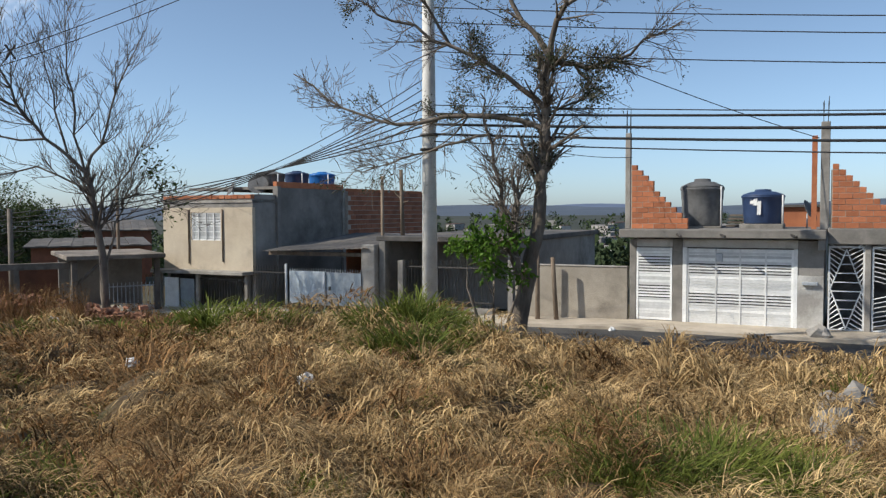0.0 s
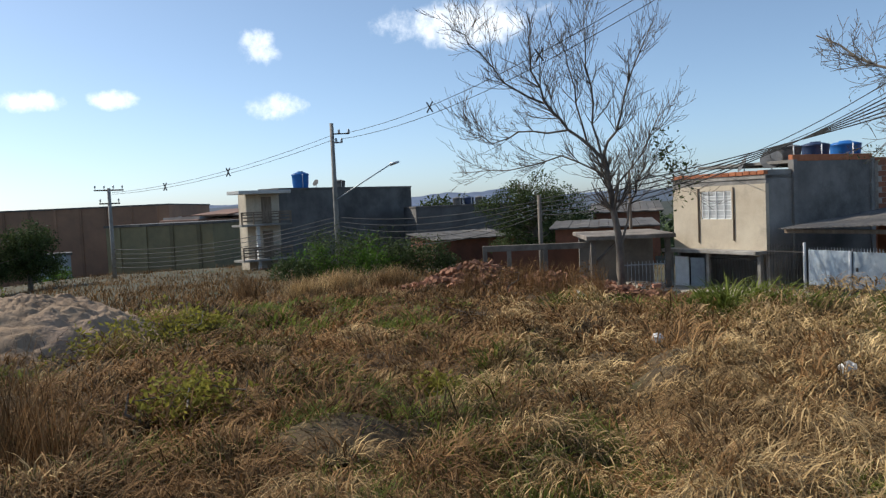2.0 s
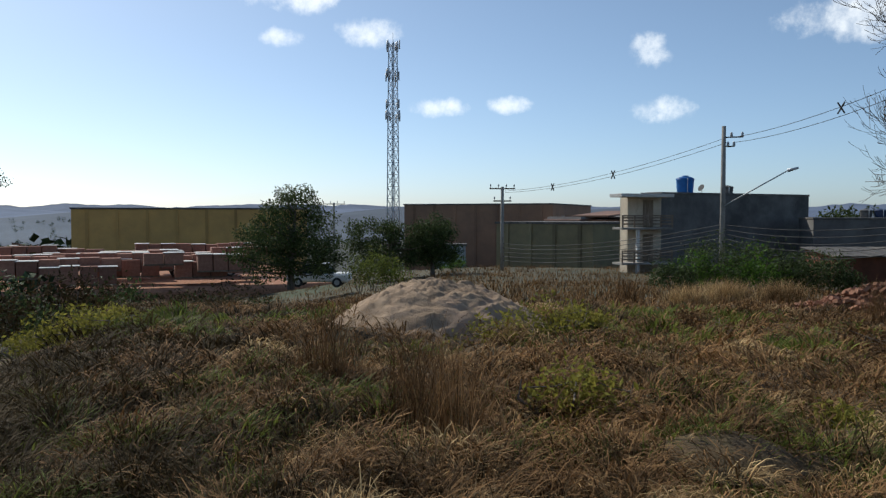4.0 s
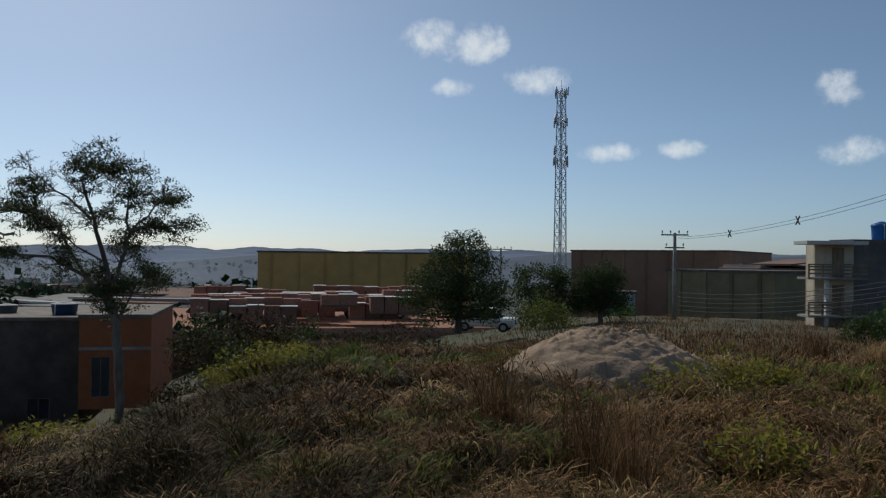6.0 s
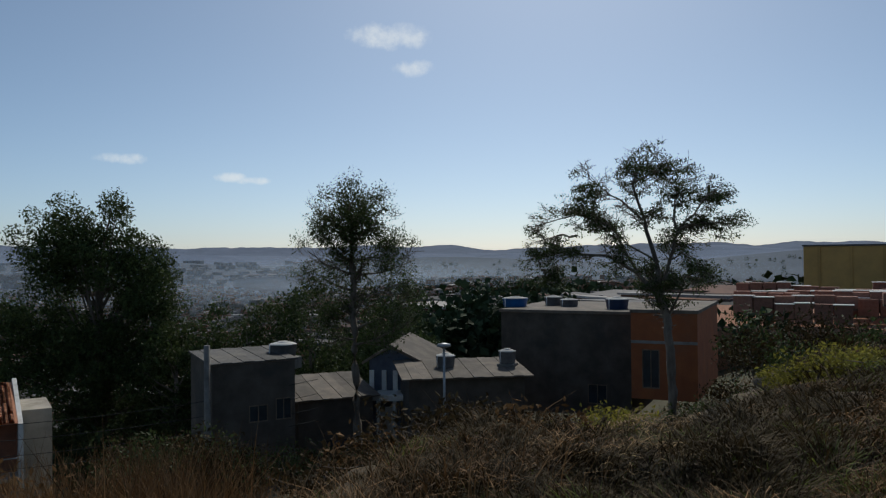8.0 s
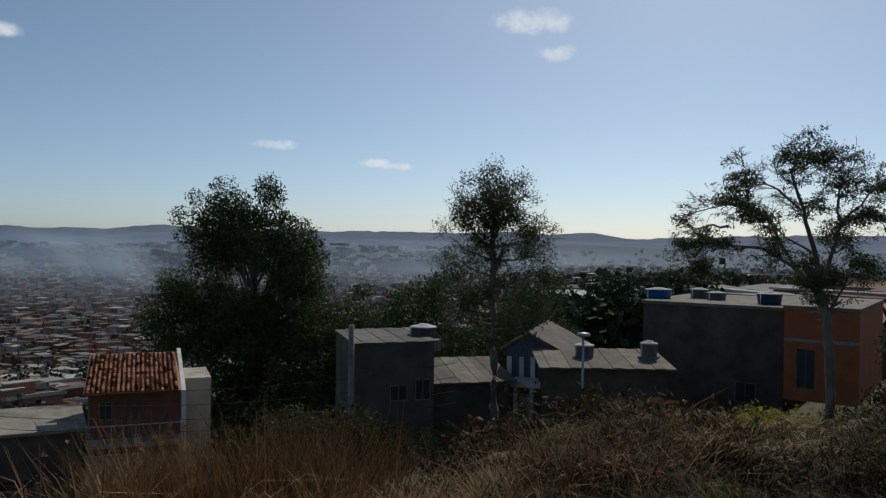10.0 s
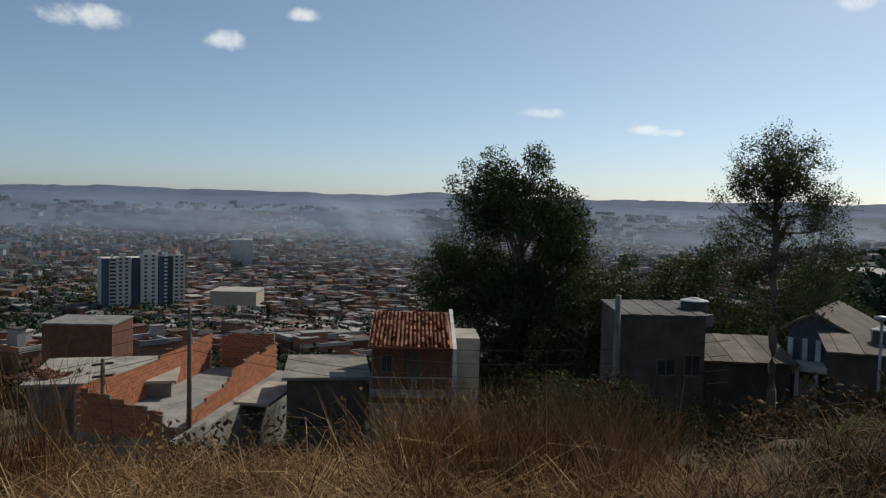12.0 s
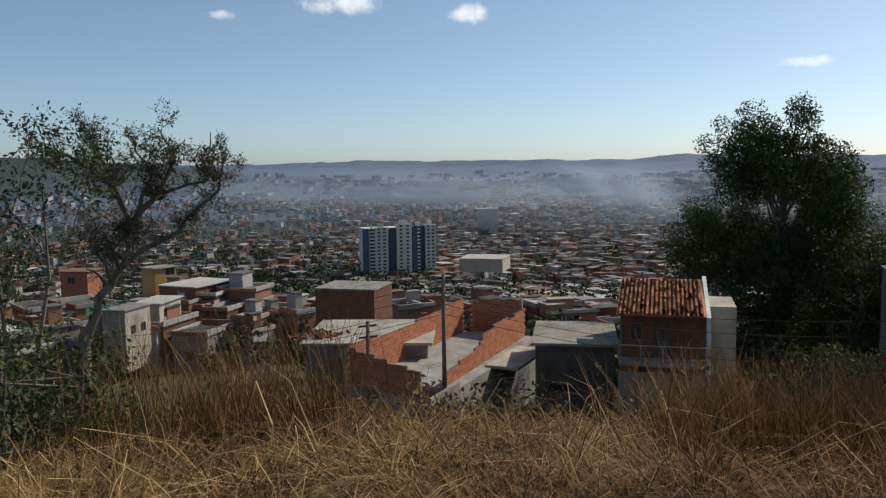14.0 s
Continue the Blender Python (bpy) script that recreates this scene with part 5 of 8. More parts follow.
def eucalypt():
    b = (392, 700)
    q = lambda *p: px(p, *b)
    arms = [(0.06, q((389, y0), ((389 + x) / 2, (y0 + y) / 2 + 8), (x, y))) for y0, x, y in
            ((480, 305, 440), (500, 505, 455), (430, 325, 355), (420, 485, 385), (385, 335, 312), (380, 450, 320), (545, 300, 505), (560, 525, 495), (350, 385, 292), (360, 425, 300), (450, 300, 400), (450, 520, 420), (580, 330, 560), (590, 500, 540), (400, 400, 330))]
    stems = ((0.2, q((396, 800), (392, 700), (390, 600), (388, 500), (385, 420), (390, 330))), *arms)
    return shaped_tree(117.35, 34, "tall tree with a rounded airy crown above the roofs", 34 / 1409 * 0.86, stems, (6, 5, 2), 0.95, (3, 5, 0.1, 0.11, lambda p: p.z > 2.0 and abs(p.x) + abs(p.y) > 0.35 and noise.noise(p * 0.75) > -0.18), LEAF, seed=4, depth=0.9, lift=0.4, sink=1.0, z=rise(-9.95, 34), sprays=(3, 28, 0.36, 0.16))


def slope_tree():
    b = (165, 610)
    q = lambda *p: px(p, *b)
    stems = ((0.09, q((150, 680), (165, 610), (190, 520), (240, 455), (252, 390))),
             (0.05, q((252, 390), (230, 320), (200, 260), (180, 200))), (0.05, q((252, 390), (300, 330), (330, 270), (300, 212))), (0.05, q((240, 455), (330, 400), (400, 330), (420, 250))),
             (0.04, q((252, 390), (282, 300), (262, 230))), (0.035, q((230, 320), (150, 262), (112, 240))), (0.035, q((300, 330), (380, 310), (390, 220))), (0.03, q((210, 490), (180, 420), (190, 370))))
    return shaped_tree(181.3, 14, "small leafy tree leaning over the slope", 14 / 1409 * 0.86, stems, (7, 5, 3), 0.42, (3, 26, 0.035, 0.05, lambda p: p.z > 1.3), LEAF_DRY, seed=6, depth=0.6, lift=0.35, spread=55, thin=0.003, sink=0.7, z=rise(-10.9, 14))


street_tree(); bare_tree(); umbrella_tree(); eucalypt(); slope_tree()
S2 = 62 / 26
clump_tree(134.2, 62, "dense dark green tree with two rounded tops behind the tiled house", [tuple(S2 * v for v in q) for q in ((-0.2, 4.9, 2.5, 2.3, 1.6), (-0.9, 6.7, 1.4, 1.2, 1.0), (0.5, 7.5, 0.6, 0.85, 0.6), (1.2, 5.7, 1.0, 1.3, 0.9), (-0.5, 2.6, 2.9, 2.2, 1.6), (1.8, 3.4, 1.2, 1.4, 0.9), (0, 0.8, 2.4, 1.2, 1.4), (-2.2, 3.7, 1.2, 1.6, 1.0))], 430, 170000, 0.25, LEAF, (0.7, 1.4), 0.4, seed=3, z=rise(-13.0, 62) - 0.6)
clump_tree(-3.5, 15.5, "young sapling with bright broad leaves", [(0.1, 2.0, 0.72, 0.55, 0.6), (0.35, 1.45, 0.35, 0.35, 0.3), (-0.4, 2.0, 0.3, 0.3, 0.3)], 34, 1500, 0.15, LEAF_BRIGHT, (0.16, 0.3), 0.04, seed=8, stems=3)
clump_tree(185.6, 10.5, "dusty tree at the edge of the slope", [(0.4, 3.2, 0.9, 0.7, 0.8), (-0.5, 2.4, 1.0, 0.9, 0.8)], 60, 6000, 0.07, LEAF_DRY, (0.16, 0.36), 0.035, seed=18, z=-1.3, stems=3)
clump_tree(28.6, 50, "dense dark round-headed tree behind the yards", [(0, 4.2, 2.9, 1.6, 2.0), (-1.4, 3.4, 2.3, 1.4, 1.6), (1.8, 3.0, 1.9, 1.4, 1.6), (0, 1.6, 3.0, 1.4, 1.8)], 150, 36000, 0.15, LEAF, (0.4, 0.8), 0.22, seed=21)
clump_tree(72.6, 45, "broad dark tree beyond the sand heap", [(0, 2.5, 2.7, 2.1, 2.2), (0.3, 4.3, 1.7, 1.0, 1.4), (-1.2, 1.5, 2.2, 1.4, 1.8), (1.9, 1.5, 1.4, 1.3, 1.4)], 150, 36000, 0.15, LEAF, (0.4, 0.8), 0.22, seed=22, z=rise(-4.8, 45))
clump_tree(66.2, 58, "dark spreading tree near the mast", [(-0.8, 2.8, 2.4, 1.4, 1.8), (1.8, 2.6, 2.2, 1.2, 1.8), (0.5, 1.4, 3.2, 1.2, 1.8), (3.4, 2.0, 1.4, 1.0, 1.4)], 120, 24000, 0.18, LEAF, (0.4, 0.8), 0.2, seed=23, z=rise(-4.0, 58))
clump_tree(62.6, 58, "dark tree before the brown hall", [(0, 2.6, 1.7, 1.5, 1.5), (0.6, 1.3, 1.8, 1.0, 1.3)], 80, 16000, 0.18, LEAF, (0.4, 0.8), 0.18, seed=24, z=rise(-4.0, 58))
for az, d, el, s, sd in ((36.2, 90, 0.3, 1.5, 31), (34.8, 92, 0.9, 1.7, 32), (33.0, 95, -0.4, 1.2, 33)):
    clump_tree(az, d, "distant dark round tree behind the wall", [(0, 3.0 * s, 1.4 * s, 1.1 * s, 1.2 * s), (0, 1.4 * s, 1.3 * s, 1.3 * s, 1.2 * s)], 30, 1600, 0.5, LEAF, (0.5, 0.9), 0.2, seed=sd, z=rise(el, d) - 4.2 * s)


for az, d, el, w, sd in ((115.2, 54, -1.9, 2.6, 401), (113.2, 56, -3.2, 2.4, 402), (120.6, 58, -1.7, 2.8, 403), (122.6, 60, -2.3, 2.8, 404), (124.8, 58, -3.0, 2.8, 405), (127.2, 60, -3.3, 2.8, 406), (129.6, 58, -3.6, 2.6, 407)):
    h = rise(el, d) - rise(-13.0, d)
    clump_tree(az, d, "dark dense tree in the hollow behind the roofs", [(0, h * 0.78, w * 0.8, h * 0.22, w * 0.8), (-w * 0.4, h * 0.5, w, h * 0.25, w), (w * 0.5, h * 0.45, w * 0.9, h * 0.25, w), (0, h * 0.25, w * 1.1, h * 0.25, w)], 90, 14000, 0.28, LEAF, (0.6, 1.1), 0.25, seed=sd, z=rise(-13.0, d))


def shrub(az, d, w, h, mat, seed, label, n=26, leaves=1500, size=0.09, z=None):
    return clump_tree(az, d, label, [(0, h * 0.5, w * 0.5, h * 0.45, w * 0.45), (w * 0.2, h * 0.35, w * 0.4, h * 0.35, w * 0.4)], n, leaves, size, mat, (0.14 * h + 0.08, 0.26 * h + 0.14), 0.025, seed, z, "shrub", "shrub", 3)


for k, (az, d, w, h) in enumerate(((45.8, 35, 1.8, 1.3), (44.2, 36, 2.2, 1.8), (42.6, 36, 2.6, 2.1), (41.0, 36, 2.6, 2.1), (39.4, 37, 2.4, 2.0), (38.0, 37, 2.2, 1.9), (36.8, 38, 2.2, 2.0), (35.8, 39, 2.0, 1.7), (43.4, 38, 2.8, 2.5), (40.2, 39, 2.8, 2.4))):
    shrub(az, d, w, h, LEAF if k > 3 else LEAF_BRIGHT if k % 2 else LEAF, 50 + k, "overgrown green shrub round the foot of a pole", 30, 2600, 0.14)
for k, (az, d, w, h) in enumerate(((53.3, 7.6, 0.9, 0.6), (58.6, 11.8, 1.3, 0.75), (54.6, 13.2, 1.5, 0.7), (52.4, 13.6, 1.0, 0.55), (86.7, 13.5, 1.2, 0.6), (101.3, 11.2, 1.1, 0.5), (88.6, 14, 1.2, 0.5), (99.6, 12, 1.3, 0.55), (84.5, 15, 1.1, 0.5), (36.4, 8.2, 0.6, 0.35))):
    shrub(az, d, w, h, YELLOW_WEED, 70 + k, "yellow-green weedy shrub among the dry grass", 22, 1600, 0.075)
for k, (az, d, w, h) in enumerate(((34.7, 14, 0.8, 0.5), (45, 16, 0.7, 0.45), (31.5, 22, 1.2, 0.8), (26.5, 24, 1.6, 1.0), (21.0, 25, 1.4, 0.9))):
    shrub(az, d, w, h, RUSSET, 90 + k, "withered russet shrub among the rubble", 20, 1500, 0.07)
rng_b = np.random.default_rng(77)
for k in range(16):
    az, d = 126.6 + k * 0.42, rng_b.uniform(25, 30)
    shrub(az, d, 2.4, 2.6, SHADED_WEEDS if k % 3 else LEAF, 260 + k, 'dark thicket beside the bare cement house', 26, 1700, 0.16, z=rise(-11.5, d) - 2.6)
for k in range(14):
    az, d = 91.5 + k * 0.5, rng_b.uniform(22, 30)
    shrub(az, d, rng_b.uniform(1.6, 2.4), rng_b.uniform(0.9, 1.5), SHADED_WEEDS if k % 2 else LEAF, 330 + k, 'dark scrub on the bank beside the orange house', 22, 1300, 0.12)
for k in range(18):
    az, d = 104 + k * 1.25, rng_b.uniform(27, 30)
    shrub(az, d, 1.8, 1.4, LEAF if k % 2 else SHADED_WEEDS, 290 + k, 'dark scrub along the foot of the slope houses', 22, 1200, 0.13, z=rise(-12.8, d) - 1.4)
for k in range(44):
    az, d = 106 + k * 1.6 + rng_b.uniform(-0.6, 0.6), rng_b.uniform(9.5, 14)
    shrub(az, d, rng_b.uniform(1.4, 2.4), rng_b.uniform(0.9, 1.5) * (0.55 if az < 131 else 1.0), (LEAF if k % 3 else RUSSET) if az > 160 else (SHADED_WEEDS if k % 3 else RUSSET), 200 + k, 'dark scrub growing on the steep slope', 22, 1300, 0.1)
for k in range(22):
    az = 76 + k * 0.72 + rng_b.uniform(-0.3, 0.3); d = rng_b.uniform(27, 36)
    shrub(az, d, rng_b.uniform(2, 3.4), rng_b.uniform(1.3, 2.3), SHADED_WEEDS if k % 2 else LEAF, 100 + k, "dark scrub on the bank below the field", 24, 1300, 0.16, z=rise(-4.6, d) - rng_b.uniform(1.5, 2.3))
for k, (az, d, w, h) in enumerate(((184.0, 7.0, 1.4, 1.7), (182.0, 7.4, 1.0, 1.35), (186.5, 6.6, 1.5, 1.9), (180.6, 8.0, 0.8, 1.0))):
    shrub(az, d, w, h, LEAF, 140 + k, "bushy green shrub at the edge of the slope", 30, 3000, 0.06)

shrub(61.2, 78, 3.4, 2.4, LEAF_BRIGHT, 160, "bright green bush before a sheet fence", 34, 2600, 0.2, z=rise(-4.6, 78))
for k, (az, d, h) in enumerate(((66.8, 44, 2.2), (65.6, 44, 1.9), (67.8, 45, 1.8))):
    shrub(az, d, 1.5, h, GREEN, 165 + k, "pale reedy shrub under the dark trees", 26, 1600, 0.14, z=rise(-5.0, d))


# ---- the field ----
def sand_heap():
    bm = bmesh.new()
    n, m = 56, 110
    rng = np.random.default_rng(3)
    rows = []
    for i in range(n + 1):
        s = i / n
        row = []
        for j in range(m):
            a = 2 * math.pi * j / m
            x, y = 2.25 * s * math.cos(a), 1.8 * s * math.sin(a)
            h = 1.08 * (1 - s ** 2.1) * (1 - 0.1 * s * math.cos(a))
            p = Vector((x * 2.2, y * 2.2, h * 2))
            gully = abs(noise.noise(Vector((math.cos(a) * 3.6, math.sin(a) * 3.6, s * 2.2 + 5.0)))) * s * (1 - s) * 3.2
            h += 0.05 * noise.noise(p) + 0.045 * noise.noise(p * 2.7) + 0.055 * noise.noise(Vector((p.x * 3, p.y * 9, p.z * 9))) + 0.035 * noise.noise(p * 13) - 0.09 * gully
            row.append(bm.verts.new((x, y, h - 0.12)))
            if i == 0:
                break
        rows.append(row)
    for i in range(n):
        for j in range(m):
            a = rows[i + 1][j]; b = rows[i + 1][(j + 1) % m]
            f = bm.faces.new((rows[0][0], a, b)) if i == 0 else bm.faces.new((rows[i][j], a, b, rows[i][(j + 1) % m]))
            f.smooth = True
    p = place(61.9, 14.2)
    ob = part("sand_heap", bm, SAND)
    ob.matrix_world = Matrix.Translation((p.x, p.y, land(p.x, p.y))) @ Matrix.Rotation(radians(62), 4, "Z")
    return tagged(ob, "heap of pale building sand furrowed by rain", "sand heap")


sand_heap()


def chunk_mesh(name, rng, size, mat, flat=0.6):
    bm = bmesh.new()
    bmesh.ops.create_icosphere(bm, subdivisions=2, radius=size)
    for v in bm.verts:
        v.co = Vector((v.co.x, v.co.y * rng.uniform(0.7, 1.0), v.co.z * flat)) * (1 + 0.5 * noise.noise(v.co * (1.6 / size) + Vector((seedless(rng), 0, 0))))
    return mesh_of(name, bm, mat)


def seedless(rng):
    return float(rng.uniform(0, 50))


rng_r = np.random.default_rng(12)
for az, d, s, mat, label in ((-25.1, 7.0, 0.19, CONCRETE, "pale lump of broken concrete in the straw"), (-26.3, 6.6, 0.1, CONCRETE, "small grey stone in the straw"), (-26.2, 6.3, 0.07, CONCRETE, "small grey stone in the straw"),
                             (-25.2, 9.2, 0.16, CONCRETE, "broken concrete lump at the field edge"), (-26.6, 9.0, 0.2, CONCRETE, "slab of broken concrete at the field edge"), (-24.9, 20.3, 0.28, CONCRETE, "rough boulder on the pavement"),                              (20.8, 10.0, 0.075, PAINT_WHITE, "crumpled white plastic bag on the grass"), (9.5, 7.7, 0.09, CONCRETE_LIGHT, "scrap of pale paper in the grass"), (25.8, 21, 0.16, PAINT_WHITE, "white plastic rag on the rubble"), (-11.8, 20.5, 0.09, PAINT_WHITE, "scrap of white litter on the pavement")):
    p = place(az, d)
    ob = new("stone" if "stone" in label or "concrete" in label or "boulder" in label else "litter", chunk_mesh("chunk", rng_r, s, mat, 0.8))
    zz = land(p.x, p.y)
    ob.location = (p.x, p.y, zz + s * 0.45 + (0.24 if d < 15 else 0.02))
    ob.rotation_euler = (rng_r.uniform(-0.4, 0.4), rng_r.uniform(-0.4, 0.4), rng_r.uniform(0, 6))
    tagged(ob, label, "stone" if ob.name.startswith("stone") else "litter")


def rubble_heap(az, d, w, dep, h, n, seed, label):
    """Broken blocks and earth in one heap."""
    rng = np.random.default_rng(seed)
    p = place(az, d)
    ob = thing("rubble_heap", Matrix.Translation((p.x, p.y, land(p.x, p.y))) @ Matrix.Rotation(radians(az), 4, "Z"), label, "rubble")
    bm = bmesh.new()
    for _ in range(n):
        x, y = rng.normal(0, w * 0.3), rng.normal(0, dep * 0.3)
        z = h * math.exp(-(x / w * 2.2) ** 2 - (y / dep * 2.2) ** 2) * rng.uniform(0.6, 1.0)
        s = rng.uniform(0.04, 0.12)
        m = Matrix.Translation((x, y, z)) @ Euler(rng.uniform(-0.8, 0.8, 3)).to_matrix().to_4x4() @ Matrix.Rotation(rng.uniform(0, 6), 4, "Z")
        box(bm, -s, -s * 0.6, -s * 0.45, s, s * 0.6, s * 0.45, m=m)
    part("rubble", bm, RUBBLE, ob); tagged(ob.children[0], kind="stuff")
    bm = bmesh.new()
    n = 20
    g = [[bm.verts.new(((i / n - 0.5) * w * 1.5, (j / n - 0.5) * dep * 1.5, h * 0.85 * math.exp(-((i / n - 0.5) * 3.3) ** 2 - ((j / n - 0.5) * 3.3) ** 2) - 0.1 + 0.06 * noise.noise(Vector((i * 0.6, j * 0.6, seed))))) for j in range(n + 1)] for i in range(n + 1)]
    for i in range(n):
        for j in range(n):
            bm.faces.new((g[i][j], g[i + 1][j], g[i + 1][j + 1], g[i][j + 1]))
    part("earth", bm, RUBBLE, ob)
    return ob


rubble_heap(33.0, 24, 3.6, 2.0, 0.85, 420, 1, "heap of broken red blocks and rubble")
rubble_heap(28.0, 24.5, 3.5, 1.6, 0.5, 280, 2, "scattered red rubble below the concrete post")
rubble_heap(24.0, 24, 3.4, 1.5, 0.4, 200, 3, "low spread of red rubble and earth")
rubble_heap(18.5, 25.5, 2.6, 1.0, 0.3, 90, 4, "low spread of rubble in front of the house")
rubble_heap(-25.5, 8.6, 1.6, 1.0, 0.2, 40, 5, "pale broken rubble in the straw")

# ---- houses round the field and in the valley ----
def between(a, b):
    """A frame with x from a to b on the plan, y away from the field, z as the world's."""
    u = (b - a).normalized()
    return Matrix.Translation((a.x, a.y, 0)) @ Matrix.Rotation(math.atan2(u.y, u.x), 4, "Z"), (b - a).xy.length


def hole_wall(bm, x0, x1, y0, y1, z0, z1, holes):
    """A wall along x with rectangular holes (x0, x1, z0, z1) in one row."""
    x = x0
    for hx0, hx1, hz0, hz1 in sorted(holes):
        box(bm, x, y0, z0, hx0, y1, z1)
        box(bm, hx0, y0, z0, hx1, y1, hz0)
        box(bm, hx0, y0, hz1, hx1, y1, z1)
        x = hx1
    box(bm, x, y0, z0, x1, y1, z1)
    bmesh.ops.remove_doubles(bm, verts=bm.verts[:], dist=0.0005)


def window_in(parent, x0, x1, z0, z1, y=0.0, frame_mat=TIMBER):
    t = 0.05
    w = part("window", boxes((x0, y + 0.02, z0, x0 + t, y + 0.1, z1), (x1 - t, y + 0.02, z0, x1, y + 0.1, z1), (x0 + t, y + 0.02, z0, x1 - t, y + 0.1, z0 + t), (x0 + t, y + 0.02, z1 - t, x1 - t, y + 0.1, z1)), frame_mat, parent)
    part("pane", boxes((x0 + t, y + 0.06, z0 + t, x1 - t, y + 0.075, z1 - t)), GLASS, w)
    part("mullion", boxes(((x0 + x1) / 2 - 0.02, y + 0.03, z0 + t, (x0 + x1) / 2 + 0.02, y + 0.058, z1 - t)), frame_mat, w)
    return w


def house(a, b, depth, top, bottom, wall, label, roof="flat", roof_mat=CONCRETE, over=0.2, rows=(), back_top=None, back_wall=None):
    """A house whose front runs from a to b; rows: windows as (share along, width, sill over bottom, height)."""
    m, L = between(a, b)
    h = thing("house", m, label, "house")
    holes = [(s * L - w / 2, s * L + w / 2, bottom + z, bottom + z + hh) for s, w, z, hh in rows]
    bm = bmesh.new(); hole_wall(bm, 0, L, 0, 0.18, bottom, top, holes)
    part("front_wall", bm, wall, h)
    for x0, x1, z0, z1 in holes:
        window_in(h, x0, x1, z0, z1)
    bt = top if back_top is None else back_top
    for x in (0, L - 0.18):
        bm = bmesh.new()
        vs = [bm.verts.new((xx, y, z)) for xx in (x, x + 0.18) for y, z in ((0.18, bottom), (depth, bottom), (depth, bt), (0.18, top))]
        for f in ((0, 1, 2, 3), (7, 6, 5, 4), (0, 4, 5, 1), (1, 5, 6, 2), (2, 6, 7, 3), (3, 7, 4, 0)):
            bm.faces.new([vs[i] for i in f])
        part("side_wall", bm, wall, h)
    part("back_wall", boxes((0, depth, bottom, L, depth + 0.15, bt)), back_wall or wall, h)
    if roof == "flat":
        part("roof", boxes((-over, -over, top, L + over, depth + over, top + 0.16), bevel=0.015), roof_mat, h)
    elif roof == "shed":
        n = max(6, int((L + 2 * over) / 0.45))
        cover = part("roof", boxes((0, -over + 0.05, top - 0.02, L, -over + 0.12, top - 0.003)), TIMBER, h)
        for k in range(n):
            bm = bmesh.new()
            x0, x1 = -over + k * (L + 2 * over) / n, -over + (k + 1) * (L + 2 * over) / n - 0.015
            dz = 0.02 * (k % 2)
            vs = [bm.verts.new(c) for c in ((x0, -over, top + dz), (x1, -over, top + dz), (x1, depth + over, bt + dz), (x0, depth + over, bt + dz), (x0, -over, top + dz + 0.06), (x1, -over, top + dz + 0.06), (x1, depth + over, bt + dz + 0.06), (x0, depth + over, bt + dz + 0.06))]
            for f in ((3, 2, 1, 0), (4, 5, 6, 7), (0, 1, 5, 4), (1, 2, 6, 5), (2, 3, 7, 6), (3, 0, 4, 7)):
                bm.faces.new([vs[i] for i in f])
            part("sheet", bm, roof_mat, cover)
    return h, L


BRICK_DARK = material("dark_brickwork", (0.24, 0.1, 0.06), (0.15, 0.07, 0.045), 1.5, 0.95, 0.5, grain=20)


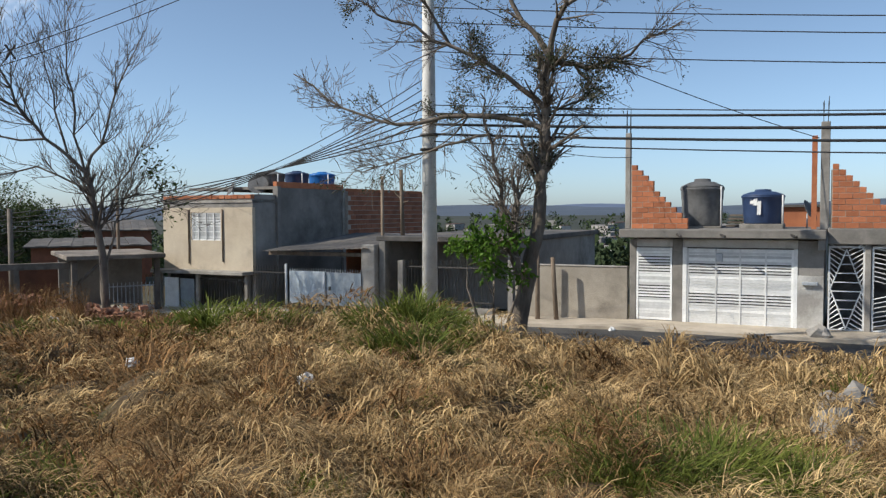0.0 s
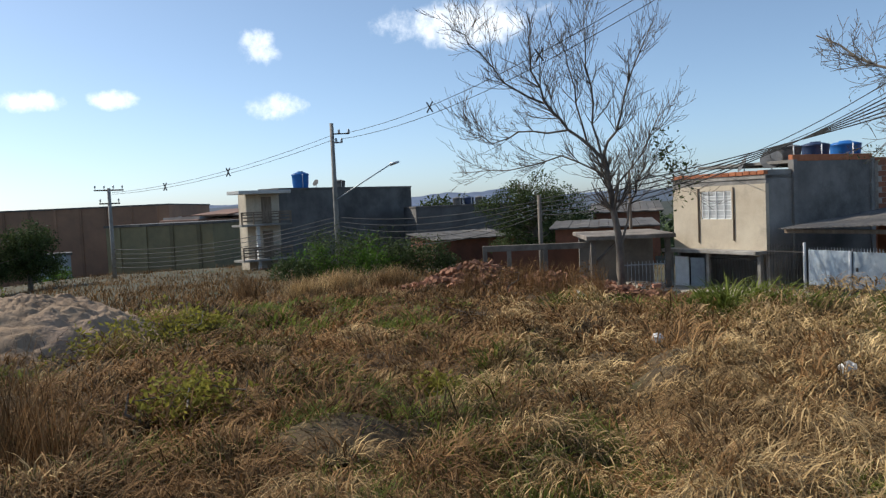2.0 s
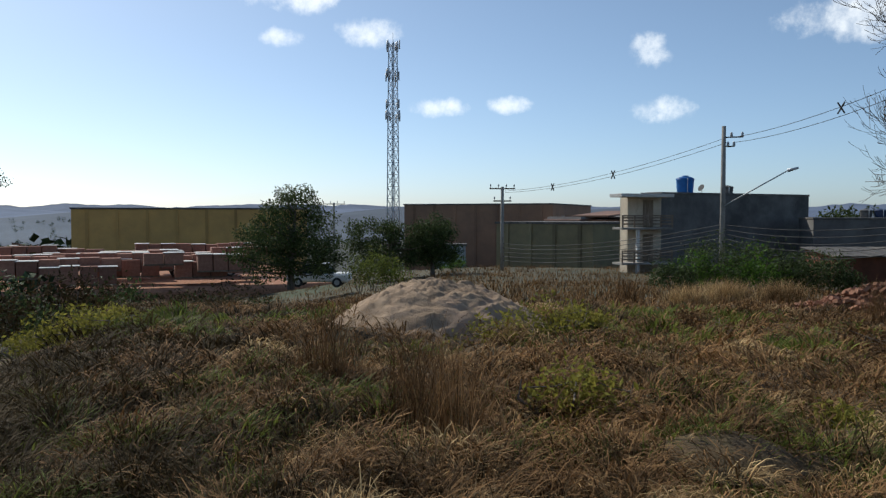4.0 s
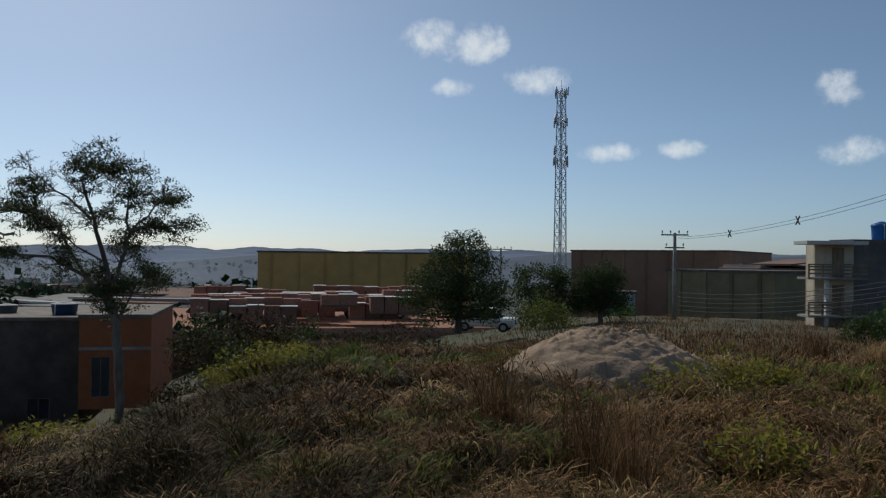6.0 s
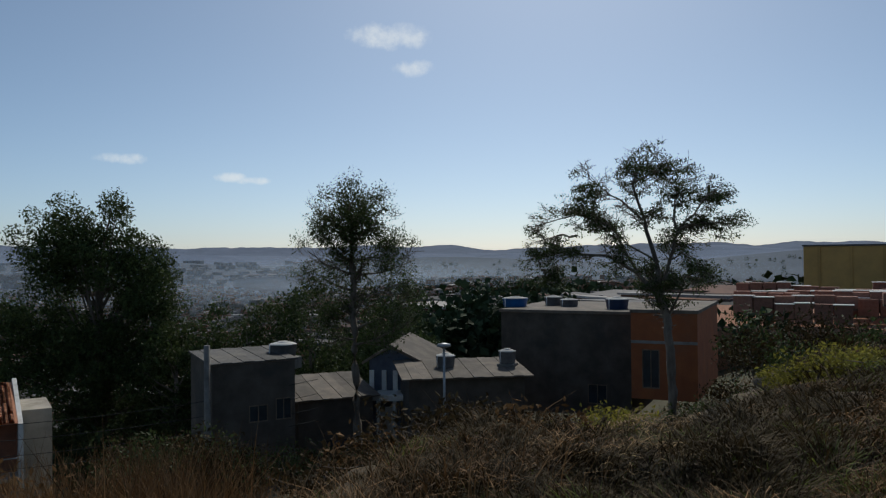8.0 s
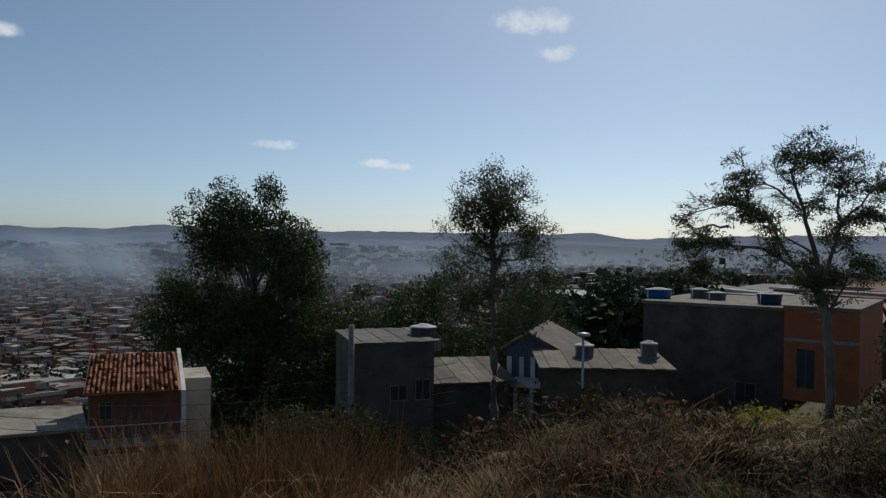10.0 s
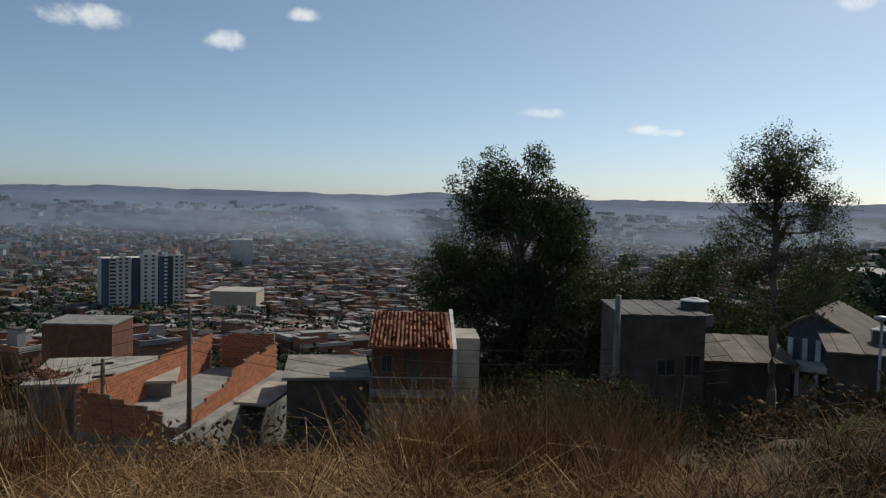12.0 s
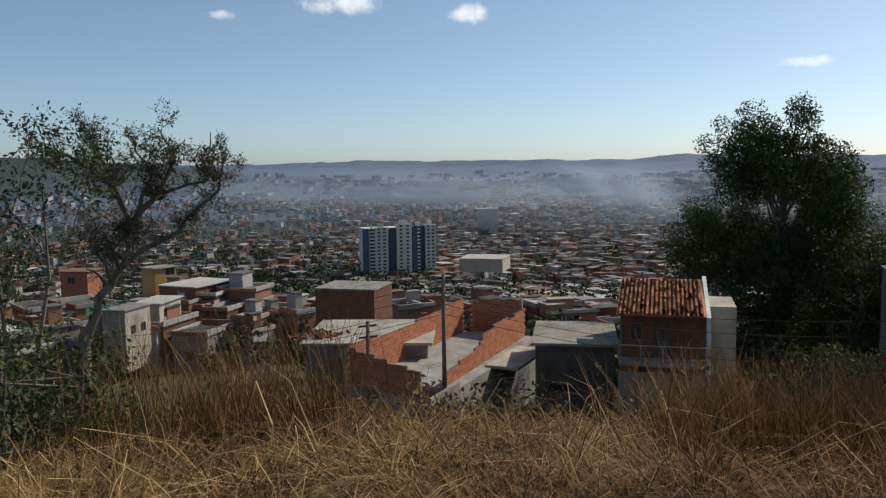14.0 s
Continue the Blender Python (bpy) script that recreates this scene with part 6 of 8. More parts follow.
# balcony house beyond the field
def balcony_house():
    a, b = place(48.85, 60.6), place(46.6, 62)
    top, zb = rise(1.25, 61), rise(-5, 61)
    h, L = house(a, b, 1.0, top, zb, PLASTER_BEIGE, "three-storey house with tiered balconies and a bare grey side", "flat", CONCRETE, 0.0)
    m, L = between(a, b)
    st = 2.5
    for k in range(2):
        z = rise(-0.82, 60) - 2.54 * k
        part("balcony_slab", boxes((-1.25, -1.5, z - 0.15, L + 0.1, 0.0, z), bevel=0.01), CONCRETE, h)
        rail = part("balustrade", boxes((-1.25, -1.5, z + 0.8, L + 0.1, -1.42, z + 0.9)), TIMBER, h, "brown slatted balcony rail")
        for s in (0.2, 0.45, 0.65):
            part("slat", boxes((-1.25, -1.49, z + s, L + 0.1, -1.44, z + s + 0.1)), TIMBER, rail)
        for x in (-1.25, -0.3, L * 0.33, L * 0.66, L):
            part("baluster", boxes((x, -1.48, z, x + 0.1, -1.4, z + 0.9)), TIMBER, rail)
        part("door", boxes((L * 0.45, -0.04, z, L * 0.75, -0.003, z + 2.0)), TIMBER, h)
        part("column", boxes((0.0, -1.4, z - st, 0.22, -1.2, z - 0.15)), PLASTER_WHITE, h)
    part("eave", boxes((-1.4, -1.6, top, L + 0.1, 0.2, top + 0.25), bevel=0.02), CONCRETE_LIGHT, h)
    c, d = place(46.6, 62), place(37.3, 74)
    m2, L2 = between(c, d)
    side, _ = house(c, d, 2.2, rise(1.35, 68), rise(-5, 68), CEMENT_DARK, "long windowless grey rendered building", "flat", ROOF_DARK, 0.05)
    for s, hh in ((0.22, 1.0), (0.5, 0.8)):
        bm = bmesh.new(); tube(bm, (L2 * s, 1, rise(1.35, 68)), (L2 * s, 1, rise(1.35, 68) + hh), 0.03, sides=5); part("rod", bm, STEEL_DARK, side)
    e = c.lerp(d, 0.24); e2 = c.lerp(d, 0.35); e3 = c.lerp(d, 0.52)
    away = m2.to_3x3() @ Vector((0, 1.6, 0))
    zt = rise(1.35, 68) + 0.16
    water_tank(Matrix.Translation((e.x + away.x, e.y + away.y, zt)), 0.68, 1.2, TANK_BLUE, "blue plastic water tank on the grey building")
    dish(Matrix.Translation((e2.x + away.x, e2.y + away.y, zt)), 0.3)
    water_tank(Matrix.Translation((e3.x + away.x, e3.y + away.y, zt)), 0.5, 0.6, TANK_GREY, "small dark tank on the grey building")
    house(place(37.0, 68), place(29.8, 71), 4, rise(-0.25, 68), rise(-5, 68), CEMENT_DARK, "lower grey rendered building beside it", "flat", ROOF_DARK, 0.05)
    house(place(35.6, 53), place(30.0, 56), 4, rise(-2.6, 54), rise(-6, 54), BRICK_DARK, "low red-brown shed behind the rubble", "shed", ROOF_DARK, 0.3, back_top=rise(-2.2, 54))
    for az, mat in ((34.0, TANK_GREY), (33.2, TANK_NAVY), (32.4, TANK_GREY)):
        p = place(az, 71.5, rise(-0.25, 68) + 0.16); water_tank(Matrix.Translation(p), 0.45, 0.6, mat, "small rooftop water tank on the low building")


balcony_house()


def yard_frame():
    f = thing("shelter", Matrix.Identity(4), "unfinished shelter of concrete posts and beams", "shelter")
    a, b = place(32.4, 30), place(24.6, 30)
    m, L = between(a, b)
    f.matrix_world = m
    z = rise(-3.4, 30)
    g = lambda p: land(p.x, p.y) - 0.2
    part("beam", boxes((0, 0, z - 0.1, L, 0.18, z + 0.12), bevel=0.012), OLD_CONCRETE, f)
    for s in (0.0, 0.22, 0.55, 0.96):
        part("post", boxes((s * L, 0, g(a), s * L + 0.16, 0.16, z - 0.1), bevel=0.01), OLD_CONCRETE, f)
    part("wall", boxes((0.2, 3, g(a), L, 3.2, z - 0.25)), BRICK_DARK, f, "red block wall behind the posts")
    part("panel", boxes((L * 0.3, -0.04, z - 1.3, L * 0.36, -0.002, z - 0.8)), PAINT_YELLOW, f, "yellow board on the shelter")
    a, b = place(24.8, 29), place(19.2, 29.5)
    m, L = between(a, b)
    c = thing("shelter", m, "open concrete shelter with a flat slab roof", "shelter")
    z = rise(-3.0, 29)
    part("roof", boxes((-0.2, -0.4, z - 0.02, L, 4, z + 0.13), bevel=0.02), OLD_CONCRETE, c)
    part("wall", boxes((0, 3.6, g(a), L, 3.8, z - 0.05)), PLASTER_GREY, c)
    for s in (0.0, 0.9):
        part("post", boxes((s * L, 0, g(a), s * L + 0.18, 0.18, z - 0.05), bevel=0.01), OLD_CONCRETE, c)
    bm = bmesh.new(); tube(bm, (0.1, 0.1, z - 0.9), (1.0, 0.1, z - 0.05), 0.06, sides=6); part("brace", bm, OLD_CONCRETE, c)
    railing("fence", m @ Matrix.Translation((L * 0.35, 0.05, g(a) + 0.1)), L * 0.6, 1.25, "grey steel fence with upright bars", 0.13, STEEL, False)
    house(place(27.2, 40), place(20.4, 40), 6, rise(-2.2, 40), rise(-6, 40), BRICK_DARK, "low house with a dark roof behind the bare tree", "shed", ROOF_DARK, 0.3, back_top=rise(-1.7, 46))
    house(place(24.5, 52), place(20.0, 52), 6, rise(-1.2, 52), rise(-5, 52), BRICK_DARK, "brick house behind the shelters", "shed", ROOF_DARK, 0.3, ((0.4, 1.2, 2.0, 0.8),), back_top=rise(-0.6, 52))


yard_frame()


def hall(a, b, depth, top, bottom, mat, label, ribs=8, cap=ROOF_DARK):
    m, L = between(a, b)
    h = thing("hall", m, label, "industrial hall")
    part("wall", boxes((0, 0, bottom, L, 0.3, top)), mat, h)
    part("side_wall", boxes((0, 0.3, bottom, 0.3, depth, top)), mat, h)
    part("side_wall", boxes((L - 0.3, 0.3, bottom, L, depth, top)), mat, h)
    part("roof", boxes((-0.15, -0.15, top, L + 0.15, depth, top + 0.25)), cap, h)
    for k in range(ribs):
        x = (k + 0.5) * L / ribs
        part("rib", boxes((x - 0.2, -0.15, bottom, x + 0.2, 0.0, top)), mat, h)
    return h, L


hall(place(86.8, 130), place(71.5, 126), 30, rise(0.4, 130), rise(-4.5, 130), PAINT_YELLOW, "long ochre industrial hall beyond the brick yard", 8)
hall(place(64.6, 150), place(54.0, 140), 30, rise(0.75, 146), rise(-5, 146), HALL_BROWN, "long reddish-brown industrial hall", 7)
hall(place(58.0, 95), place(51.2, 88), 12, rise(-0.6, 92), rise(-5, 92), OLIVE_RENDER, "dull ochre building with a flat roof", 4)
hall(place(62.3, 88), place(60.2, 88), 3, rise(-2.2, 88), rise(-4.6, 88), SHEET, "grey-green sheet fence by the halls", 3)


def mast():
    p = place(65.4, 170)
    zb = rise(-2.2, 170)
    h = rise(12.1, 170) - zb
    t = thing("radio_mast", Matrix.Translation((p.x, p.y, zb)) @ Matrix.Rotation(0.5, 4, "Z"), "tall grey lattice radio mast with antennas", "radio mast")
    wid = lambda z: 0.98 - 0.36 * z / h
    corner = [(-1, -1), (1, -1), (1, 1), (-1, 1)]
    for cx, cy in corner:
        bm = bmesh.new(); tube(bm, (cx * wid(0), cy * wid(0), -1), (cx * wid(h), cy * wid(h), h), 0.13, 0.1, sides=4); part("leg", bm, STEEL, t)
    n = 17
    for k in range(n):
        z0, z1 = k * h / n, (k + 1) * h / n
        bm = bmesh.new()
        for i in range(4):
            (ax, ay), (bx, by) = corner[i], corner[(i + 1) % 4]
            tube(bm, (ax * wid(z0), ay * wid(z0), z0), (bx * wid(z1), by * wid(z1), z1), 0.055, sides=3, caps=False)
            tube(bm, (bx * wid(z0), by * wid(z0), z0), (ax * wid(z1), ay * wid(z1), z1), 0.055, sides=3, caps=False)
            tube(bm, (ax * wid(z0), ay * wid(z0), z0), (bx * wid(z0), by * wid(z0), z0), 0.055, sides=3, caps=False)
        part("bracing", bm, STEEL, t)
    rng = np.random.default_rng(5)
    for z in (h - 0.6, h - 0.9, h - 6.5, h - 7.2, h - 13, h - 15.2, h - 15.8):
        for k in range(4):
            a = k * 1.57 + rng.uniform(-0.3, 0.3); rr = wid(z) + 0.9
            bm = bmesh.new(); tube(bm, (rr * math.cos(a), rr * math.sin(a), z - 0.9), (rr * math.cos(a), rr * math.sin(a), z + 0.9), 0.16, sides=6)
            tube(bm, (0.5 * math.cos(a), 0.5 * math.sin(a), z), (rr * math.cos(a), rr * math.sin(a), z), 0.05, sides=4); part("antenna", bm, STEEL, t)
    bm = bmesh.new(); tube(bm, (0, 0, h), (0, 0, h + 2.0), 0.05, sides=4); part("lightning_rod", bm, STEEL, t)


mast()


# brick yard
BRICK_DULL = material("dusty_clay_brick", (0.36, 0.18, 0.125), (0.26, 0.125, 0.085), 4, 0.95, 0.5, grain=20, spread=0.25)


def brick_stack(a, L, D, hgt, seed):
    m = Matrix.Translation(a) @ Matrix.Rotation(radians(84 + seed % 3), 4, "Z")
    t = thing("brick_stack", m, "stack of red clay bricks on pallets under pale sheets", "brick stack", "brick yard stacks")
    rng = np.random.default_rng(seed)
    n = max(2, int(L / 1.1))
    for k in range(n):
        hh = hgt * rng.uniform(0.93, 1.04)
        part("bricks", boxes((k * L / n, 0, 0.12, (k + 1) * L / n - 0.08, D, hh), bevel=0.02), BRICK_DULL, t)
        if rng.uniform() < 0.3:
            part("cover", boxes((k * L / n - 0.06, -0.08, hh + 0.004, (k + 1) * L / n + 0.02, D + 0.1, hh + 0.05)), CONCRETE_LIGHT, t, "pale cover sheet")
        part("pallet", boxes((k * L / n, 0, 0, (k + 1) * L / n - 0.08, D, 0.12)), TIMBER, t)


rs = np.random.default_rng(9)
for k in range(36):
    az = 91.0 - (k % 12) * 1.2 + rs.uniform(-0.3, 0.3)
    d = 64 + 6 * (k // 12) + rs.uniform(-3, 3)
    p = place(az, d, 0)
    zt = rise(-2.75 + rs.uniform(-0.6, 0.2) + 0.35 * (k // 12), d)
    hh = rs.uniform(0.8, 1.5)
    zg = zt - hh
    brick_stack(Vector((p.x, p.y, zg)), rs.uniform(2.2, 5.0), 1.2, hh, k)
yard = tagged(part("yard_terrace", boxes((-17, -9, -6, 17, 16, 0.0), bevel=0.3), RUBBLE), "trodden red earth terrace of the brick yard", "ground", kind="structure")
p = place(84.0, 70); yard.matrix_world = Matrix.Translation((p.x, p.y, rise(-4.3, 70))) @ Matrix.Rotation(radians(84), 4, "Z")


def wheel(parent, x, y, z, r, w):
    bm = bmesh.new(); tube(bm, (x, y - w / 2, z), (x, y + w / 2, z), r, sides=16); tyre = part("wheel", bm, CABLE, parent)
    bm = bmesh.new(); tube(bm, (x, y - w / 2 - 0.01, z), (x, y + w / 2 + 0.01, z), r * 0.55, sides=12); part("rim", bm, STEEL, tyre)


def truck():
    p = place(78.6, 72, rise(-4.2, 72))
    t = thing("truck", Matrix.Translation(p) @ Matrix.Rotation(radians(84), 4, "Z"), "old flatbed truck with a white cab in the brick yard", "truck")
    cab = part("cab", boxes((-2.9, -1.0, 0.6, -1.5, 1.0, 2.3), bevel=0.12), PLASTER_WHITE, t)
    part("windscreen", boxes((-2.6, -1.02, 1.5, -1.75, -1.003, 2.05), bevel=0.004), GLASS, cab)
    part("load_bed", boxes((-1.4, -1.1, 0.9, 2.8, 1.1, 1.05), bevel=0.02), TIMBER, t)
    for y in (-1.1, 1.04):
        part("side_board", boxes((-1.4, y, 1.05, 2.8, y + 0.06, 1.6)), TIMBER, t)
    for x in (-2.2, 1.2, 2.2):
        for y in (-0.85, 0.85):
            wheel(t, x, y, 0.45, 0.45, 0.28)


def parked_car():
    p = place(70.6, 50, rise(-5.0, 50))
    t = thing("car", Matrix.Translation(p) @ Matrix.Rotation(radians(60), 4, "Z"), "small white car parked under the trees", "car")
    body = part("body", boxes((-1.9, -0.8, 0.3, 1.9, 0.8, 0.85), bevel=0.12), PAINT_WHITE, t)
    bm = bmesh.new()
    lo = [bm.verts.new(c) for c in ((-1.3, -0.74, 0.83), (1.0, -0.74, 0.83), (1.0, 0.74, 0.83), (-1.3, 0.74, 0.83))]
    hi = [bm.verts.new(c) for c in ((-0.85, -0.62, 1.4), (0.5, -0.62, 1.4), (0.5, 0.62, 1.4), (-0.85, 0.62, 1.4))]
    bm.faces.new(hi)
    for k in range(4):
        bm.faces.new((lo[k], lo[(k + 1) % 4], hi[(k + 1) % 4], hi[k]))
    part("cabin", bm, GLASS, t)
    part("roof", boxes((-0.85, -0.62, 1.4, 0.5, 0.62, 1.46), bevel=0.02), PAINT_WHITE, t)
    for x in (-1.2, 1.2):
        for y in (-0.72, 0.72):
            wheel(t, x, y, 0.3, 0.3, 0.2)
    for y in (-0.55, 0.55):
        part("headlight", boxes((1.88, y - 0.14, 0.55, 1.93, y + 0.14, 0.7), bevel=0.02), STEEL, t)


truck()
parked_car()

# houses on the slope
PB = rise(-14.5, 38)
# The cement walls below have their backlit shade in the colour.
H1, L1 = house(place(107.0, 43), place(98.0, 41), 8, rise(-4.1, 42), rise(-11, 42), SHADED_CEMENT, "big unpainted grey house on the slope", "flat", FIBRE, 0.1, ((0.75, 1.0, 0.6, 1.0),))
H2, L2 = house(place(98.0, 38.5), place(93.6, 38), 8, rise(-4.1, 38), rise(-10, 38), PAINT_ORANGE, "orange painted house in the shade", "flat", FIBRE, 0.05, ((0.3, 0.8, 0.5, 1.8),))
part("band", boxes((0, -0.03, rise(-6.2, 38), L2, -0.003, rise(-6.0, 38))), CONCRETE, H2)
# The pale lid colour paints sunlight on top of the dark tanks.
for az, d, el, r, hh, mat in ((98.9, 43, -3.95, 0.6, 0.55, TANK_NAVY), (102.2, 45, -3.8, 0.5, 0.4, TANK_GREY), (103.3, 46, -3.9, 0.5, 0.5, TANK_GREY), (106.0, 45, -3.9, 0.7, 0.5, TANK_BLUE)):
    q = place(az, d, rise(-4.1, 42) + 0.16); water_tank(Matrix.Translation(q), r, hh, mat, "dark water tank on the roof, its lid coloured pale as sunlit", CONCRETE_LIGHT)
H3, L3 = house(place(113.6, 35), place(105.4, 36), 3.2, rise(-8.7, 35), rise(-15, 35), SHADED_CEMENT, "low house with a wide fibre-cement roof", "shed", FIBRE, 0.35, ((0.3, 1.0, 0.7, 0.9),), back_top=rise(-7.4, 38.6))
H4, L4 = house(place(121.4, 36), place(116.2, 37), 3.4, rise(-10.0, 36), rise(-15, 36), SHADED_CEMENT, "low house with a brown sheet roof", "shed", FIBRE, 0.3, ((0.5, 1.2, 0.6, 0.9),), back_top=rise(-8.3, 39.6))
H5, L5 = house(place(127.2, 33), place(121.6, 34), 3.4, rise(-7.3, 33), rise(-16, 33), SHADED_CEMENT, "tall narrow bare cement house", "shed", ROOF_DARK, 0.1, ((0.55, 0.8, 2.8, 0.7), (0.86, 0.7, 2.8, 0.9)), back_top=rise(-6.3, 36.6))
bm = bmesh.new(); tube(bm, (-0.25, -0.3, rise(-16, 33)), (-0.25, -0.3, rise(-5.85, 33)), 0.13, 0.12, sides=8); part("post", bm, CONCRETE, H5)
# Lids in pale colour again, for the sun on these tanks.
for az, d, el, r in ((122.4, 35.6, -6.9, 0.58), (111.0, 37.2, -7.9, 0.44), (106.6, 37.6, -7.6, 0.4)):
    q = place(az, d, rise(el, d)); water_tank(Matrix.Translation(q), r, 0.6, TANK_GREY, "dark water tank on a stand, its lid coloured pale as sunlit", CONCRETE_LIGHT, base=0.5)


def gable_house():
    a, b = place(116.4, 39), place(112.0, 38.5)
    m, L = between(a, b)
    h = thing("house", m, "white gabled house with blue panels and a columned porch", "house")
    zb, ze, zr = rise(-13.5, 39), rise(-7.9, 39), rise(-6.5, 39)
    bm = bmesh.new()
    pts = [(0, zb), (L, zb), (L, ze), (L * 0.35, zr), (0, ze + 0.4)]
    fr, bk = [bm.verts.new((x, 0, z)) for x, z in pts], [bm.verts.new((x, 0.2, z)) for x, z in pts]
    bm.faces.new(fr); bm.faces.new(bk[::-1])
    for i in range(5):
        bm.faces.new((fr[i], bk[i], bk[(i + 1) % 5], fr[(i + 1) % 5]))
    part("front_wall", bm, PAINT_BLUE, h, "blue-grey gable front")
    for s in (0.04, 0.24, 0.42, 0.6, 0.78, 0.96):
        x = s * L
        part("pilaster", boxes((x - 0.11, -0.1, rise(-10.0, 39), x + 0.11, 0.0, ze - 0.05)), PAINT_WHITE, h)
    for x0, z0, x1, z1 in ((-0.3, ze + 0.25, L * 0.35, zr + 0.1), (L * 0.35, zr + 0.1, L + 0.35, ze - 0.1)):
        bm = bmesh.new()
        vs = [bm.verts.new(c) for c in ((x0, -0.35, z0), (x1, -0.35, z1), (x1, 6, z1), (x0, 6, z0), (x0, -0.35, z0 + 0.14), (x1, -0.35, z1 + 0.14), (x1, 6, z1 + 0.14), (x0, 6, z0 + 0.14))]
        for f in ((3, 2, 1, 0), (4, 5, 6, 7), (0, 1, 5, 4), (1, 2, 6, 5), (2, 3, 7, 6), (3, 0, 4, 7)):
            bm.faces.new([vs[i] for i in f])
        part("roof", bm, FIBRE, h, "pale verge and roof slope")
    part("porch_roof", boxes((0.4, -1.4, rise(-10.0, 38), L + 0.4, 0, rise(-9.6, 38)), bevel=0.02), PLASTER_WHITE, h)
    for s in (0.2, 0.45, 0.62, 1.05):
        part("porch_column", boxes((s * L, -1.35, zb, s * L + 0.16, -1.2, rise(-10.0, 38))), PAINT_WHITE, h)
    for s in (0.3, 0.75):
        part("door", boxes((s * L - 0.35, -0.05, rise(-12.6, 39), s * L + 0.35, -0.003, rise(-10.5, 39))), PAINT_WHITE, h)
    part("side_wall", boxes((L - 0.2, 0.2, zb, L, 5.8, ze - 0.1)), PLASTER_WHITE, h)
    part("side_wall", boxes((0, 0.2, zb, 0.2, 5.8, ze)), PLASTER_WHITE, h)
    part("back_wall", boxes((0, 5.8, zb, L, 6, ze - 0.1)), PLASTER_WHITE, h)


gable_house()
sl = place(111.1, 33)
lp = thing("street_lamp", Matrix.Translation((sl.x, sl.y, rise(-13, 33))), "slim street lamp post before the roofs", "street lamp")
bm = bmesh.new(); tube(bm, (0, 0, -0.5), (0, 0, rise(-6.5, 33) - rise(-13, 33)), 0.06, 0.05, sides=8); part("post", bm, STEEL, lp)
bm = bmesh.new(); lathe(bm, [(0.06, 0), (0.3, 0.06), (0.26, 0.16), (0.05, 0.2)], 12, (0, 0, rise(-6.5, 33) - rise(-13, 33))); part("lamp_head", bm, STEEL, lp)


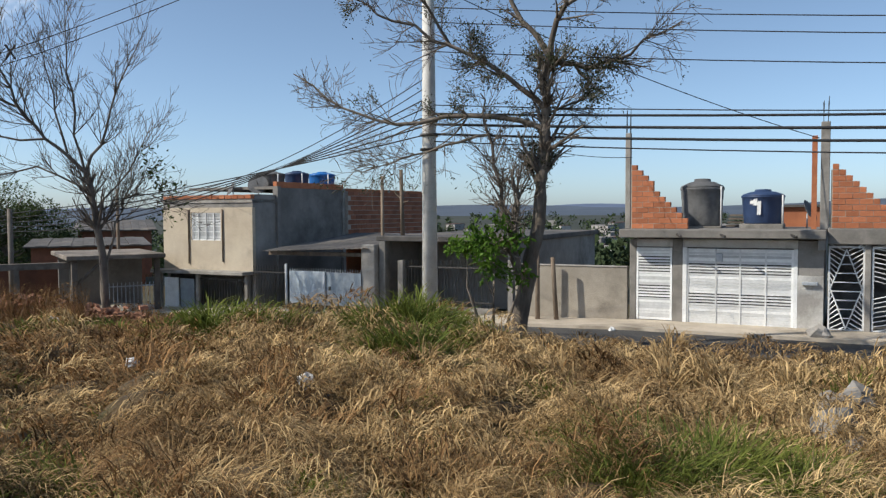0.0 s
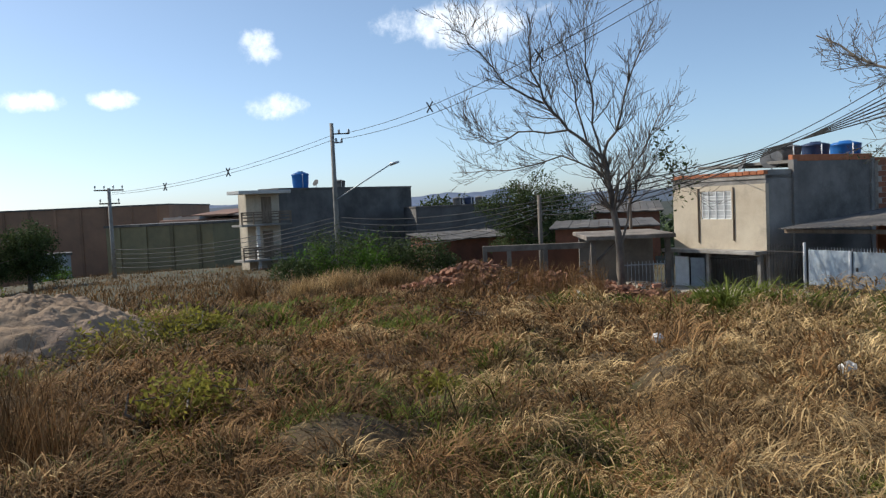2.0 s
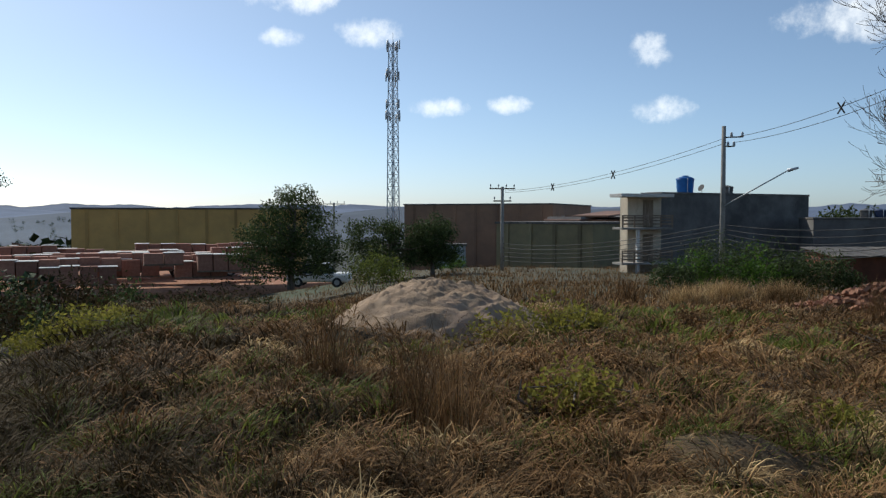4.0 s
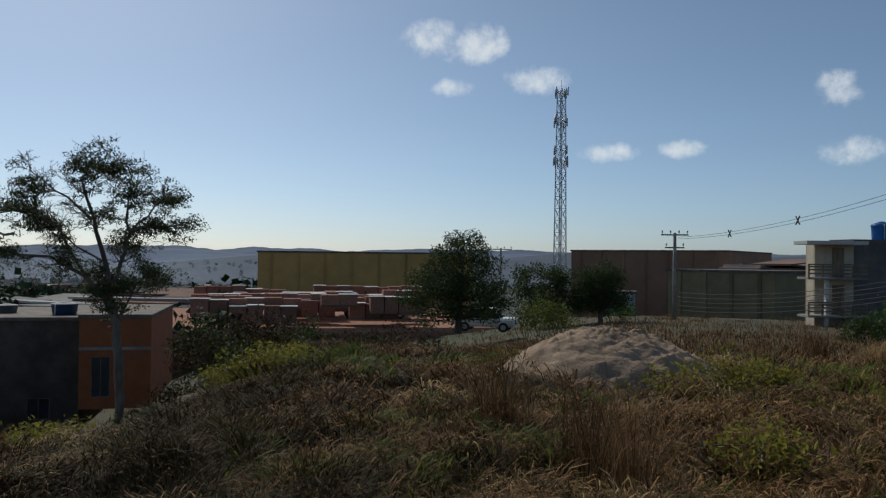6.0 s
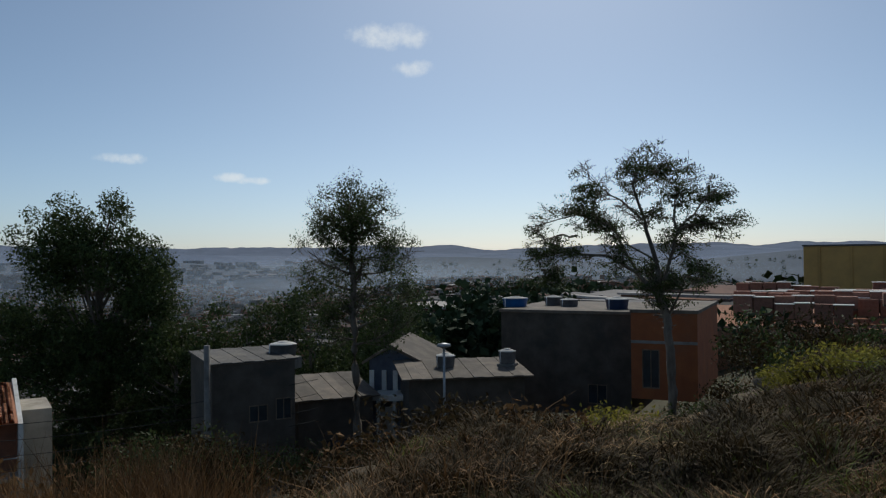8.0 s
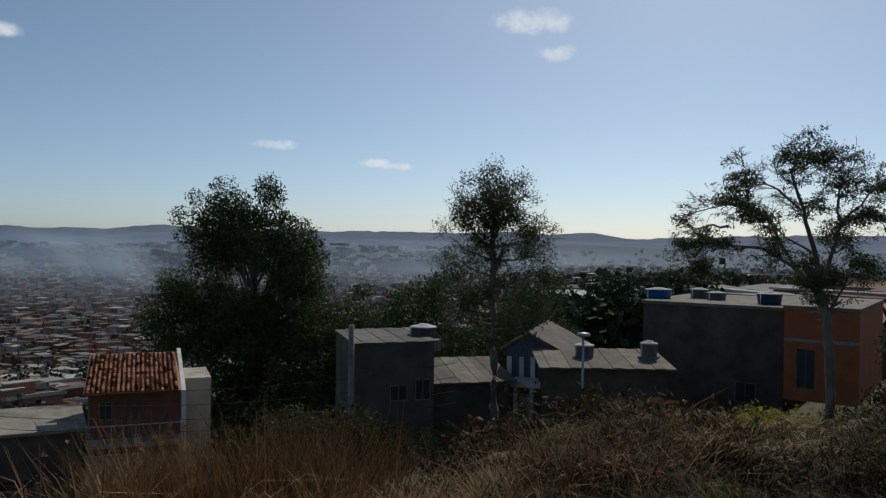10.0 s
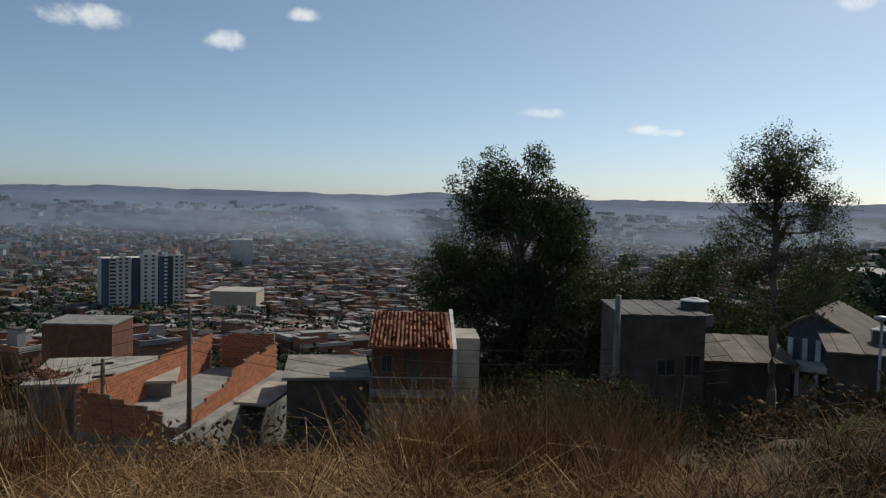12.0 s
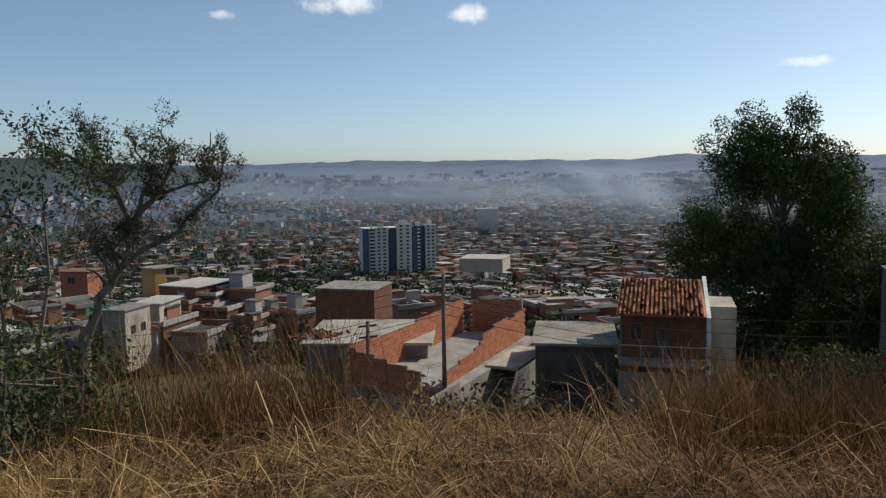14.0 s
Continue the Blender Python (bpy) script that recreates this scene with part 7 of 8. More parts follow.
def tiled_house():
    a, b = place(144.9, 41), place(138.9, 41)
    m, L = between(a, b)
    h = thing("house", m, "house with an orange pantile roof and a white gable wall", "house")
    zb, ze, zr = rise(-16.5, 41), rise(-10.0, 41), rise(-7.5, 47)
    bm = bmesh.new(); hole_wall(bm, 0.1, L - 0.1, 0.5, 0.68, zb, ze, [(0.5, 1.1, ze - 1.5, ze - 0.6), (1.7, 2.5, ze - 2.3, ze - 0.4)])
    # The darker brick puts the shade under the roof into the wall's colour.
    part("front_wall", bm, BRICK_DARK, h, "red-brown front wall, darkened as in shade")
    window_in(h, 0.5, 1.1, ze - 1.5, ze - 0.6, 0.5)
    part("door", boxes((1.7, 0.6, ze - 2.3, 2.5, 0.65, ze - 0.4)), TIMBER, h)
    part("balcony_slab", boxes((0, -0.7, ze - 2.55, L, 0.5, ze - 2.38)), CONCRETE, h)
    rail = part("balcony_rail", boxes((0, -0.68, ze - 1.55, L, -0.63, ze - 1.5)), STEEL, h)
    for k in range(5):
        part("post", boxes((k * (L - 0.05) / 4, -0.68, ze - 2.38, k * (L - 0.05) / 4 + 0.05, -0.63, ze - 1.55)), STEEL, rail)
    part("lower_wall", boxes((0, -0.6, zb, L * 0.66, -0.45, ze - 2.9)), WALL_SAND, h)
    part("lower_wall", boxes((L * 0.7, -0.6, zb, L, -0.45, ze - 3.0)), PLASTER_GREY, h)
    bm = bmesh.new()
    pts = [(-0.6, zb), (7.0, zb), (7.0, zr - 0.9), (5.9, zr + 0.12), (-0.2, ze - 0.12)]
    fr, bk = [bm.verts.new((L - 0.08, y, z)) for y, z in pts], [bm.verts.new((L + 0.12, y, z)) for y, z in pts]
    bm.faces.new(fr[::-1]); bm.faces.new(bk)
    for i in range(5):
        bm.faces.new((fr[i], fr[(i + 1) % 5], bk[(i + 1) % 5], bk[i]))
    part("gable_wall", bm, PLASTER_WHITE, h, "pale rendered gable wall")
    part("gable_wall", boxes((L + 0.12, 2.5, zb, L + 1.5, 6.0, rise(-9.3, 44))), WALL_SAND, h)
    part("side_wall", boxes((0, 0.68, zb, 0.18, 6.0, ze)), PLASTER_GREY, h)
    part("back_wall", boxes((0, 6.0, zb, L, 6.2, zr - 0.3)), PLASTER_GREY, h)
    # pantiles
    roof = part("roof", boxes((-0.02, 0, 0, 0.02, 0.05, 0.05)), TILE, h, "orange clay pantile roof slope")
    run, up = 6.0, zr - ze
    pitch = math.atan2(up, run); slope = math.hypot(run, up)
    bm = bmesh.new()
    tw, tl = 0.22, 0.45
    for k in range(7):
        a0, a1 = math.pi * k / 6, 0
        x, z = tw * 0.5 * math.cos(math.pi - a0), 0.05 * math.sin(a0)
        bm.verts.new((x, 0, z + 0.02)); bm.verts.new((x, tl, z))
    bm.verts.ensure_lookup_table()
    for k in range(6):
        f = bm.faces.new((bm.verts[2 * k], bm.verts[2 * k + 2], bm.verts[2 * k + 3], bm.verts[2 * k + 1])); f.smooth = True
    bmesh.ops.solidify(bm, geom=bm.faces[:], thickness=-0.012)
    me = mesh_of("roof_tile", bm, TILE)
    cols, rows = int(L / tw), int(slope / (tl * 0.88))
    deck = bmesh.new()
    box(deck, -0.15, 0, -0.06, L - 0.1, slope, -0.005, m=Matrix.Translation((0, -0.25, ze - 0.05)) @ Matrix.Rotation(pitch, 4, "X"))
    part("roof_deck", deck, TILE, roof)
    for i in range(cols):
        for j in range(rows):
            ob = new("roof_tile", me)
            ob.parent = roof
            ob.matrix_local = Matrix.Translation((0, -0.25, ze - 0.05)) @ Matrix.Rotation(pitch, 4, "X") @ Matrix.Translation((0.0 + i * tw, j * tl * 0.88 - 0.05, 0.004 * (j % 2) + random.uniform(0, 0.006)))
    return h


tiled_house()
house(place(150.8, 43), place(145.2, 43), 6, rise(-12.4, 43), rise(-17.5, 43), SHADED_CEMENT, "low flat-roofed house, its cement front darkened as in shade", "flat", WALL_SAND, 0.25, ((0.35, 1.6, 1.5, 0.5),))


def block_wall(parent, x0, y0, x1, y1, z0, tops, mat=BRICK):
    """A wall of clay blocks from (x0, y0) to (x1, y1) with a stepped top; each block a piece."""
    a, b = Vector((x0, y0, z0)), Vector((x1, y1, z0))
    L = (b - a).length
    u = (b - a).normalized()
    me = mesh_of("brick", boxes((0.01, -0.07, 0.01, 0.38, 0.07, 0.18)), mat)
    core = bmesh.new()
    n = int(L / 0.39)
    rot = Matrix.Rotation(math.atan2(u.y, u.x), 4, "Z")
    for i in range(n):
        top = float(np.interp(i / n, [t[0] for t in tops], [t[1] for t in tops]))
        for c in range(int(top / 0.19)):
            ob = new("brick", me); ob.parent = parent
            ob.matrix_local = Matrix.Translation(a + u * (i * 0.39 + (0.195 if c % 2 else 0)) + Vector((0, 0, c * 0.19))) @ rot
        box(core, 0 + i * 0.39, -0.06, 0, (i + 1) * 0.39, 0.06, max(int(top / 0.19) * 0.19 - 0.01, 0.02), m=Matrix.Translation(a) @ rot)
    tagged(part("mortar", core, MORTAR, parent), kind="stuff")


BRICK_RED = material("red_clay_block", (0.34, 0.135, 0.075), (0.24, 0.095, 0.055), 3, 0.92, 0.5, grain=40, spread=0.25)


def ruin():
    a, b = place(157.2, 40.5), place(151.1, 53)
    m, L = between(a, b)
    h = thing("house", m, "unfinished house of bright orange clay blocks without a roof", "house")
    zf = rise(-13.6, 46)
    part("plinth", boxes((-0.2, -0.6, zf - 4, L + 0.3, 6, zf), bevel=0.02), PLASTER_GREY, h, "dark ground floor below the blocks")
    part("terrace", boxes((L * 0.35, -2.2, zf - 0.05, L * 0.75, -0.2, zf + 0.12), bevel=0.02), WALL_SAND, h, "pale concrete slab before the blocks")
    w = part("block_wall", boxes((0, 0, zf, 0.02, 0.02, zf + 0.02)), MORTAR, h)
    block_wall(w, 0.1, 0.2, L, 0.5, zf, ((0, 0.8), (0.36, 1.2), (0.4, 1.7), (0.6, 2.0), (0.72, 2.1), (0.74, 1.8), (1.0, 2.1)))
    w = part("block_wall", boxes((L, 0, zf, L + 0.02, 0.02, zf + 0.02)), MORTAR, h)
    block_wall(w, L, 0.6, L + 0.6, 4.6, zf, ((0, 2.5), (1.0, 2.2)))
    w = part("block_wall", boxes((0, 4, zf, 0.02, 4.02, zf + 0.02)), MORTAR, h)
    block_wall(w, -1.8, 5.0, L, 5.0, zf, ((0, 2.2), (0.4, 2.0), (1.0, 2.4)))
    w = part("block_wall", boxes((-1.8, 4, zf, -1.78, 4.02, zf + 0.02)), MORTAR, h)
    block_wall(w, -2.2, 0.4, -1.8, 4.8, zf, ((0, 1.4), (1.0, 2.2)))
    part("wall", boxes((-3.6, -0.8, zf - 3.5, -0.2, -0.6, zf + 0.4)), PLASTER_GREY, h, "grey rendered yard wall")


ruin()
side = part("block_wall", boxes((2.06, 5.5, 0.42, 2.1, 5.52, 0.44)), MORTAR, BEIGE, "bare red clay blocks of the side wall")
block_wall(side, 2.19, 5.55, 2.19, 12.35, 0.42, ((0, 2.14), (1.0, 2.14)), BRICK_RED)
H6, L6 = house(place(167.4, 48), place(158.6, 47), 7, rise(-12.1, 48), rise(-17.5, 48), PLASTER_GREY, "house with a wide pale concrete roof terrace", "flat", WALL_SAND, 0.3, ((0.25, 1.6, 0.9, 1.0), (0.6, 1.0, 0.9, 1.0)))
for k in range(6):
    part("beam", boxes((0.8, -0.25 - 0.002 * k, rise(-14.6, 48) + 0.22 * k, 2.6, -0.19, rise(-14.6, 48) + 0.22 * k + 0.07)), TIMBER, H6)
rubble_pos = place(166.6, 49.5)
rb = thing("rubble_heap", Matrix.Translation((rubble_pos.x, rubble_pos.y, rise(-12.1, 48) + 0.16)), "broken red blocks piled on the roof terrace", "rubble")
bm = bmesh.new()
for _ in range(110):
    s = rs.uniform(0.06, 0.16)
    x, y = rs.normal(0, 0.8), rs.normal(0, 0.5)
    box(bm, -s, -s * 0.6, -s * 0.5, s, s * 0.6, s * 0.5, m=Matrix.Translation((x, y, max(0.08, 0.55 - 0.4 * math.hypot(x, y)) * rs.uniform(0.3, 1))) @ Euler(rs.uniform(-1, 1, 3)).to_matrix().to_4x4())
part("rubble", bm, RUBBLE, rb); tagged(rb.children[0], kind="stuff")
# Red blocks in the darker brick, which carries the shade of this side.
house(place(166.6, 72), place(162.4, 70), 5, rise(-8.4, 71), rise(-13, 71), BRICK_DARK, "tall windowless red block house", "flat", CONCRETE, 0.1)
for az, d, el, eb in ((157.4, 40, -7.3, -16.5), (162.9, 42, -10.6, -17)):
    q = place(az, d)
    t = thing("utility_pole", Matrix.Translation((q.x, q.y, rise(eb, d))), "dark utility pole on the slope below", "utility pole")
    hh = rise(el, d) - rise(eb, d)
    bm = bmesh.new(); tube(bm, (0, 0, -1), (0, 0, hh), 0.14, 0.1, sides=8); part("shaft", bm, TIMBER, t)
    for z in (hh - 0.3, hh - 0.9):
        bm = bmesh.new(); box(bm, -0.5, -0.05, z, 0.5, 0.05, z + 0.1, m=Matrix.Rotation(radians(az + 20), 4, "Z")); part("crossarm", bm, STEEL_DARK, t)
for dz in (0.3, 0.9, 1.5, 2.0):
    cable(place(157.4, 40, rise(-7.4, 40) - dz), place(120, 34, rise(-8.0, 34) - dz), 1.0, 0.012); cable(place(157.4, 40, rise(-7.4, 40) - dz), place(185, 52, rise(-10, 52) - dz), 0.8, 0.012)
cable(place(95.0, 60, rise(-2.6, 60)), place(86.8, 110, rise(-2.0, 110)), 0.6, 0.03)


# ---- the town ----
def town(name, spots, wall_mats, roof_mats, seed, label, detail=False):
    """Hundreds of small houses, joined: bodies and roofs. spots: (x, y, size, height, turn)."""
    rng = np.random.default_rng(seed)
    cube = np.array([[-1, -1, 0], [1, -1, 0], [1, 1, 0], [-1, 1, 0], [-1, -1, 1], [1, -1, 1], [1, 1, 1], [-1, 1, 1]], float)
    quad = np.array([[4, 5, 6, 7], [0, 1, 5, 4], [1, 2, 6, 5], [2, 3, 7, 6], [3, 0, 4, 7]])
    bodies = [[] for _ in wall_mats]; roofs = [[] for _ in roof_mats]; holes = []
    for x, y, s, h, a in spots:
        g = land(x, y)
        w, dpt = s * rng.uniform(0.7, 1.3) / 2, s * rng.uniform(0.7, 1.4) / 2
        R = np.array([[math.cos(a), -math.sin(a), 0], [math.sin(a), math.cos(a), 0], [0, 0, 1]])
        at = np.array([x, y, g - 1.5])
        bodies[rng.integers(len(bodies))].append(cube * [w, dpt, h + 1.5] @ R.T + at)
        tilt = rng.uniform(-0.12, 0.12)
        rc = cube * [w * 1.08, dpt * 1.08, 0.25]
        rc[:, 2] += h + 1.5 + rc[:, 0] * tilt
        roofs[rng.integers(len(roofs))].append(rc @ R.T + at)
        if detail:
            for e in (-1, 1):
                rim = cube * [w * 1.1, 0.14, rng.uniform(0.35, 0.7)] + [0, e * dpt * 1.05, h + 1.6]
                roofs[-1].append(rim @ R.T + at)
                rim = cube * [0.14, dpt * 1.1, rng.uniform(0.35, 0.7)] + [e * w * 1.05, 0, h + 1.6]
                bodies[rng.integers(len(bodies))].append(rim @ R.T + at)
            if rng.uniform() < 0.55:
                ux, uy, uw, ud, uh = rng.uniform(-0.4, 0.4) * w, rng.uniform(-0.4, 0.4) * dpt, w * rng.uniform(0.35, 0.6), dpt * rng.uniform(0.35, 0.6), rng.uniform(1.6, 2.6)
                bodies[rng.integers(len(bodies))].append((cube * [uw, ud, uh] + [ux, uy, h + 1.5]) @ R.T + at)
                roofs[rng.integers(len(roofs))].append((cube * [uw * 1.15, ud * 1.15, 0.14] + [ux, uy, h + 1.5 + uh]) @ R.T + at)
            for k in range(3):
                holes.append((cube * [0.42, 0.05, 1.0] + [rng.uniform(-0.7, 0.7) * w, -dpt, 1.5 + rng.uniform(0.3, 0.7) * h]) @ R.T + at)
        for k in range(rng.integers(1, 4)):
            sd = rng.choice([-1, 1]); p = rng.uniform(-0.6, 0.6); zz = 1.5 + rng.uniform(0.25, 0.6) * h
            if rng.uniform() < 0.5:
                hc = cube * [0.5, 0.04, 1.0] + [p * w, sd * dpt, zz]
            else:
                hc = cube * [0.04, 0.5, 1.0] + [sd * w, p * dpt, zz]
            holes.append(hc @ R.T + at)
    for lists, mats, nm in ((bodies, wall_mats, "house_walls"), (roofs, roof_mats, "house_roofs"), ([holes], [GLASS], "house_windows")):
        for l, mt in zip(lists, mats):
            if l:
                v = np.concatenate(l); n = len(l)
                ob = new(name, soup(nm, v, (quad[None] + (np.arange(n) * 8)[:, None, None]).reshape(-1, 4), mt))
                tagged(ob, label, "houses", kind="stuff")


T_BRICK = material("town_brick", (0.32, 0.165, 0.105), (0.22, 0.12, 0.08), 0.2, 0.95, 0.0, island=True, spread=0.4, grain=2)
T_GREY = material("town_cement", (0.34, 0.32, 0.3), (0.22, 0.21, 0.2), 0.2, 0.95, 0.0, island=True, spread=0.4, grain=2)
# White and tiles muted in colour for the haze over the town.
T_PALE = material("town_white", (0.45, 0.42, 0.385), (0.34, 0.31, 0.29), 0.2, 0.9, 0.0, island=True, spread=0.35, grain=2)
T_TILE = material("town_tiles", (0.21, 0.13, 0.1), (0.14, 0.095, 0.08), 0.2, 0.95, 0.0, island=True, spread=0.4, grain=2)
T_SHEET = material("town_sheets", (0.26, 0.245, 0.23), (0.15, 0.14, 0.135), 0.2, 0.9, 0.0, island=True, spread=0.5, grain=2)
T_DARK = material("town_dark_roofs", (0.14, 0.13, 0.125), (0.09, 0.085, 0.08), 0.2, 0.95, 0.0, island=True, spread=0.4, grain=2)
TOWN_LEAF = material("town_foliage", (0.06, 0.085, 0.035), (0.035, 0.05, 0.025), 0.1, 0.8, 0.0, island=True, spread=0.4, grain=2)
rt = np.random.default_rng(31)


def spots(n, az0, az1, d0, d1, s, h, power=1.0):
    out = []
    for _ in range(n):
        az = rt.uniform(az0, az1); d = d0 * (d1 / d0) ** (rt.uniform() ** power)
        if az > 166 and d > 300 and rt.uniform() < 0.6:
            continue
        v = way(az)
        block = math.floor(d / 60) + math.floor(az / 9)
        out.append((v.x * d, v.y * d, s * rt.uniform(0.7, 1.4), h * rt.uniform(0.6, 1.5), radians(az + 25 + 17 * (block % 3)) + rt.normal(0, 0.06)))
    return out


WALLS, ROOFS = [T_BRICK, T_GREY, T_PALE, T_BRICK, T_BRICK], [T_TILE, T_SHEET, T_DARK, T_DARK, T_TILE, T_DARK, T_TILE, T_PALE, T_SHEET, T_DARK, T_PALE]
LBL = "crowded low brick and cement houses filling the valley"
town("town", spots(330, 158, 192, 98, 150, 3.9, 4.6, 0.9), [T_BRICK, T_BRICK, T_PALE, T_BRICK], ROOFS, 21, LBL, True)
town("town", spots(90, 171, 190, 104, 126, 3.6, 7.0, 0.9), [T_BRICK, T_BRICK, T_BRICK, T_PALE], ROOFS, 23, LBL, True)
town("town", spots(1000, 146, 205, 125, 240, 5.2, 5.6, 0.9), [T_BRICK, T_BRICK, T_BRICK, T_GREY, T_BRICK, T_PALE], ROOFS, 1, LBL, True)
town("town", spots(4600, 118, 205, 210, 620, 5.8, 4.4, 0.85), WALLS, ROOFS, 2, LBL)
town("town", spots(7000, 116, 205, 600, 1500, 7, 4.6, 0.9), WALLS, ROOFS, 3, LBL)
town("town", spots(700, 92, 122, 90, 420, 8, 4, 0.9), WALLS, ROOFS, 4, "low roofs of the quarter below the slope")
town("town", spots(1300, 84, 122, 220, 1300, 7, 4.5, 0.9), WALLS, ROOFS, 14, "low roofs spreading below the far hills")
town("town", spots(120, 48, 53, 120, 420, 9, 6), WALLS, ROOFS, 5, "tightly stacked houses on a far hillside")
town("town", spots(170, -30, 18, 160, 800, 9, 5), [T_PALE, T_GREY], [T_TILE, T_SHEET, T_PALE], 6, "scattered white houses among trees on the far hill")


def woods(name, n, az0, az1, d0, d1, r0, r1, leaf, seed, label, per=60, mat=TOWN_LEAF):
    """Tree crowns far off, as clumps of many leaves."""
    rng = np.random.default_rng(seed)
    cs = []
    for _ in range(n):
        az = rng.uniform(az0, az1); d = d0 * (d1 / d0) ** rng.uniform(); v = way(az); r = rng.uniform(r0, r1)
        x, y = v.x * d, v.y * d
        q = rng.normal(size=(per, 3)); q /= np.linalg.norm(q, axis=1, keepdims=True); q *= r * rng.uniform(0.5, 1.1, (per, 1))
        cs.append(q * [1, 1, 0.9] + [x, y, land(x, y) + r * 0.9])
    ob = new(name, leaf_mesh(name, np.concatenate(cs), leaf, mat, rng, 0.8))
    return tagged(ob, label, "trees", kind="stuff")


woods("woods", 330, 103, 132, 60, 130, 2.2, 4.2, 0.8, 1, "dark wooded hollow behind the slope houses", 200)
woods("woods", 700, 80, 118, 150, 1900, 3, 6.5, 1.8, 9, "dark groves among the far roofs", 50)
woods("woods", 150, 88, 107, 58, 130, 1.2, 2.4, 0.6, 19, "scrubby trees behind the slope houses", 110)
woods("woods", 60, 128, 150, 60, 100, 1.6, 3.0, 0.9, 2, "dark trees below the slope", 110)
woods("woods", 170, 146, 205, 85, 260, 1.6, 3.4, 0.7, 22, "trees between the nearer valley houses", 110)
woods("woods", 2600, 112, 205, 190, 1500, 2.8, 6, 1.7, 3, "trees scattered between the valley houses", 40)
woods("woods", 1100, 160, 205, 280, 1500, 4, 8, 1.8, 33, "dark woods between the far quarters", 45)
woods("woods", 1100, -40, 52, 150, 1100, 3, 6, 2.0, 4, "wooded hillside behind the street", 50)
woods("woods", 190, -34, 18, 60, 120, 1.8, 3.2, 0.5, 5, "trees behind the street houses", 260)
town("town", spots(1500, 114, 205, 1450, 2300, 13, 6, 1.0), [T_PALE, T_GREY], [T_DARK, T_TILE, T_SHEET], 15, "houses thinning out up the far hills")


TOWER_PALE = material("cream_render", (0.78, 0.72, 0.62), (0.66, 0.61, 0.52), 0.1, 0.85, 0.0, grain=2)
STRIP = material("blue_grey_render", (0.09, 0.115, 0.16), (0.07, 0.09, 0.13), 0.3, 0.8, 0.0)


def tower_block():
    a, b = place(163.1, 560), place(157.9, 575)
    m, L = between(a, b)
    zb, zt = rise(-7.3, 565), rise(-4.05, 565)
    t = thing("apartment_tower", m, "pair of pale high-rise apartment slabs with blue strips", "apartment tower")
    n = 13
    segs = ((0.0, 0.08, -1.5, 0, STRIP), (0.08, 0.16, -0.5, 0, TOWER_PALE), (0.16, 0.33, 0, 0.6, TOWER_PALE), (0.36, 0.44, -1.0, 0, STRIP), (0.45, 0.66, 0.5, 2.5, TOWER_PALE), (0.68, 0.73, -0.5, 1.0, STRIP), (0.74, 0.78, 0, 1, TOWER_PALE), (0.78, 0.84, -0.5, 1.0, STRIP), (0.85, 1.0, 0.5, 1.5, TOWER_PALE))
    part("core", boxes((L * 0.02, 3, zb, L * 0.98, 18, zt)), TOWER_PALE, t)
    for s0, s1, y, dz, mat in segs:
        blk = part("wall", boxes((s0 * L, 3 - 3 - y, zb, s1 * L, 3.0, zt + dz)), mat, t)
        if mat is TOWER_PALE:
            hh = (zt + dz - zb) / n
            for k in range(n):
                for c in range(2):
                    x = (s0 + (s1 - s0) * (0.28 + 0.44 * c)) * L
                    part("window", boxes((x - 0.95, -y - 0.1, zb + k * hh + 0.8, x + 0.95, -y - 0.02, zb + k * hh + 2.0)), GLASS, blk)
            part("roof_box", boxes(((s0 + 0.05) * L, 1, zt + dz, (s1 - 0.05) * L, 3, zt + dz + 2.5)), TOWER_PALE, t)


tower_block()
house(place(156.2, 420), place(153.1, 415), 22, rise(-6.35, 418), rise(-7.3, 418), PLASTER_BEIGE, "long pale yellow market hall in the valley", "flat", T_PALE, 0.5)
house(place(154.9, 950), place(153.4, 950), 15, rise(-2.75, 950), rise(-4.5, 950), T_PALE, "large pale block on the far hillside", "flat", T_PALE, 0.5)
house(place(177.4, 118), place(176.0, 120), 3, rise(-6.35, 119), rise(-9, 113), PAINT_YELLOW, "yellow-fronted house in the quarter below", "flat", T_SHEET, 0.3, ((0.7, 1.5, 3.6, 1.2),))
house(place(179.4, 92), place(177.8, 96), 2.6, rise(-9.0, 93), rise(-13, 93), WALL_SAND, "white stepped house along a steep street", "flat", T_SHEET, 0.2, ((0.3, 1.0, 4.0, 1.0), (0.7, 1.0, 4.0, 1.0)))
house(place(177.2, 98), place(175.8, 103), 3, rise(-8.6, 100), rise(-12, 100), WALL_SAND, "white house with a balcony on the steep street", "flat", T_PALE, 0.3, ((0.3, 1.2, 4.4, 1.0), (0.7, 1.2, 4.4, 1.0)))
house(place(174.8, 108), place(172.2, 114), 6, rise(-7.6, 111), rise(-11, 111), BRICK_DARK, "brick house with a long pale roof edge", "flat", T_PALE, 0.3, ((0.3, 1.2, 4.4, 1.0), (0.7, 1.2, 4.4, 1.0)))
house(place(183.2, 128), place(181.6, 126), 4, rise(-6.3, 127), rise(-9, 127), BRICK_RED, "orange brick house on the slope", "flat", T_TILE, 0.3, ((0.4, 1.2, 4.4, 1.0),))
SHEET_GREEN = material("green_sheet", (0.05, 0.11, 0.075), (0.035, 0.08, 0.055), 2, 0.6, 0.1)
house(place(181.6, 96), place(179.9, 96), 4, rise(-9.2, 96), rise(-12, 84), PLASTER_GREY, "low shed with a dark green sheet roof", "shed", SHEET_GREEN, 0.3, back_top=rise(-8.5, 100))


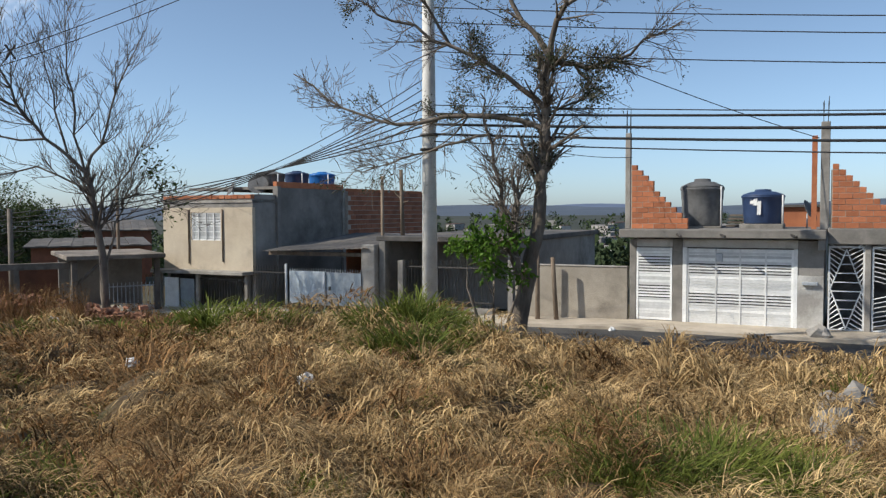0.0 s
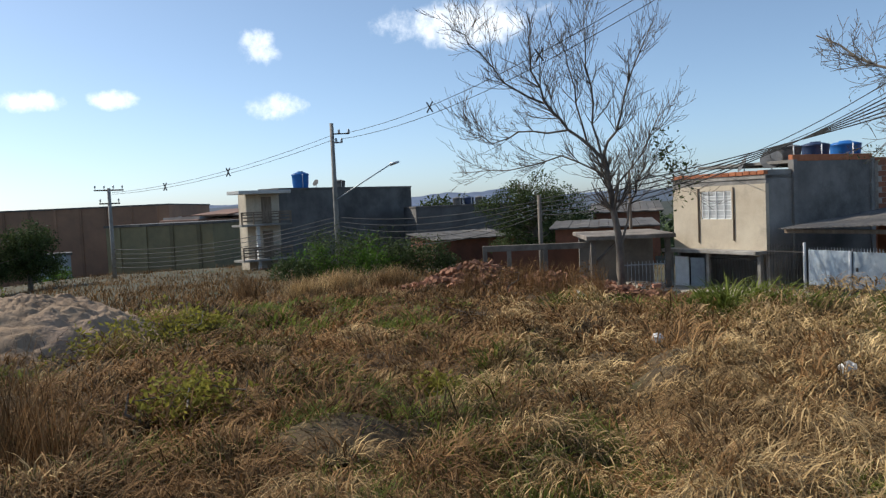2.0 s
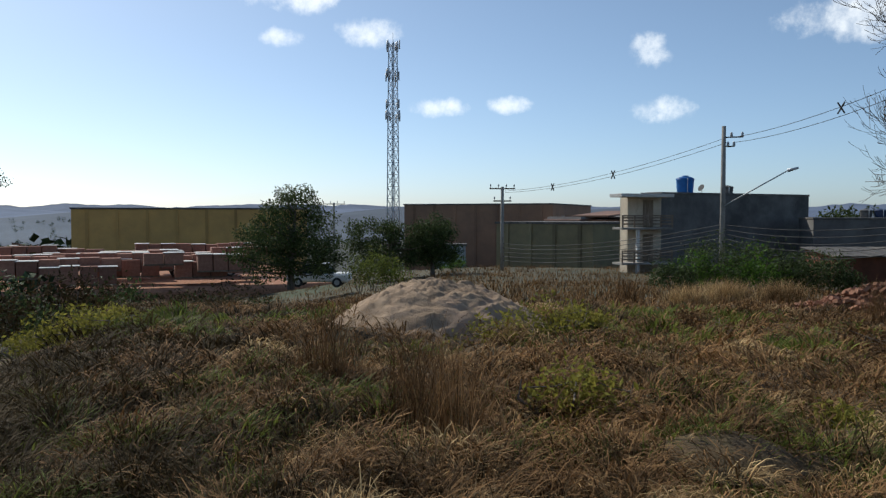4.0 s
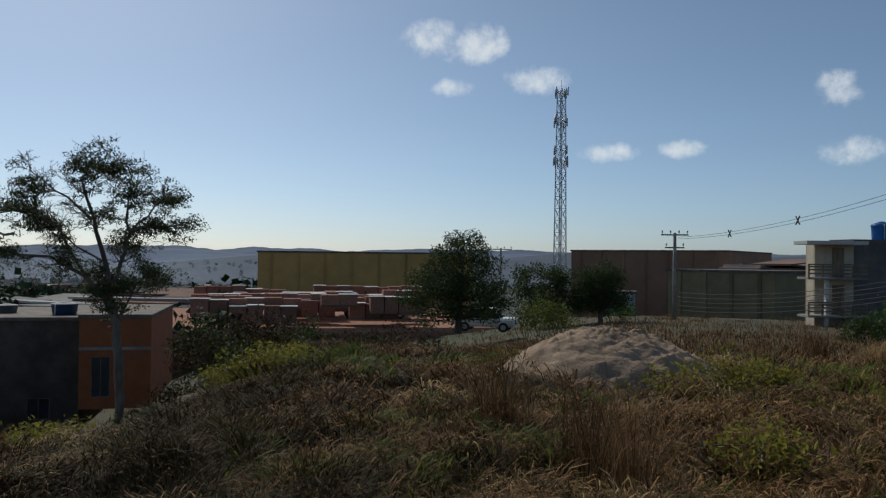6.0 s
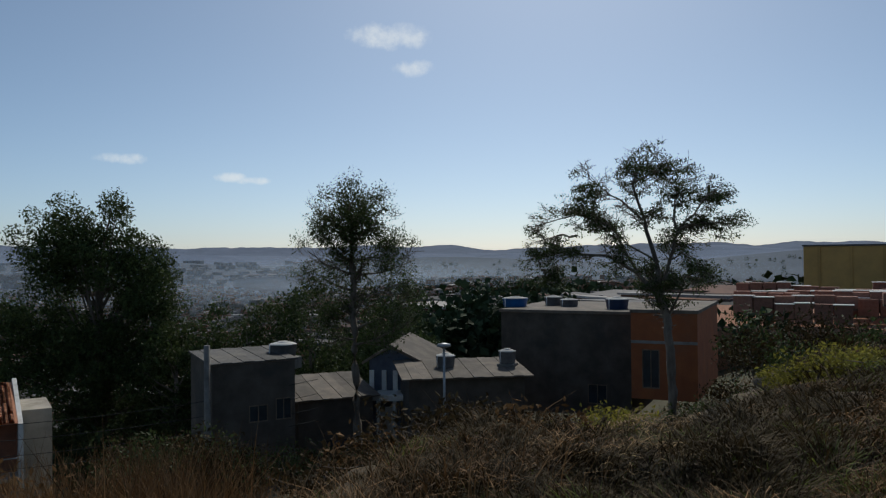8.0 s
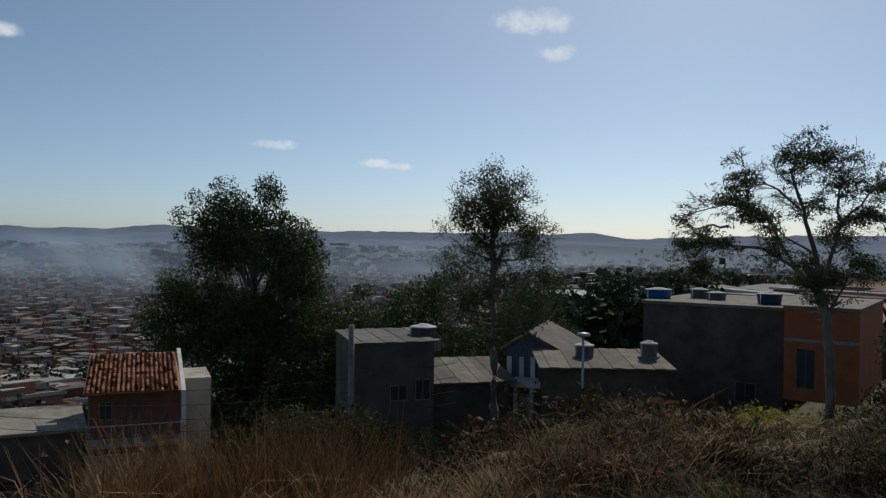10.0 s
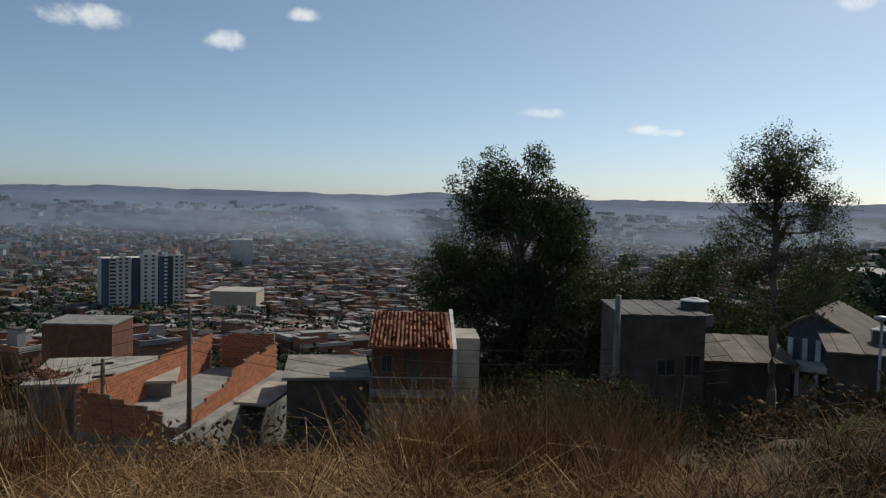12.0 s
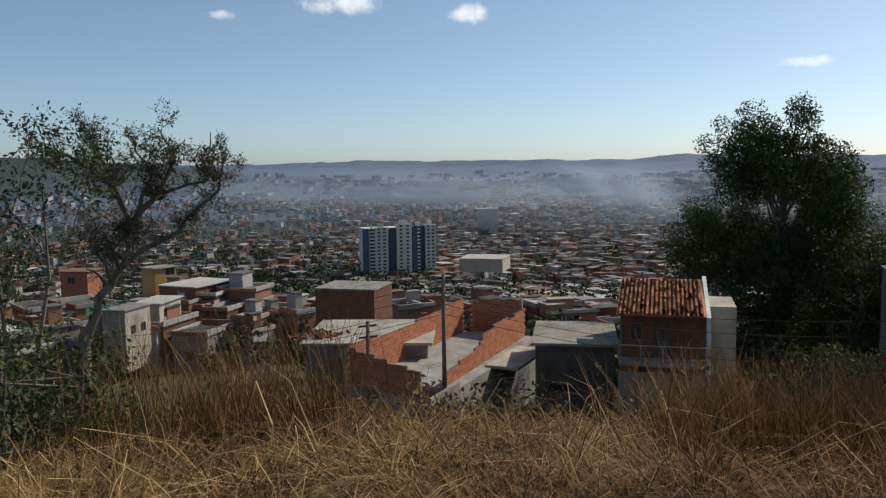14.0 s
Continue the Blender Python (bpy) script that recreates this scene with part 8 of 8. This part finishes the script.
def ridge(az0, az1, d, el, swell, seed, mat, label, crest=((0, 0),)):
    """A long far hill with a wooded crest; crest: turns and heights that lift it."""
    verts, faces = [], []
    n = int((az1 - az0) * 5)
    for i in range(n + 1):
        az = az0 + (az1 - az0) * i / n
        e = el + float(bend(az, *crest)) + swell * (noise.noise(Vector((az * 0.09, seed, 0))) + 0.45 * noise.noise(Vector((az * 0.33, seed, 3))) + 0.12 * noise.noise(Vector((az * 1.6, seed, 7))))
        for s, k in ((1.0, 1.0), (0.93, 0.72), (0.8, 0.4), (0.55, -0.1)):
            dd = d * s
            p = place(az, dd)
            verts.append((p.x, p.y, -60 + (rise(e, d) + 60) * max(k, 0) + 18 * noise.noise(Vector((p.x * 0.002, p.y * 0.002, seed))) * (k < 0.9) - (25 if k < 0 else 0)))
    for i in range(n):
        for j in range(3):
            a = i * 4 + j
            faces.append((a, a + 1, a + 5, a + 4))
    me = soup("hills", np.array(verts), np.array(faces), mat)
    for p in me.polygons:
        p.use_smooth = True
    return tagged(new("backdrop", me), label, "hills", kind="structure")


ridge(30, 215, 4300, 0.7, 0.5, 1, HAZED_HILL, "wooded hills along the horizon, blue-grey with painted haze")
ridge(104, 200, 2700, -0.3, 0.5, 5, HAZED_HILL, "wooded hills closing the valley")
ridge(74, 112, 2500, -0.1, 0.45, 15, HAZED_HILL, "wooded hills beyond the brickyard")
ridge(164, 215, 2350, 0.0, 0.16, 31, HAZED_WOODED, "dark wooded hill rising beside the valley", ((164, -2.4), (168, -0.9), (172, 0.1), (178, 0.7), (186, 1.2), (215, 1.5)))
ridge(-50, 40, 1800, -0.1, 0.35, 9, HAZED_HILL, "low wooded hill behind the street")


def smoke(name, density, veils, label):
    """See-through blue-tinted sheets that paint smoke and haze far over the roofs: soft swelling veils, denser in the
    middle. veils: turn, height, distance, half width, half height, tilt.
    """
    m = bpy.data.materials.new(name)
    m.use_nodes = True
    nt = m.node_tree
    n, l = nt.nodes.new, nt.links.new
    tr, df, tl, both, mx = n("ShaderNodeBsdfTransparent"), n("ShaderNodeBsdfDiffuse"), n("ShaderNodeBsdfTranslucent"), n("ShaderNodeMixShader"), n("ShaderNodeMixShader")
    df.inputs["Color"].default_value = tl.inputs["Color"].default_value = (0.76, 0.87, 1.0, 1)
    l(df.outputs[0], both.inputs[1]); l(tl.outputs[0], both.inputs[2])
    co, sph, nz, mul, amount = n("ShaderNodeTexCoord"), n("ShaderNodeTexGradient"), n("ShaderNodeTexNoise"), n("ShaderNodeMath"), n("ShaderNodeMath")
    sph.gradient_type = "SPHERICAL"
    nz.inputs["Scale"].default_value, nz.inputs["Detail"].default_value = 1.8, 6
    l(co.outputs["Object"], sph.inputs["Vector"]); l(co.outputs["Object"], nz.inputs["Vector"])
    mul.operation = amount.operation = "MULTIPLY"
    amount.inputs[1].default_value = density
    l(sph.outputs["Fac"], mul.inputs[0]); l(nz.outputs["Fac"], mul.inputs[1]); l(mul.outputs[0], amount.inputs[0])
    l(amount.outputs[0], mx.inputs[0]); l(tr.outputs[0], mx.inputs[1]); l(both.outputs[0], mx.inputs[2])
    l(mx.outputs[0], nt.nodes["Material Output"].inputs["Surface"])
    for az, el, d, wx, wz, tilt in veils:
        bm = bmesh.new()
        g = [[bm.verts.new((-1 + i / 10, 0.12 * math.sin(i * 0.5 + j * 0.3), -1 + j / 10)) for j in range(21)] for i in range(21)]
        for i in range(20):
            for j in range(20):
                bm.faces.new((g[i][j], g[i + 1][j], g[i + 1][j + 1], g[i][j + 1])).smooth = True
        ob = part("smoke", bm, m)
        ob.matrix_world = Matrix.Translation(place(az, d, rise(el, d))) @ Matrix.Rotation(radians(az), 4, "Z") @ Matrix.Rotation(radians(tilt), 4, "Y") @ Matrix.Diagonal((wx, 40, wz, 1))
        ob.visible_shadow = False
        tagged(ob, label, "smoke", kind="stuff")


# The last two wide veils are added as haze, the others as smoke.
smoke("smoke_and_haze", 0.85, ((143.5, -1.6, 980, 75, 38, 12), (147.0, -0.9, 1040, 120, 30, 6), (131.6, -2.6, 900, 22, 18, 0), (158.0, -1.4, 1250, 420, 46, 2), (120.0, -1.6, 1150, 330, 40, 0)), "thin blue-grey smoke and haze on sheets over the valley roofs")
# Sheets added to tint the distance pale blue like haze.
smoke("valley_haze", 0.3, ((160.0, -2.4, 760, 420, 46, 0), (178.0, -2.0, 900, 420, 46, 0), (138.0, -2.2, 820, 300, 46, 0), (112.0, -1.6, 900, 340, 30, 0), (98.0, -1.0, 1400, 420, 40, 0), (140.0, -0.6, 1900, 700, 60, 0), (172.0, -1.6, 1450, 500, 60, 0)), "faint blue haze painted on sheets across the valley")
